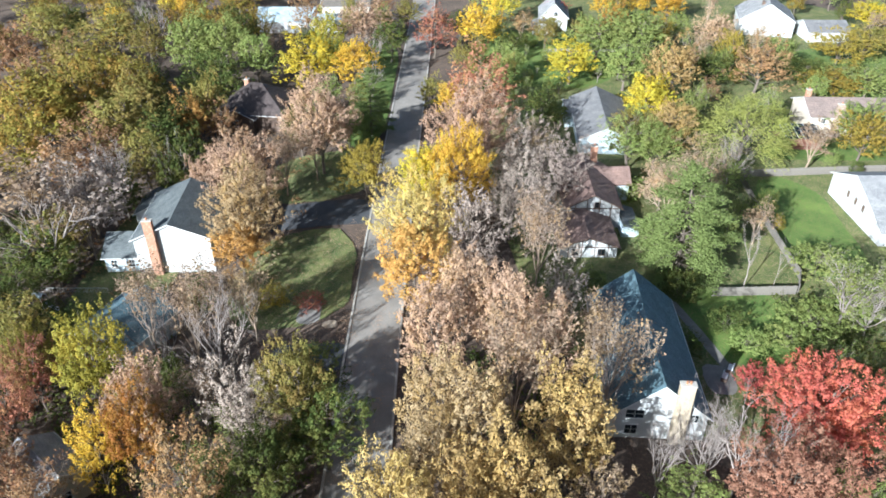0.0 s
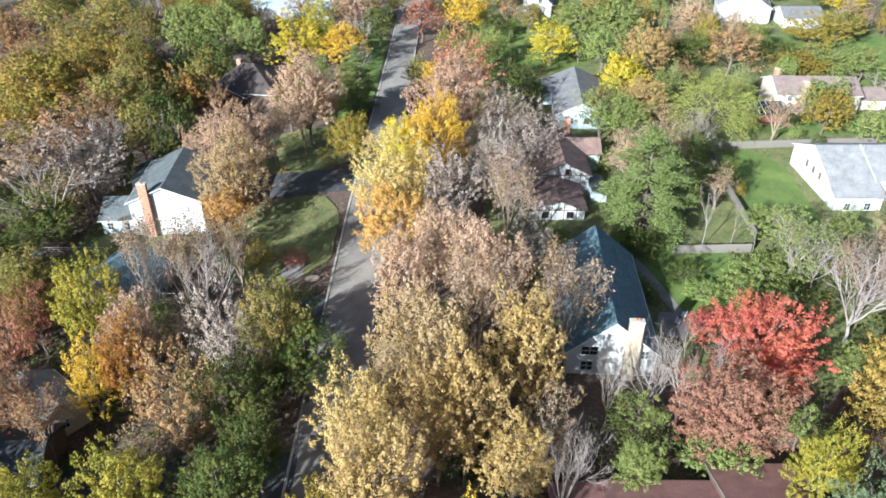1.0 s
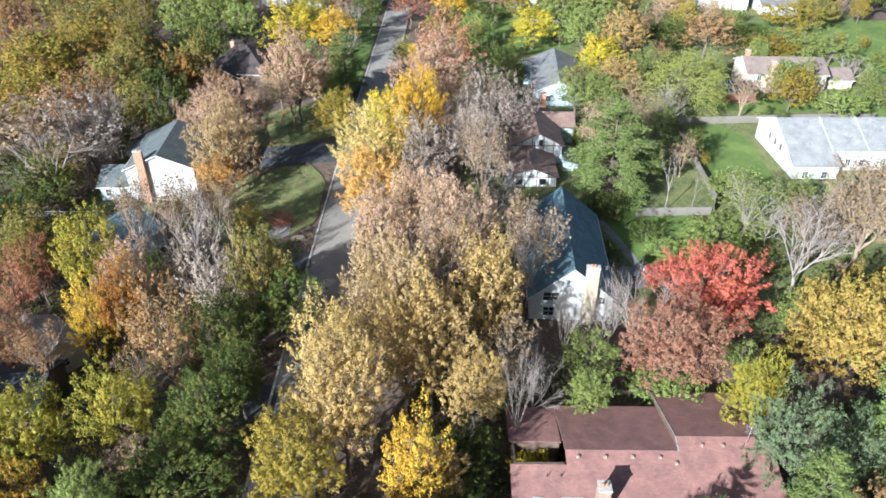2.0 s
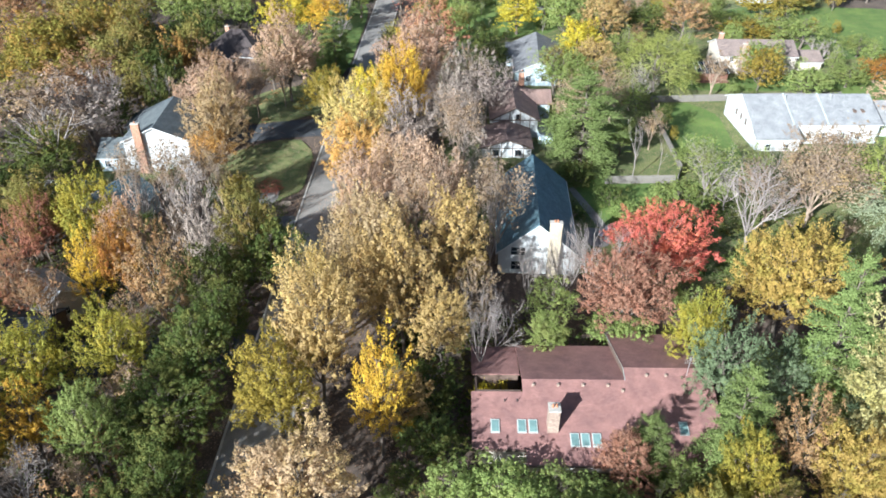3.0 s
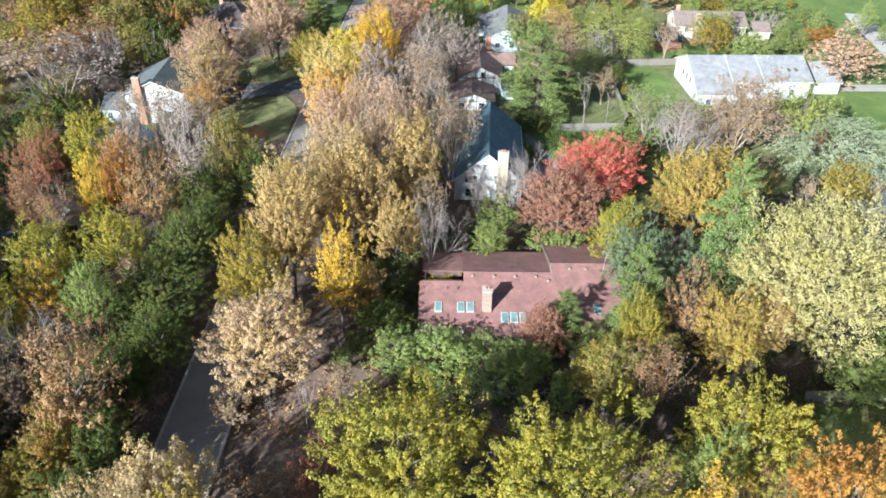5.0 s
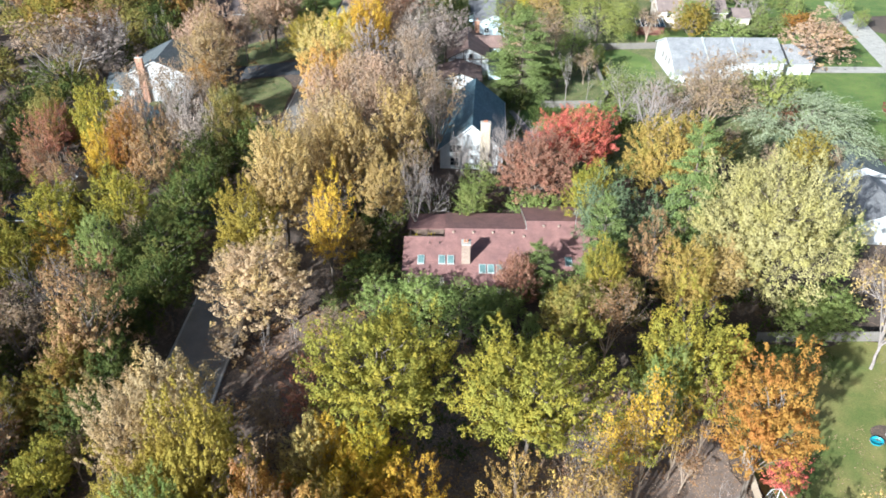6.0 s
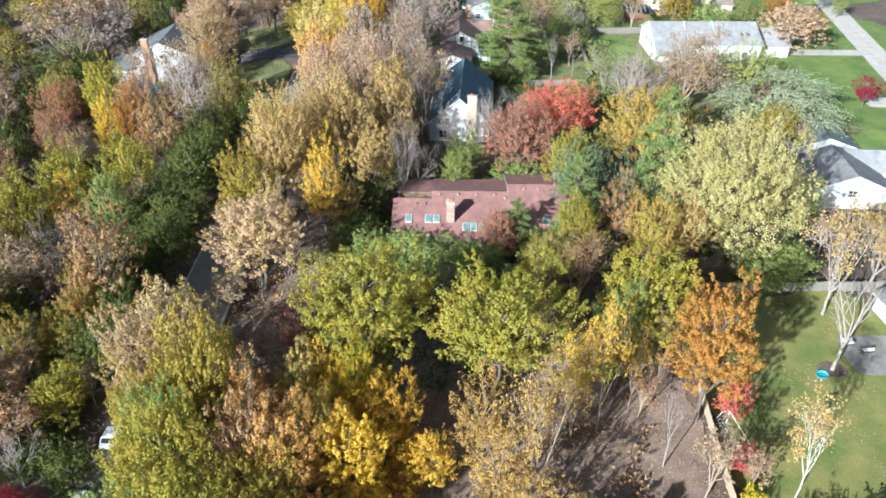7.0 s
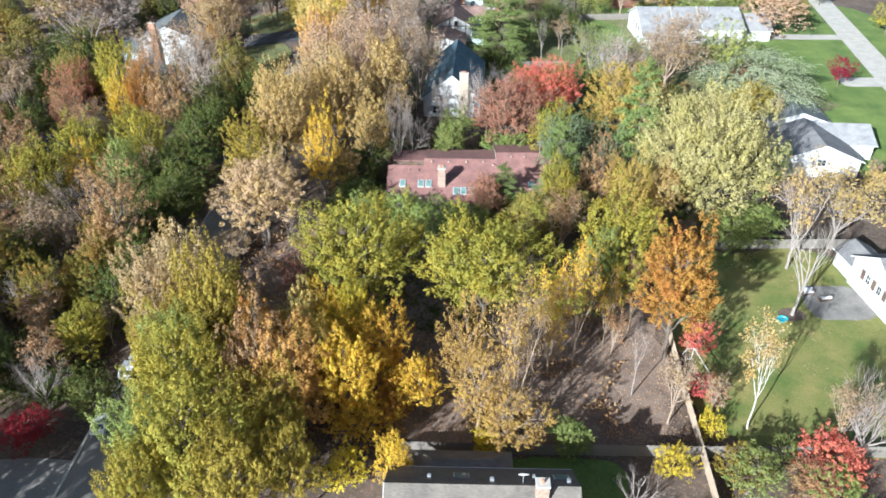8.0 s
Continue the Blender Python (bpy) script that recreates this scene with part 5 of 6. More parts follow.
tree("bare", -58.4, 143.3, 15.6, 10.4)
tree("dark_green", -65.3, 132.5, 12.0, 10.0)
tree("yellow", -37.7, 205.6, 19.2, 19.3)
tree("gold", -25.1, 202.9, 16.8, 14.0)
tree("tan", -26.2, 240.4, 16.8, 17.3)
tree("dark_green", -16.2, 225.4, 14.4, 12.6)
tree("bare_tan", -53.9, 229.9, 12.0, 9.4)
tree("bare_tan", -33.9, 141.8, 15.6, 9.9)
tree("bare_tan", -28.0, 147.1, 15.6, 10.1)
tree("rust_red", -2.8, 229.0, 18.0, 14.6)
tree("gold", 11.6, 232.6, 18.0, 15.7)
tree("olive", -2.8, 186.0, 10.8, 9.1)
tree("gold", 2.3, 177.7, 13.2, 8.7)
tree("tan_grey", 16.6, 141.9, 16.8, 10.8)
tree("bare_tan", 21.4, 141.8, 14.4, 8.4)
tree("tan_grey", 12.6, 119.7, 15.6, 9.4)
tree("bare_tan", 18.4, 119.3, 13.2, 6.3)
tree("yellow", 35.6, 200.9, 14.4, 15.6)
tree("green", 46.3, 219.6, 16.8, 19.7)
tree("green", 57.9, 219.7, 18.0, 19.9)
tree("orange", 54.1, 237.5, 14.4, 9.7)
tree("green", 49.8, 196.0, 15.6, 14.6)
tree("gold_tan", 59.7, 186.2, 20.4, 14.1)
tree("yellow", 51.7, 176.8, 13.2, 12.0)
tree("olive", 43.0, 155.7, 12.0, 12.1)
tree("green", 46.6, 147.7, 13.2, 11.6)
tree("tan", 84.5, 228.1, 14.4, 13.5)
tree("dark_green", 74.2, 198.6, 10.8, 13.6)
tree("rust_loose", 85.4, 193.6, 16.8, 16.1)
tree("olive_gold", 117.8, 216.3, 12.0, 17.6)
tree("olive", 128.9, 221.9, 12.0, 16.3)
tree("green_loose", 110.0, 196.8, 8.0, 16.3)
tree("green_loose", 113.4, 189.5, 10.8, 14.2)
tree("dark_green", 102.5, 201.4, 8.0, 14.5)
tree("rust_thin", 25.7, 239.8, 10.8, 13.4)
tree("dark_green", 22.1, 227.5, 8.0, 11.0)
tree("red", 39.9, 263.0, 8.0, 8.4)
tree("yellow", 143.6, 250.2, 12.0, 15.9)
tree("olive", -12.5, 260.6, 12.0, 10.3)
tree("dark_green", 24.6, 173.3, 10.8, 10.1)
tree("dark_green", 27.9, 170.2, 7.0, 7.1)
tree("olive", -86.7, 171.5, 16.0, 26.0)
tree("bare", -71.7, 113.1, 21.6, 22.0)
tree("tan", -27.0, 150.6, 24.0, 16.8)
tree("olive_gold", -16.2, 136.5, 14.8, 10.9)
tree("pine", -17.7, 169.9, 17.5, 11.3)
tree("tan", -40.3, 132.4, 20.7, 16.4)
tree("orange_tan", -36.6, 111.5, 12.8, 11.6)
tree("rust_red", 8.7, 168.6, 24.0, 17.8)
tree("tan", 6.0, 142.0, 25.0, 19.3)
tree("yellow", -3.6, 126.0, 21.0, 12.0)
tree("gold", 3.0, 124.1, 24.0, 13.5)
tree("yellow_tan", -4.2, 106.0, 23.5, 15.0)
tree("orange_tan", -5.0, 97.2, 20.0, 13.0)
tree("tan_grey", 4.4, 103.3, 22.4, 10.8)
tree("bare_tan", 15.7, 101.3, 20.4, 11.0)
tree("tan", -1.5, 77.7, 23.1, 10.2)
tree("tan", 8.1, 80.7, 24.6, 10.8)
tree("tan_gold", -0.6, 66.6, 20.6, 9.4)
tree("bare_tan", 9.0, 67.7, 25.0, 11.4)
tree("gold_tan", 14.9, 59.4, 25.0, 11.0)
tree("tan_gold", -1.5, 56.4, 20.2, 8.9)
tree("gold_tan", 7.2, 50.6, 25.0, 11.0)
tree("gold_tan", -3.2, 39.5, 25.0, 11.0)
tree("bare", 20.5, 68.6, 20.8, 9.1)
tree("olive_gold", -7.8, 34.1, 17.0, 12.0)
tree("gold_loose", 5.4, 31.2, 21.5, 7.4)
tree("gold_tan", 7.9, 35.5, 11.2, 7.7)
tree("tan_full", -2.4, 17.6, 18.4, 14.4)
tree("bare", 18.1, 44.6, 17.6, 9.5)
tree("green_loose", 29.5, 57.5, 8.0, 9.7)
tree("green", 27.8, 48.9, 10.6, 6.6)
tree("red", 48.6, 67.1, 14.2, 16.4)
tree("rust_dull", 39.9, 55.0, 16.6, 14.7)
tree("shrub_red", 44.0, 78.2, 4.8, 4.8)
tree("amber", 62.8, 54.2, 20.8, 16.4)
tree("bare", 65.1, 75.4, 20.8, 18.1)
tree("pine", 62.5, 39.0, 25.0, 12.1)
tree("yellow_green", 47.6, 45.5, 16.0, 8.3)
tree("bluegreen", 48.2, 37.7, 18.7, 10.3)
tree("bluegreen", 55.3, 36.2, 16.0, 8.3)
tree("pine", 46.4, 26.8, 19.2, 8.7)
tree("rust_dull", 34.0, 26.0, 10.5, 7.0)
tree("pine", 37.2, 28.0, 10.5, 6.6)
tree("olive", 41.0, 15.4, 13.0, 9.6)
tree("yellow_green", 45.6, 20.7, 16.0, 7.4)
tree("rust_thin", 44.9, 11.5, 14.4, 9.6)
tree("green_gold", 16.4, -4.2, 21.6, 18.0)
tree("green_gold", 31.9, -7.3, 21.8, 17.8)
tree("yellow_green", 51.2, 0.2, 20.8, 13.0)
tree("green", 48.1, -3.6, 17.6, 8.3)
tree("pale_yellow", 71.0, 29.5, 26.0, 24.5)
tree("amber", 57.4, 21.4, 16.0, 9.0)
tree("rust_loose", 52.8, 24.9, 17.6, 7.7)
tree("willow", 97.7, 77.6, 12.6, 24.4)
tree("orange", 57.1, -9.5, 22.4, 11.0)
tree("tan_gold", -5.8, -8.7, 22.4, 10.5)
tree("olive_gold", -0.2, -16.3, 24.0, 10.6)
tree("tan_gold", -11.0, -5.0, 14.0, 7.5)
tree("yellow_green", -1.4, -27.5, 21.9, 11.4)
tree("yellow_green", 2.1, -35.3, 19.2, 14.5)
tree("rust_loose", 7.3, -24.5, 22.4, 8.2)
tree("olive_gold", 9.0, -28.9, 16.8, 8.2)
tree("gold", 16.4, -24.0, 17.6, 7.7)
tree("gold", 11.2, -10.4, 13.7, 6.4)
tree("gold", 21.6, -20.2, 9.6, 4.3)
tree("gold", 17.7, -23.9, 8.0, 8.8)
tree("shrub_yellow", 16.5, -31.3, 6.0, 5.2)
tree("rust_red", 7.0, -1.2, 12.8, 6.4)
tree("amber_loose", 29.8, -19.1, 17.6, 7.3)
tree("amber_loose", 31.5, -24.1, 15.5, 7.1)
tree("amber_thin", 35.7, -22.6, 20.8, 7.5)
tree("gold_thin", 40.9, -13.6, 17.6, 6.3)
tree("gold_thin", 44.5, -11.2, 19.1, 6.9)
tree("amber_loose", 34.5, -27.1, 10.8, 8.4)
tree("birch", 64.2, -22.5, 16.8, 6.0)
tree("gold_tan_thin", 82.0, 12.1, 19.2, 10.7)
tree("gold_tan_thin", 91.7, 18.2, 14.4, 14.5)
tree("bare", 75.4, -25.7, 12.0, 7.4)
tree("shrub_red", 61.7, -8.6, 6.0, 4.5)
tree("shrub_red", 60.3, -17.2, 4.0, 4.6)
tree("shrub_yellow", 59.4, -23.1, 3.5, 3.7)
tree("shrub_yellow", 53.2, -29.6, 5.0, 4.5)
tree("shrub_red", 71.5, -29.0, 6.0, 7.4)
tree("shrub_green", 66.8, -27.0, 3.5, 3.7)
tree("green_loose", 60.9, -32.0, 7.0, 6.9)
tree("shrub_green", 70.1, -33.2, 5.0, 7.2)
tree("shrub_green", 42.3, -25.4, 4.0, 4.8)
tree("shrub_yellow", 32.4, -26.4, 3.5, 3.4)
tree("bare", 47.8, -35.1, 7.0, 6.4)
tree("shrub_rust", 68.3, -31.7, 5.0, 4.3)
tree("maroon", -21.0, -26.3, 6.0, 6.1)
tree("maroon", 123.2, 89.0, 8.0, 6.0)
tree("yellow_green", 155.5, 131.0, 10.0, 9.0)
tree("green", 79.5, 21.2, 8.0, 10.3)
tree("olive_gold", 93.4, 66.1, 10.8, 9.4)
tree("green_loose", 25.4, 18.2, 7.0, 8.0)
tree("green", 19.1, 22.6, 8.6, 9.0)
tree("green", 13.8, 22.6, 8.0, 8.1)
tree("shrub_green", 28.6, 21.4, 5.0, 5.2)
tree("shrub_green", 10.1, 33.7, 5.0, 7.4)
tree("dark_green", 11.5, 39.5, 8.0, 9.3)
tree("bare_tan", -7.5, 13.4, 5.0, 8.8)
tree("bare_tan", 1.6, -2.3, 8.0, 7.7)
tree("bare_tan", 4.6, -9.5, 8.0, 6.5)
tree("bare", -33.0, 82.7, 20.8, 16.9)
tree("bare", -43.0, 85.3, 14.4, 13.6)
tree("yellow_green", -48.1, 76.9, 20.8, 11.3)
tree("olive", -60.0, 79.3, 15.6, 8.3)
tree("rust_red", -58.0, 78.0, 14.4, 7.1)
tree("tan", -38.7, 67.9, 20.8, 9.6)
tree("tan_grey", -25.4, 67.3, 20.8, 9.2)
tree("bare_tan", -32.6, 72.1, 13.2, 7.3)
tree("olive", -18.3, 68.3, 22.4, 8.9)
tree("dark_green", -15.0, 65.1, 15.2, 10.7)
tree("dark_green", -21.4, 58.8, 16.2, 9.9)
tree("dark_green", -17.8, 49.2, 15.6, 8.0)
tree("orange", -56.4, 86.0, 8.0, 9.7)
tree("orange", -38.2, 63.8, 20.0, 7.6)
tree("rust_loose", -28.0, 52.8, 22.4, 10.1)
tree("rust_red", -57.8, 70.3, 16.0, 8.0)
tree("rust_loose", -55.1, 63.0, 12.0, 7.1)
tree("rust_thin", -51.3, 58.9, 14.4, 7.1)
tree("bare_tan", -30.9, 49.0, 12.0, 6.2)
tree("yellow_green", -42.1, 40.9, 17.6, 11.5)
tree("yellow_green", -31.0, 42.8, 17.6, 10.0)
tree("gold_loose", -36.8, 30.0, 15.5, 8.0)
tree("green", -28.9, 28.1, 16.7, 7.7)
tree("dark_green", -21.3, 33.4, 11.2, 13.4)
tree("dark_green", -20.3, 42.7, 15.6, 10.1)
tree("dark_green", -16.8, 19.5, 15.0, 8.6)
tree("bare", -33.8, 21.2, 14.5, 9.7)
tree("rust_red", -29.8, 31.4, 8.0, 4.4)
tree("rust_loose", -21.0, 6.8, 22.4, 10.5)
tree("rust_loose", -22.8, 4.2, 13.2, 8.4)
tree("dark_green", -20.6, 11.8, 10.8, 8.5)
tree("dark_green", -21.5, 15.3, 12.0, 9.5)
tree("bare_tan", -33.6, 10.7, 15.6, 11.1)
tree("olive_rust", -22.3, 3.3, 14.4, 7.5)
tree("olive_rust", -23.4, -0.6, 12.0, 9.9)
tree("yellow_green", -20.3, -11.4, 10.0, 7.4)
tree("olive_rust", -28.1, -4.3, 13.2, 8.2)
tree("rust_thin", -22.5, -15.0, 9.0, 8.0)
tree("bare", -29.6, -5.6, 12.0, 10.6)
tree("dark_green", -21.3, 6.3, 9.8, 8.5)
tree("dark_green", -15.1, -21.5, 8.0, 6.9)
tree("bare", -21.8, -20.3, 10.8, 8.6)
tree("rust_thin", -27.2, -10.1, 10.0, 8.9)
tree("shrub_dark", -26.4, -16.8, 5.0, 6.4)
tree("shrub_dark", -20.5, -18.1, 5.0, 6.4)
tree("willow_green", 67.0, 151.7, 16.1, 20.0)
tree("pine", 41.5, 107.9, 21.0, 18.0)
tree("tan", 43.4, 129.3, 12.0, 8.1)
tree("bare", 60.1, 138.9, 14.4, 10.1)
tree("green_loose", 58.3, 138.7, 8.8, 11.1)
tree("olive_gold", 94.4, 152.1, 12.8, 11.7)
tree("green", 103.3, 144.4, 11.2, 12.0)
tree("green", 118.9, 155.0, 7.0, 12.6)
tree("orange", 128.0, 158.3, 8.0, 11.1)
tree("tan", 121.2, 128.9, 16.0, 17.9)
tree("green_loose", 133.2, 179.7, 7.0, 14.1)
tree("bare", 118.8, 171.7, 8.0, 13.4)
tree("green_loose", 119.5, 186.8, 10.8, 16.1)
tree("bare_tan", 78.9, 83.9, 20.0, 14.6)
tree("green_thin", 62.6, 91.4, 14.4, 13.8)
tree("spring_loose", 93.5, 90.0, 16.0, 13.8)
tree("shrub_rust", 99.3, 93.3, 6.0, 8.1)
tree("shrub_green", 57.6, 90.5, 6.0, 11.8)
tree("green_loose", 65.5, 92.6, 7.0, 9.2)
tree("shrub_green", 66.0, 108.0, 6.0, 10.0)
tree("bare", 74.7, 86.2, 10.8, 12.8)
tree("green", 62.7, 67.2, 7.0, 7.5)
tree("gold_tan", 67.3, 63.1, 8.0, 7.4)
tree("shrub_green", 40.4, 51.7, 6.0, 7.1)
tree("bare", 28.5, 127.5, 8.0, 6.8)
tree("shrub_green", 52.9, 87.1, 5.0, 7.6)
tree("bare", 33.0, 74.3, 6.0, 6.6)
tree("shrub_green", 24.6, 102.8, 4.0, 7.9)
tree("shrub_olive", -29.2, 101.0, 5.0, 5.9)
tree("shrub_rust", -22.5, 99.8, 3.0, 4.9)
tree("shrub_green", 28.3, 51.6, 6.0, 5.2)
tree("shrub_green", 37.2, 53.6, 5.0, 7.1)
tree("bluegreen", 67.0, 34.2, 12.0, 10.0)
tree("green", 64.4, 38.0, 8.0, 7.8)
tree("pale_yellow", 70.6, 35.1, 10.8, 8.6)
tree("gold_tan", 64.1, 24.6, 14.4, 8.5)
tree("olive", 47.3, 19.8, 10.8, 8.5)
tree("olive_gold", 40.3, 17.4, 10.8, 7.5)
tree("green", 75.5, 19.0, 7.0, 11.4)
tree("gold", 61.5, 26.1, 8.0, 7.7)
tree("bare", 33.1, 62.6, 13.2, 8.9)
tree("bare", 26.0, 59.5, 14.4, 7.8)
tree("bare", 31.6, 61.6, 12.0, 8.8)
tree("bare_tan", 21.0, 77.0, 16.8, 9.4)
tree("green", -4.0, -33.1, 16.0, 7.2)
tree("olive_gold", 6.5, -38.8, 18.0, 8.7)
tree("yellow_green", -2.2, -39.5, 16.8, 7.8)
tree("olive_gold", 11.4, -35.9, 15.6, 7.1)
tree("rust_loose", 4.6, -26.4, 15.6, 7.2)
tree("green", -3.4, -20.9, 17.4, 7.0)
tree("olive_gold", 9.2, -17.7, 14.4, 6.3)
tree("tan_gold", 3.6, 62.1, 24.0, 10.6)
tree("gold_tan", 3.8, 50.6, 22.8, 10.0)
tree("gold_tan", -5.4, 49.9, 21.6, 9.5)
tree("tan", 12.9, 75.6, 24.0, 10.6)
tree("tan", 3.0, 89.5, 21.6, 9.5)
tree("shrub_dark", 37.0, 86.4, 4.0, 5.5)
tree("shrub_dark", 44.8, 91.2, 5.0, 6.7)
tree("shrub_green", 46.8, 86.4, 4.0, 6.5)
tree("shrub_dark", 39.0, 99.5, 6.0, 6.9)
tree("shrub_green", 39.1, 134.3, 5.0, 7.2)
tree("bare_tan", -29.7, 90.8, 15.6, 9.0)
tree("shrub_dark", -66.5, 99.0, 5.0, 6.0)
tree("olive", -64.5, 86.9, 15.6, 10.8)
tree("shrub_dark", -60.9, 95.8, 6.0, 8.4)
tree("bare_tan", -37.1, 85.1, 20.4, 10.4)
tree("bare_tan", -45.9, 90.4, 18.0, 10.2)
tree("bare_tan", -33.4, 92.3, 18.0, 8.2)
tree("orange", 5.8, -20.6, 19.2, 7.4)
tree("green", 9.6, -28.3, 14.6, 5.8)
tree("yellow_tan", 9.4, -11.1, 14.4, 7.4)
tree("gold", 14.6, -17.7, 14.4, 7.6)
tree("olive_rust", -94.5, 161.7, 22.8, 19.7)
tree("olive_rust", -90.3, 173.0, 21.6, 17.3)
tree("olive", -73.9, 158.6, 21.6, 18.6)
tree("olive_rust", -79.4, 181.0, 21.6, 15.9)
tree("rust_loose", -76.0, 146.6, 19.2, 16.4)
tree("tan_grey", -68.7, 125.8, 19.2, 18.1)
tree("bare_tan", -75.5, 119.8, 20.4, 21.5)
tree("tan_gold", -36.5, 116.5, 21.6, 13.7)
tree("orange_tan", -61.4, 166.5, 16.8, 10.2)
tree("dark_green", -64.4, 163.0, 16.8, 13.0)
tree("dark_green", -55.6, 146.1, 15.6, 10.5)
tree("dark_green", -63.1, 199.1, 16.8, 15.1)
tree("green", -73.1, 220.1, 21.6, 16.6)
tree("olive", -64.6, 144.4, 16.8, 11.9)
tree("olive_rust", -92.5, 192.0, 20.4, 17.1)
tree("tan", -50.7, 136.9, 14.4, 6.3)
tree("bare_tan", 42.2, 120.1, 15.6, 13.1)
tree("bare_tan", 51.5, 129.0, 15.6, 11.0)
tree("tan_grey", 22.7, 130.3, 16.8, 12.4)
tree("gold_tan", 51.3, 154.8, 15.6, 12.1)
tree("yellow", 50.1, 170.8, 14.4, 11.6)
tree("green_loose", 41.0, 147.4, 14.4, 14.0)
tree("bare_tan", 58.0, 116.5, 10.0, 7.0)
tree("green", 97.8, 160.7, 12.0, 13.8)
tree("olive_gold", 106.4, 192.4, 8.0, 17.7)
tree("bare_tan", 80.4, 146.9, 10.8, 11.1)
tree("orange_tan", 10.5, -26.3, 19.2, 8.4)
tree("amber", 12.7, -21.6, 18.0, 6.5)
tree("tan_gold", -9.0, -12.0, 20.4, 8.4)
tree("olive_gold", -6.8, -18.7, 17.2, 8.0)
tree("olive_gold", -2.6, -17.0, 19.4, 8.0)
tree("gold", 19.8, -18.6, 15.6, 6.9)
tree("yellow", 15.8, -12.6, 15.6, 7.2)
tree("gold", 24.3, -21.7, 12.0, 5.3)
tree("orange", 20.6, -23.4, 8.0, 4.4)
tree("gold", 22.3, -32.9, 10.8, 4.3)
tree("shrub_olive", 60.8, -30.3, 5.0, 5.6)
tree("rust_loose", 67.4, -32.5, 5.0, 5.7)
tree("bare_tan", 60.6, -20.0, 7.0, 5.2)
tree("bare_tan", 73.1, -25.8, 10.8, 6.6)
tree("bare", 75.7, -26.7, 8.0, 7.6)
tree("shrub_green", 42.3, -26.4, 5.0, 5.1)
tree("shrub_yellow", 32.4, -26.4, 4.0, 3.7)
tree("gold_thin", 41.8, -9.4, 14.4, 5.2)
tree("bare", 38.2, -9.6, 13.2, 5.9)
tree("bare_tan", 80.9, 86.2, 14.4, 16.7)
tree("bare_tan", 71.8, 84.1, 13.2, 12.7)
tree("bare", 66.2, 90.0, 10.8, 10.7)
tree("green_loose", 99.4, 97.0, 10.8, 14.7)
tree("dark_green", -73.1, 111.2, 12.0, 12.7)
tree("dark_green", -69.6, 109.0, 8.0, 9.1)
tree("dark_green", -79.5, 117.0, 12.0, 10.9)
tree("olive", -71.9, 115.7, 13.2, 11.7)
tree("dark_green", -73.7, 103.8, 8.0, 10.2)
tree("yellow_green", -60.4, 81.4, 14.4, 8.5)
tree("rust_red", -60.4, 78.1, 10.8, 7.5)
tree("dark_green", -56.6, 136.9, 14.4, 7.5)
tree("bare_tan", 6.6, 16.1, 7.0, 5.7)
tree("bare_slim", -1.2, 11.4, 10.0, 4.0)
tree("bare_slim", 3.4, 10.6, 11.0, 3.6)
tree("rust_thin", -47.0, 56.0, 12.0, 8.0)
tree("rust_red", -53.5, 60.0, 13.0, 7.0)
tree("tan_grey", 17.0, 112.0, 18.0, 10.0)
tree("tan_grey", 14.0, 129.0, 18.0, 10.0)
tree("tan_grey", 19.0, 92.0, 15.0, 8.0)
tree("dun_loose", 82.5, 93.0, 17.0, 13.0)
tree("rust_loose", -54.0, 169.0, 13.0, 8.0)
tree("green", 22.5, 22.0, 7.5, 7.0)
tree("green_loose", 26.5, 23.0, 7.0, 6.5)
tree("green", 30.0, 22.6, 6.5, 6.0)
tree("dark_green", 12.5, 29.0, 8.0, 7.0)
tree("dark_green", -18.0, 3.0, 12.5, 8.0)
tree("dark_green", -18.4, -4.0, 11.5, 8.0)
tree("gold_tan", 12.5, 46.5, 17.0, 8.6)
tree("dun_loose", 17.0, 52.5, 15.0, 8.6)
tree("bare", 20.5, 49.0, 12.0, 10.0)
tree("bare_slim", 51.5, 102.3, 14.0, 5.5)
tree("bare_slim", 56.6, 102.4, 11.0, 5.0)
tree("bare", 35.5, 60.0, 16.0, 12.5)
tree("bare_tan", 21.8, 72.0, 19.0, 11.0)
tree("olive", -58.0, 172.0, 21.0, 10.0)


def wood(kinds, x0, x1, y0, y1, count, seed, tall=(13, 20), gap=0.75, keep_off=()):
    """Fills a stretch of woodland between the trees that stand there already."""
    rng = random.Random(seed)
    done = 0
    for _ in range(count * 12):
        x, y = rng.uniform(x0, x1), rng.uniform(y0, y1)
        h = rng.uniform(*tall)
        w = h * rng.uniform(0.55, 0.8)
        if any(a < x < b and c < y < d for a, b, c, d in keep_off):
            continue
        if any((x - a) ** 2 + (y - b) ** 2 < (gap * (r + w / 2)) ** 2 for a, b, r in GROWN):
            continue
        tree(rng.choice(kinds), x, y, h, w)
        done += 1
        if done == count:
            break


WEST = [(-56, -32, 40, 66), (-64, -44, 58, 80), (-66, -40, 103, 142), (-62, -38, 170, 200), (-60, -46, 62, 80), (-64, -42, 84, 104), (-58, -44, 46, 58), (-40, -15, 80, 160), (-42, -12, 46, 58)]
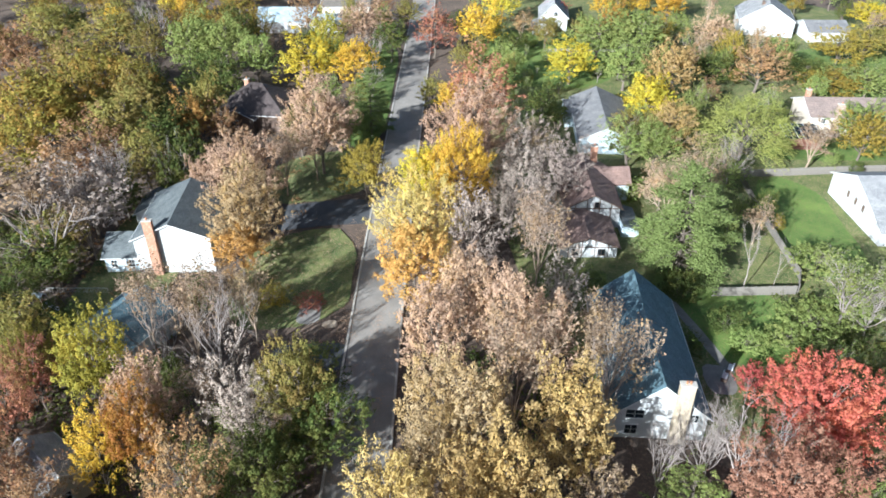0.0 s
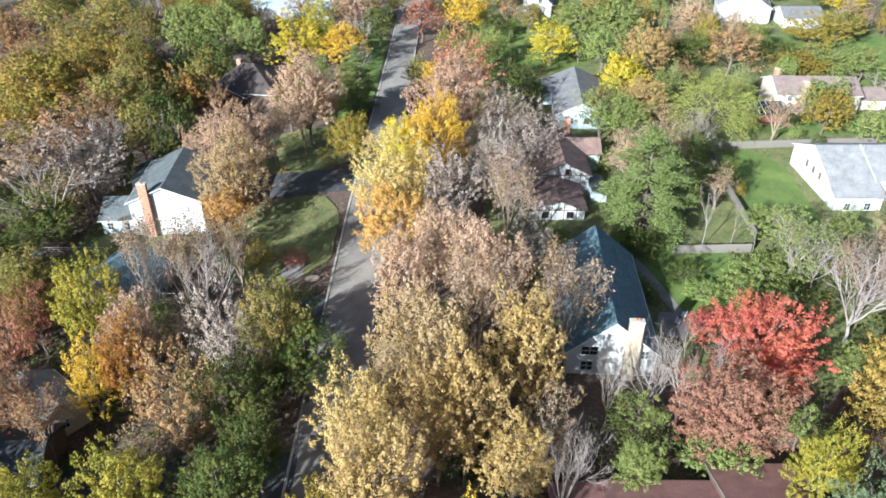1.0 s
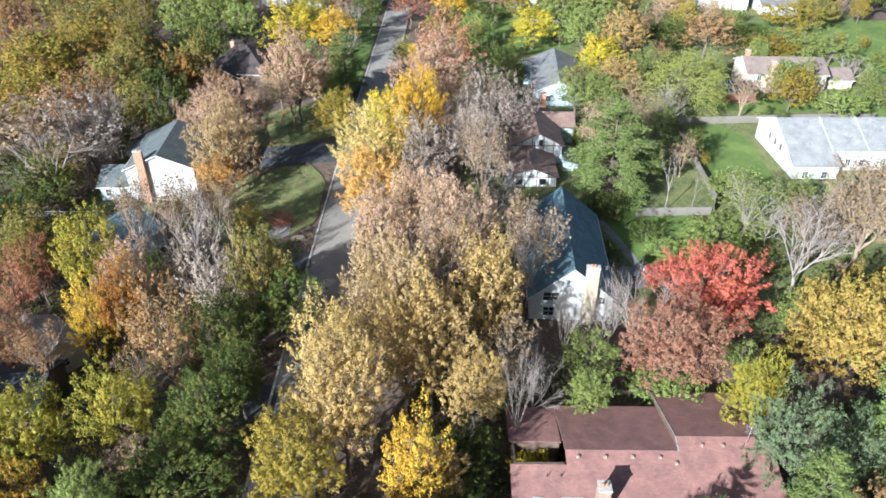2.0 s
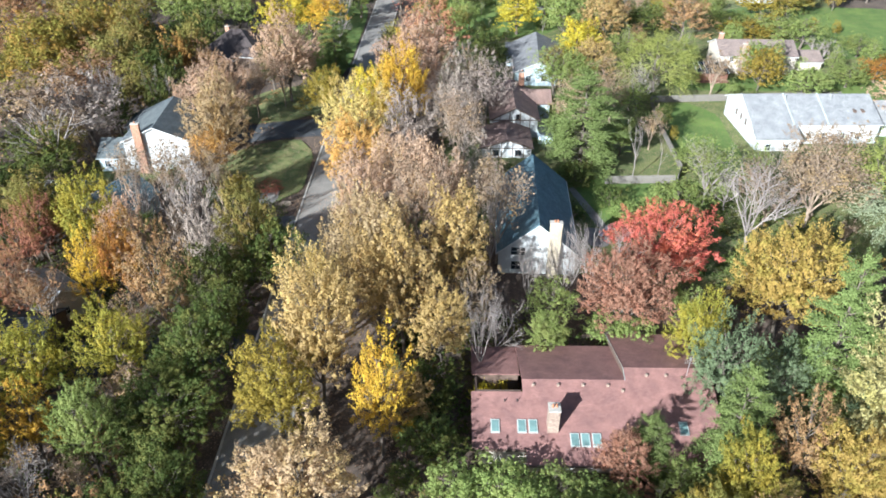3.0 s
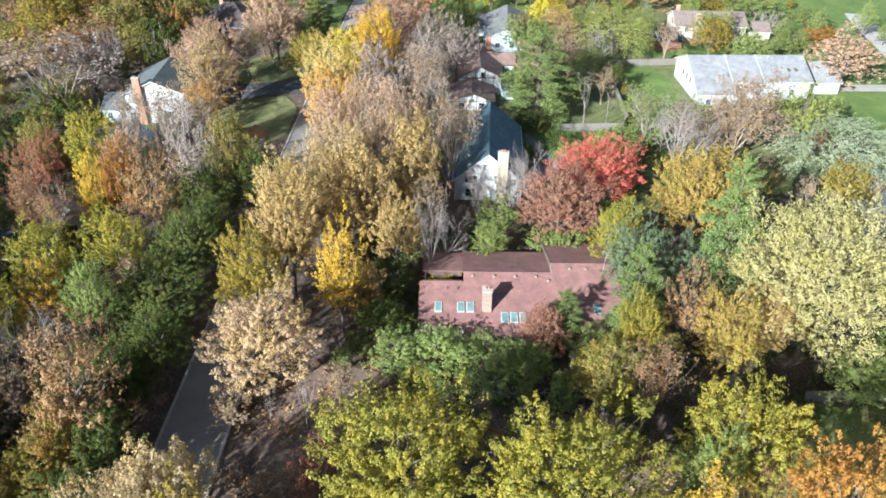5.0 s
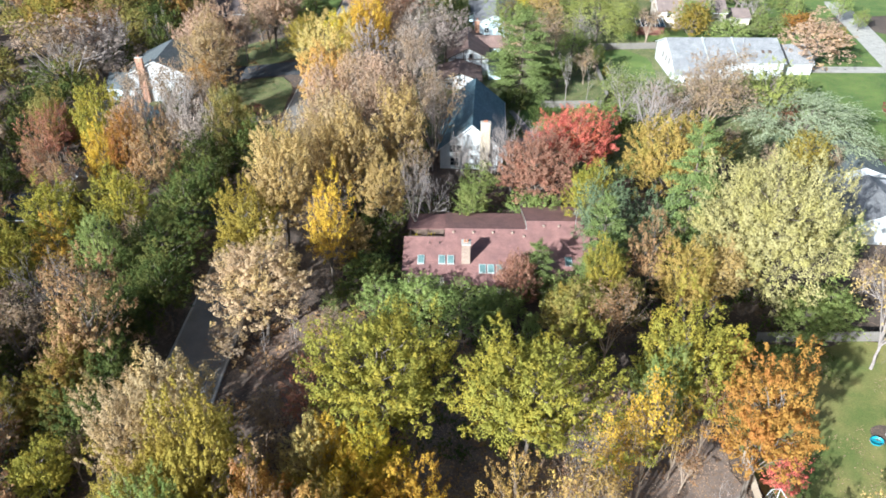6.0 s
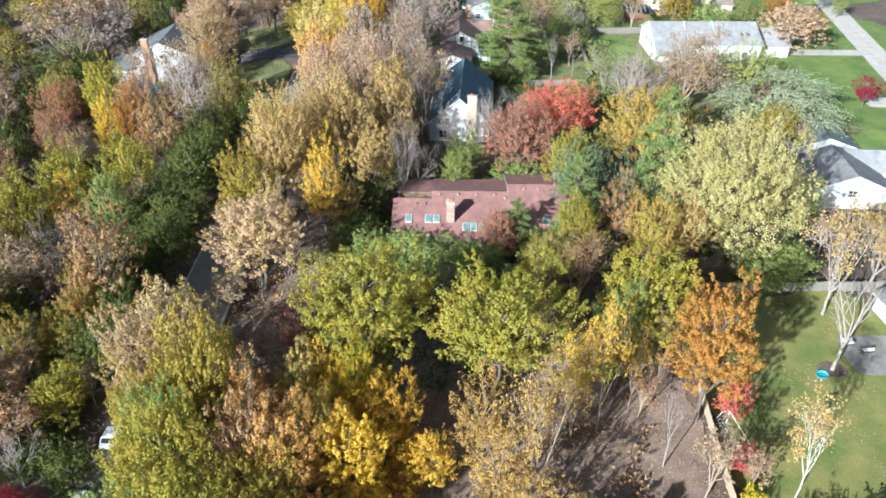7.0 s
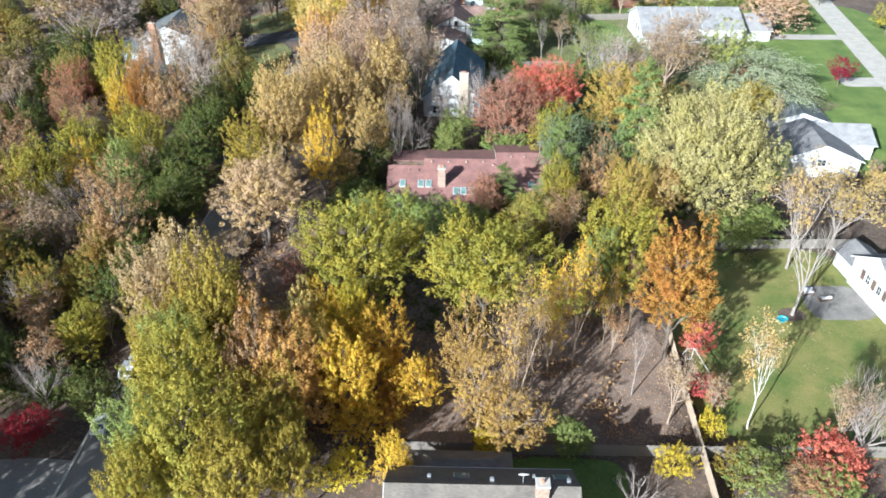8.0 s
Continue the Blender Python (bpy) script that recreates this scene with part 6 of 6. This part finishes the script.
# tall trees added west of the street, mostly unseen, to throw long shade there
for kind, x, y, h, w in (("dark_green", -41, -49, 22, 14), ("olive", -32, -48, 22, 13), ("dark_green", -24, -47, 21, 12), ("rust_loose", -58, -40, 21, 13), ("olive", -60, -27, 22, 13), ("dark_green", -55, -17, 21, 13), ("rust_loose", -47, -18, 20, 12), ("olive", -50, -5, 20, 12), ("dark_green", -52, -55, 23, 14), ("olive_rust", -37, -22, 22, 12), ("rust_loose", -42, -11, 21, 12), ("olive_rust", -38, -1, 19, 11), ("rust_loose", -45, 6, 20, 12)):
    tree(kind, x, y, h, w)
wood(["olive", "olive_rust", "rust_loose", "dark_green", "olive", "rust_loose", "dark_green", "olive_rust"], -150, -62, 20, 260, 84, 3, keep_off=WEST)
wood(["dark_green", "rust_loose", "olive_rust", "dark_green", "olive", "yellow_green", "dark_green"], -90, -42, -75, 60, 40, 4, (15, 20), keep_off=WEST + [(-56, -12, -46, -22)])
wood(["olive_rust", "yellow_green", "rust_loose", "olive", "bare_tan", "gold"], -210, -30, 225, 350, 46, 36, (14, 20), keep_off=[(-70, -30, 255, 290)])
wood(["dark_green", "olive", "green", "bare"], -44, -19, 140, 260, 14, 5, (10, 15), keep_off=WEST)
wood(["green", "olive_gold", "gold", "rust_loose", "green_loose", "bare_tan", "dark_green", "yellow"], -130, 170, 235, 330, 60, 6, (11, 17), keep_off=[(-80, -25, 250, 292), (-18, 4, 200, 340), (28, 48, 240, 270), (92, 136, 232, 268)])
wood(["green_loose", "green", "olive_gold", "bare_tan", "green_thin", "rust_loose", "green"], 48, 150, 160, 240, 34, 7, (8, 13), keep_off=[(82, 118, 160, 184), (92, 136, 232, 268), (104, 150, 180, 225)])
wood(["green", "dark_green", "green_loose", "olive"], 4, 60, 185, 245, 14, 8, (9, 14), keep_off=[(28, 50, 150, 192), (24, 44, 205, 232)])
wood(["green", "green_loose", "dark_green", "bluegreen", "green_thin"], 50, 66, 108, 150, 3, 9, (6, 10))
wood(["green_loose", "green_thin", "bare_tan", "bare_tan", "bluegreen"], 56, 104, 58, 110, 16, 10, (5, 10), keep_off=[(76, 120, 108, 140), (64, 68, 100, 150)])
wood(["dark_green", "green", "bluegreen", "green_loose"], 36, 62, 22, 60, 12, 11, (5, 10), keep_off=[(14, 49, 26, 53)])
wood(["green", "dark_green", "green_loose", "bare_tan"], 4, 22, 20, 62, 12, 12, (5, 9), keep_off=[(15, 49, 25, 53)])
wood(["green", "green_loose", "shrub_green", "green_thin"], 14, 48, 14, 25, 9, 13, (4, 7), 0.6, keep_off=[(15, 49, 25, 53)])
wood(["green", "yellow_green", "green_loose", "olive_gold"], 84, 125, -60, -26, 14, 14, (4, 9))
wood(["bare_tan", "rust_thin", "bare_tan"], 20, 56, -22, 8, 4, 15, (6, 12), 0.8)
wood(["dark_green", "green", "gold_tan", "bare_tan"], 76, 110, 18, 40, 8, 16, (7, 12), keep_off=[(90, 118, 38, 80)])
wood(["olive", "dark_green", "rust_loose", "dark_green", "bare_tan", "dark_green"], -75, -18, 56, 112, 16, 17, (9, 16), 0.6, keep_off=WEST)
wood(["shrub_green", "shrub_dark", "shrub_olive", "green_thin", "shrub_green", "green_loose"], 40, 66, 94, 150, 7, 21, (2.5, 5.5), 0.7, keep_off=[(22, 46, 66, 100)])
wood(["shrub_green", "shrub_dark", "shrub_olive", "green_loose"], 78, 140, 140, 240, 40, 22, (2.5, 6), 0.7, keep_off=[(80, 118, 150, 184), (92, 136, 232, 268), (78, 121, 140, 142)])
wood(["shrub_green", "shrub_dark", "green_loose", "green_thin"], 18, 64, 140, 240, 36, 23, (2.5, 6), 0.7, keep_off=[(22, 50, 108, 192)])
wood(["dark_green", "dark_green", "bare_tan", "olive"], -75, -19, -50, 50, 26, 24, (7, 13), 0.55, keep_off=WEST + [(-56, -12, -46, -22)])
# slender trees on the bare soil
tree("bare_slim", 51.3, -16.9, 12.0, 5.0)
tree("gold_thin", 49.2, -7.2, 13.0, 4.2)
tree("gold_thin", 40.9, -12.8, 12.0, 4.0)
tree("bare_tan", 58.9, -4.4, 12.0, 4.5)
tree("rust_thin", 35.9, -17.1, 12.0, 5.0)
tree("bare_slim", 38.5, -16.0, 11.0, 5.0)
tree("orange", 60.4, 7.2, 11.0, 4.5)
tree("rust_thin", 53.2, -4.5, 13.0, 4.0)
tree("bare_pale", 78.3, 0.0, 16.0, 10.0)
# woods behind and beside the way of the camera
# four unseen trees added so their shade falls near the back fence
for kind, x, y, h, w in (("olive", 36, -60, 15, 10), ("rust_loose", 47, -58, 15, 10), ("olive_gold", 57, -57, 15, 10), ("olive", 67, -56, 14, 10)):
    tree(kind, x, y, h, w)
# unseen fill added to shade the ground west of the street
wood(["dark_green", "olive", "rust_loose", "dark_green", "olive_gold"], -78, -36, -80, -30, 16, 31, (15, 19), 0.7, keep_off=[(-56, -12, -46, -22)])
wood(["olive", "yellow_green", "rust_loose", "bare", "gold", "dark_green"], -95, 12, -130, -62, 24, 32, (11, 17), 0.8, keep_off=[(-17, -6, -200, 0), (12, 60, -75, -20)])
wood(["green", "olive_gold", "rust_loose", "yellow_green", "bare_tan"], 46, 150, -130, -72, 16, 33, (9, 15), 0.85)
wood(["dark_green", "green_loose", "dark_green", "olive", "bare_tan"], -42, -18, -60, 72, 30, 34, (6, 10), 0.6, keep_off=WEST + [(-56, -12, -46, -22), (-17, -6, -200, 300)])
# tallest fill, added out of view so its shade reaches the side road
wood(["dark_green", "olive", "rust_loose", "dark_green"], -68, -32, -74, -47, 9, 35, (20, 24), 0.6)

# ---- fences, cars, garden things ----
def board_fence(points, material, label, height=1.8, bay=2.4):
    """A close-boarded fence along a line of corners: posts, two rails a bay, and boards of uneven height."""
    h = thing("fence", points[0][0], points[0][1], 0.0, 0.0, label, "fence")
    ox, oy = points[0]
    rng = random.Random(int(abs(ox * 7 + oy)))
    plank = mesh_of("board", *BOARD, material)
    for (x0, y0), (x1, y1) in zip(points, points[1:]):
        ln = math.hypot(x1 - x0, y1 - y0)
        n = max(1, round(ln / bay))
        turn = math.degrees(math.atan2(y1 - y0, x1 - x0))
        for i in range(n):
            px, py = x0 + (x1 - x0) * i / n, y0 + (y1 - y0) * i / n
            m = pose(px - ox, py - oy, ground_z(px, py), 0, 0, turn)
            part("post", box(-0.06, 0.06, -0.06, 0.06, -0.4, height + 0.08, m), material, h)
            w = ln / n
            for z in (0.35, height - 0.4):
                part("rail", box(0.06, w - 0.06, 0.012, 0.06, z, z + 0.1, m), material, h)
            k = int((w - 0.12) / 0.2)
            for j in range(k):
                b = part("board", plank, material, h)
                b.matrix_basis = m @ pose(0.07 + (j + 0.5) * (w - 0.14) / k, rng.uniform(-0.008, 0.004), 0.03) @ Matrix.Diagonal(((w - 0.14) / k - 0.012, 1, height + rng.uniform(-0.05, 0.04), 1))
    return h


# a board one metre wide and high, thin, with its top corners cut
BOARD = ([Vector((x, y, z)) for y in (-0.022, 0.0) for x, z in ((-0.5, 0), (0.5, 0), (0.5, 0.97), (0.38, 1), (-0.38, 1), (-0.5, 0.97))],
         [(0, 1, 2, 3, 4, 5), (11, 10, 9, 8, 7, 6)] + [(i, i + 6, (i + 1) % 6 + 6, (i + 1) % 6) for i in range(6)])
board_fence([(59.0, -4.0), (58.1, -15), (57.4, -26.9), (56.3, -44)], FENCE_TAN, "weathered tan board fence between the wood and the lawn")
board_fence([(22.5, -26.6), (40, -26.8), (57.2, -26.9)], FENCE_GREY, "grey board fence behind the house")
board_fence([(57.6, -26.9), (80, -26.7), (112, -26.5)], FENCE_GREY, "weathered grey board fence along the back lawn")
board_fence([(68, 17.6), (96, 18.2)], FENCE_GREY, "weathered grey board fence behind the lawn")
board_fence([(45.5, 100.3), (60.0, 100.9)], FENCE_GREY, "weathered grey board fence beside the pine")
board_fence([(60.3, 101.1), (62.3, 105.5), (63.2, 127), (64.7, 143.8), (94, 146), (114, 147)], FENCE_GREY, "weathered grey board fence round the lawn")


def car(x, y, turn, paint, label, length=4.6):
    h = thing("car", x, y, None, turn, label, "car", "parked cars")
    prof = [(-2.25, 0.45), (2.25, 0.45), (2.3, 0.75), (2.1, 0.92), (1.15, 1.0), (0.45, 1.45), (-1.35, 1.48), (-2.0, 1.02), (-2.28, 0.95)]
    b = prism([(-0.88, y0, z0) for y0, z0 in prof], (1.76, 0, 0))
    bmesh.ops.bevel(b, geom=b.edges[:], offset=0.06, segments=2, affect="EDGES")
    body = part("body", b, paint, h)
    part("windscreen", prism([(-0.74, 1.08, 1.06), (-0.74, 0.52, 1.42), (0.74, 0.52, 1.42), (0.74, 1.08, 1.06)], (0, 0.03, 0.05)), GLASS, body)
    part("rear_window", prism([(-0.72, -1.92, 1.1), (-0.72, -1.45, 1.44), (0.72, -1.45, 1.44), (0.72, -1.92, 1.1)], (0, -0.04, 0.05)), GLASS, body)
    for s in (-1, 1):
        part("side_window", prism([(s * 0.885, -1.3, 1.05), (s * 0.885, 0.85, 1.05), (s * 0.885, 0.4, 1.38), (s * 0.885, -1.2, 1.38)], (s * 0.012, 0, 0)), GLASS, body)
        for q in (-1.4, 1.4):
            w = pipe([(s * 0.72, q, 0.33), (s * 0.92, q, 0.33)], 0.33, RUBBER, "wheel", h, 16)
            pipe([(s * 0.915, q, 0.33), (s * 0.935, q, 0.33)], 0.2, METAL, "rim", w, 12)
    return h


car(-14.1, -22.6, 2, CAR_WHITE, "white car parked at the kerb under trees")
car(-14.2, -13.2, -2, CAR_WHITE, "white car parked at the kerb under yellow leaves")


def soccer_goal():
    h = thing("soccer_goal", 61.2, -12.5, None, 98, "white-framed soccer goal on the lawn by the fence", "goal")
    for s in (-2.6, 2.6):
        pipe([(s, 0, 0), (s, 0, 2.0)], 0.06, TRIM_WHITE, "post", h)
        pipe([(s, 0, 2.0), (s, 1.0, 2.0), (s, 1.9, 0.05), (s, 0, 0.05)], 0.045, TRIM_WHITE, "side_frame", h)
    pipe([(-2.6, 0, 2.0), (2.6, 0, 2.0)], 0.06, TRIM_WHITE, "crossbar", h)
    v, f = [], []
    for i in range(14):
        x = -2.6 + 5.2 * i / 13
        tube(v, f, [Vector((x, 1.0, 2.0)), Vector((x, 1.9, 0.05))], [0.012, 0.012], 3)
    for j in range(7):
        q = j / 6
        tube(v, f, [Vector((-2.6, 1.0 + 0.9 * q, 2.0 - 1.95 * q)), Vector((2.6, 1.0 + 0.9 * q, 2.0 - 1.95 * q))], [0.012, 0.012], 3)
    part("net", mesh_of("net", v, f, TRIM_WHITE), TRIM_WHITE, h)


soccer_goal()


def paddling_tub():
    """A turquoise tub lying by a trunk."""
    h = thing("paddling_pool", 76.4, -1.2, None, 20, "small turquoise plastic paddling pool on the grass", "pool")
    v, f = [], []
    n = 20
    prof = ((0.62, 0.0), (0.74, 0.28), (0.68, 0.3), (0.56, 0.05))
    for r, z in prof:
        for k in range(n):
            t = 2 * math.pi * k / n
            v.append(Vector((r * 1.2 * math.cos(t), r * math.sin(t), z)))
    for q in range(3):
        for k in range(n):
            f.append((q * n + k, q * n + (k + 1) % n, q * n + n + (k + 1) % n, q * n + n + k))
    f.append(tuple(3 * n + k for k in range(n)))
    part("tub", mesh_of("tub", v, f, PLASTIC_BLUE), PLASTIC_BLUE, h)


paddling_tub()


def garden_seat(x, y, turn, label):
    h = thing("garden_sofa", x, y, ground_z(x, y) + 0.08, turn, label, "garden furniture", "garden sofas")
    part("frame_base", box(-0.9, 0.9, -0.4, 0.4, 0.0, 0.32, None, 0.03), TRIM_BROWN, h)
    part("seat_cushion", box(-0.82, 0.82, -0.36, 0.3, 0.32, 0.48, None, 0.05), FABRIC_PALE, h)
    part("back_cushion", box(-0.82, 0.82, 0.24, 0.4, 0.46, 0.9, None, 0.05), FABRIC_PALE, h)
    for s in (-1, 1):
        part("armrest", box(s * 0.9 - 0.08, s * 0.9 + 0.08, -0.4, 0.4, 0.0, 0.6, None, 0.03), TRIM_BROWN, h)


garden_seat(82.6, 5.2, 10, "dark garden sofa with pale cushions on the terrace")
garden_seat(84.6, 3.6, 190, "dark garden sofa with pale cushions on the terrace")
garden_seat(41.2, 80.2, 60, "dark garden sofa with pale cushions behind the house")
garden_seat(42.6, 82.0, 240, "dark garden sofa with pale cushions behind the house")


def playset():
    """A child's climbing frame: legs, a red deck, a blue canopy and a white slide."""
    h = thing("playset", -70.0, 102.6, None, -15, "child's climbing frame with white slide, red deck and blue canopy", "playset")
    for x in (-0.9, 0.9):
        for y in (-0.7, 0.7):
            pipe([(x * 1.15, y * 1.15, 0), (x, y, 2.7)], 0.06, TRIM_WHITE, "leg", h)
    part("deck", box(-0.9, 0.9, -0.7, 0.7, 1.2, 1.32, None, 0.02), WOOD_DEEP, h)
    part("canopy", prism([(-1.0, -0.85, 2.6), (-1.0, 0.0, 3.3), (-1.0, 0.85, 2.6), (-1.0, 0.75, 2.58), (-1.0, 0.0, 3.2), (-1.0, -0.75, 2.58)], (2.0, 0, 0)), PALE_BLUE, h, "blue canopy")
    slide = bmesh.new()
    for y0, y1, z in ((-0.3, 0.3, 0.0), (-0.36, -0.3, 0.16), (0.3, 0.36, 0.16)):
        add_prism(slide, [(0.9, y0, 1.3), (0.9, y0, 1.36 + z), (3.4, y0, 0.16 + z), (3.4, y0, 0.1)], (0, 0, 0), (0, y1 - y0, 0))
    part("slide", slide, TRIM_WHITE, h, "white plastic slide")
    for z in (0.4, 0.8):
        pipe([(-1.02, -0.75, z), (-1.02, 0.75, z)], 0.035, WOOD_DEEP, "rung", h, 6)


playset()


def wire_fence():
    """A low garden fence of thin posts with a pale top rail and two wires."""
    h = thing("wire_fence", -72.0, 106.8, None, 0, "low garden fence with thin posts and pale top rail", "fence")
    for i in range(7):
        pipe([(i * 2.0, 0, -0.3), (i * 2.0, 0, 1.25)], 0.05, LOG, "post", h, 6)
    pipe([(0, 0, 1.22), (12.0, 0, 1.22)], 0.05, TRIM_GREY, "rail", h, 6)
    for z in (0.4, 0.8):
        pipe([(0, 0, z), (12.0, 0, z)], 0.02, METAL, "wire", h, 5)


wire_fence()


def covered_pile():
    """A pile of firewood under a blue-grey sheet that sags between the logs."""
    h = thing("tarp_pile", 37.0, 17.6, None, 62, "firewood pile under a faded blue-grey tarpaulin", "tarpaulin")
    bm = bmesh.new()
    nx, ny = 18, 12
    grid = []
    for j in range(ny + 1):
        row = []
        for i in range(nx + 1):
            u, v = 2 * i / nx - 1, 2 * j / ny - 1
            edge = max(abs(u), abs(v)) ** 4
            z = 1.25 * (1 - edge) + 0.16 * noise.noise((u * 3, v * 3, 4)) + 0.04
            row.append(bm.verts.new((u * 2.0, v * 1.1, max(0.03, z))))
        grid.append(row)
    for j in range(ny):
        for i in range(nx):
            bm.faces.new((grid[j][i], grid[j][i + 1], grid[j + 1][i + 1], grid[j + 1][i])).smooth = True
    bmesh.ops.solidify(bm, geom=bm.faces[:], thickness=0.02)
    part("sheet", bm, TARP, h)
    for k in range(6):
        pipe([(-2.3, -0.7 + 0.28 * k, 0.12), (-1.5, -0.7 + 0.28 * k, 0.12)], 0.11, LOG, "log", h, 8)


covered_pile()


def log_fence():
    """A rough low fence of stacked and leaning split logs."""
    h = thing("log_fence", 22.5, 18.4, 0.0, -2, "rough low fence of grey split logs at the wood edge", "fence")
    rng = random.Random(5)
    for i in range(34):
        x = i * 0.42 + rng.uniform(-0.15, 0.15)
        a = (x, rng.uniform(-0.5, 0.5), 0.0)
        tilt = rng.uniform(-0.9, 0.9)
        pipe([a, (x + tilt, a[1] + rng.uniform(-0.3, 0.3), rng.uniform(0.6, 1.5))], rng.uniform(0.05, 0.11), LOG, "log", h, 6)
    for i in range(9):
        x = i * 1.6
        pipe([(x, 0.1, 0.5 + rng.uniform(0, 0.3)), (x + rng.uniform(1.5, 2.4), rng.uniform(-0.2, 0.3), 0.5 + rng.uniform(0, 0.4))], 0.08, LOG, "rail", h, 6)


log_fence()
tree("shrub_yellow", 20.2, 39.4, 4.6, 3.6)
tree("shrub_yellow", 18.2, 39.6, 4.2, 3.0)
tree("gold_loose", -42.5, 62.2, 18.0, 6.4)


def scatter(name, label, spots, material, seed, leaf, up=0.6, height=0.5):
    """Uncountable low growth or fallen leaves over stretches of ground (x, y, half width, half length, how many)."""
    rng = np.random.default_rng(seed)
    cs = []
    for x, y, rx, ry, n in spots:
        groups = rng.uniform(-1, 1, (max(1, n // 24), 2)) * (rx, ry)
        k = rng.integers(0, len(groups), n)
        xy = groups[k] + rng.normal(size=(n, 2)) * 0.8 + (x, y)
        z = np.array([ground_z(a, b) for a, b in xy]) + np.abs(rng.normal(size=n)) * height + 0.05
        cs.append(np.column_stack([xy, z]))
    cs = np.concatenate(cs)
    ns = unit(rng.normal(size=(len(cs), 3)) * 0.6 + np.array((0, 0, up)))
    me = leaf_mesh(name, cs, ns, leaf * rng.uniform(0.6, 1.4, len(cs)), rng)
    me.materials.append(material)
    ob = tagged(new(name, me), label, "undergrowth", kind="stuff")
    return ob


scatter("undergrowth", "low dark green undergrowth beneath the trees", [(-40, 30, 22, 50, 15000), (-46, -6, 26, 12, 4000), (26, 8, 14, 12, 3000), (-60, 70, 20, 25, 5000), (20, 46, 14, 12, 3500), (12, 75, 8, 25, 3500), (60, 30, 18, 22, 6000), (70, 80, 14, 20, 5000)], LEAF["dark_green"], 91, 0.22)
scatter("brown_undergrowth", "dry brown stems and bracken on the wood floor", [(30, -8, 22, 16, 3500), (8, 5, 14, 20, 3500), (-38, 20, 18, 36, 4000), (-80, 150, 50, 60, 6000)], LEAF["rust"], 92, 0.2)
scatter("fallen_leaves", "dry tan leaves fallen on lawn and street", [(-27, 110, 13, 20, 2500), (-12, 60, 5, 80, 3000), (76, 0, 16, 20, 1200), (35, -10, 24, 16, 12000), (5, 20, 14, 20, 3000)], LEAF["tan"], 93, 0.08, 2.0, 0.01)
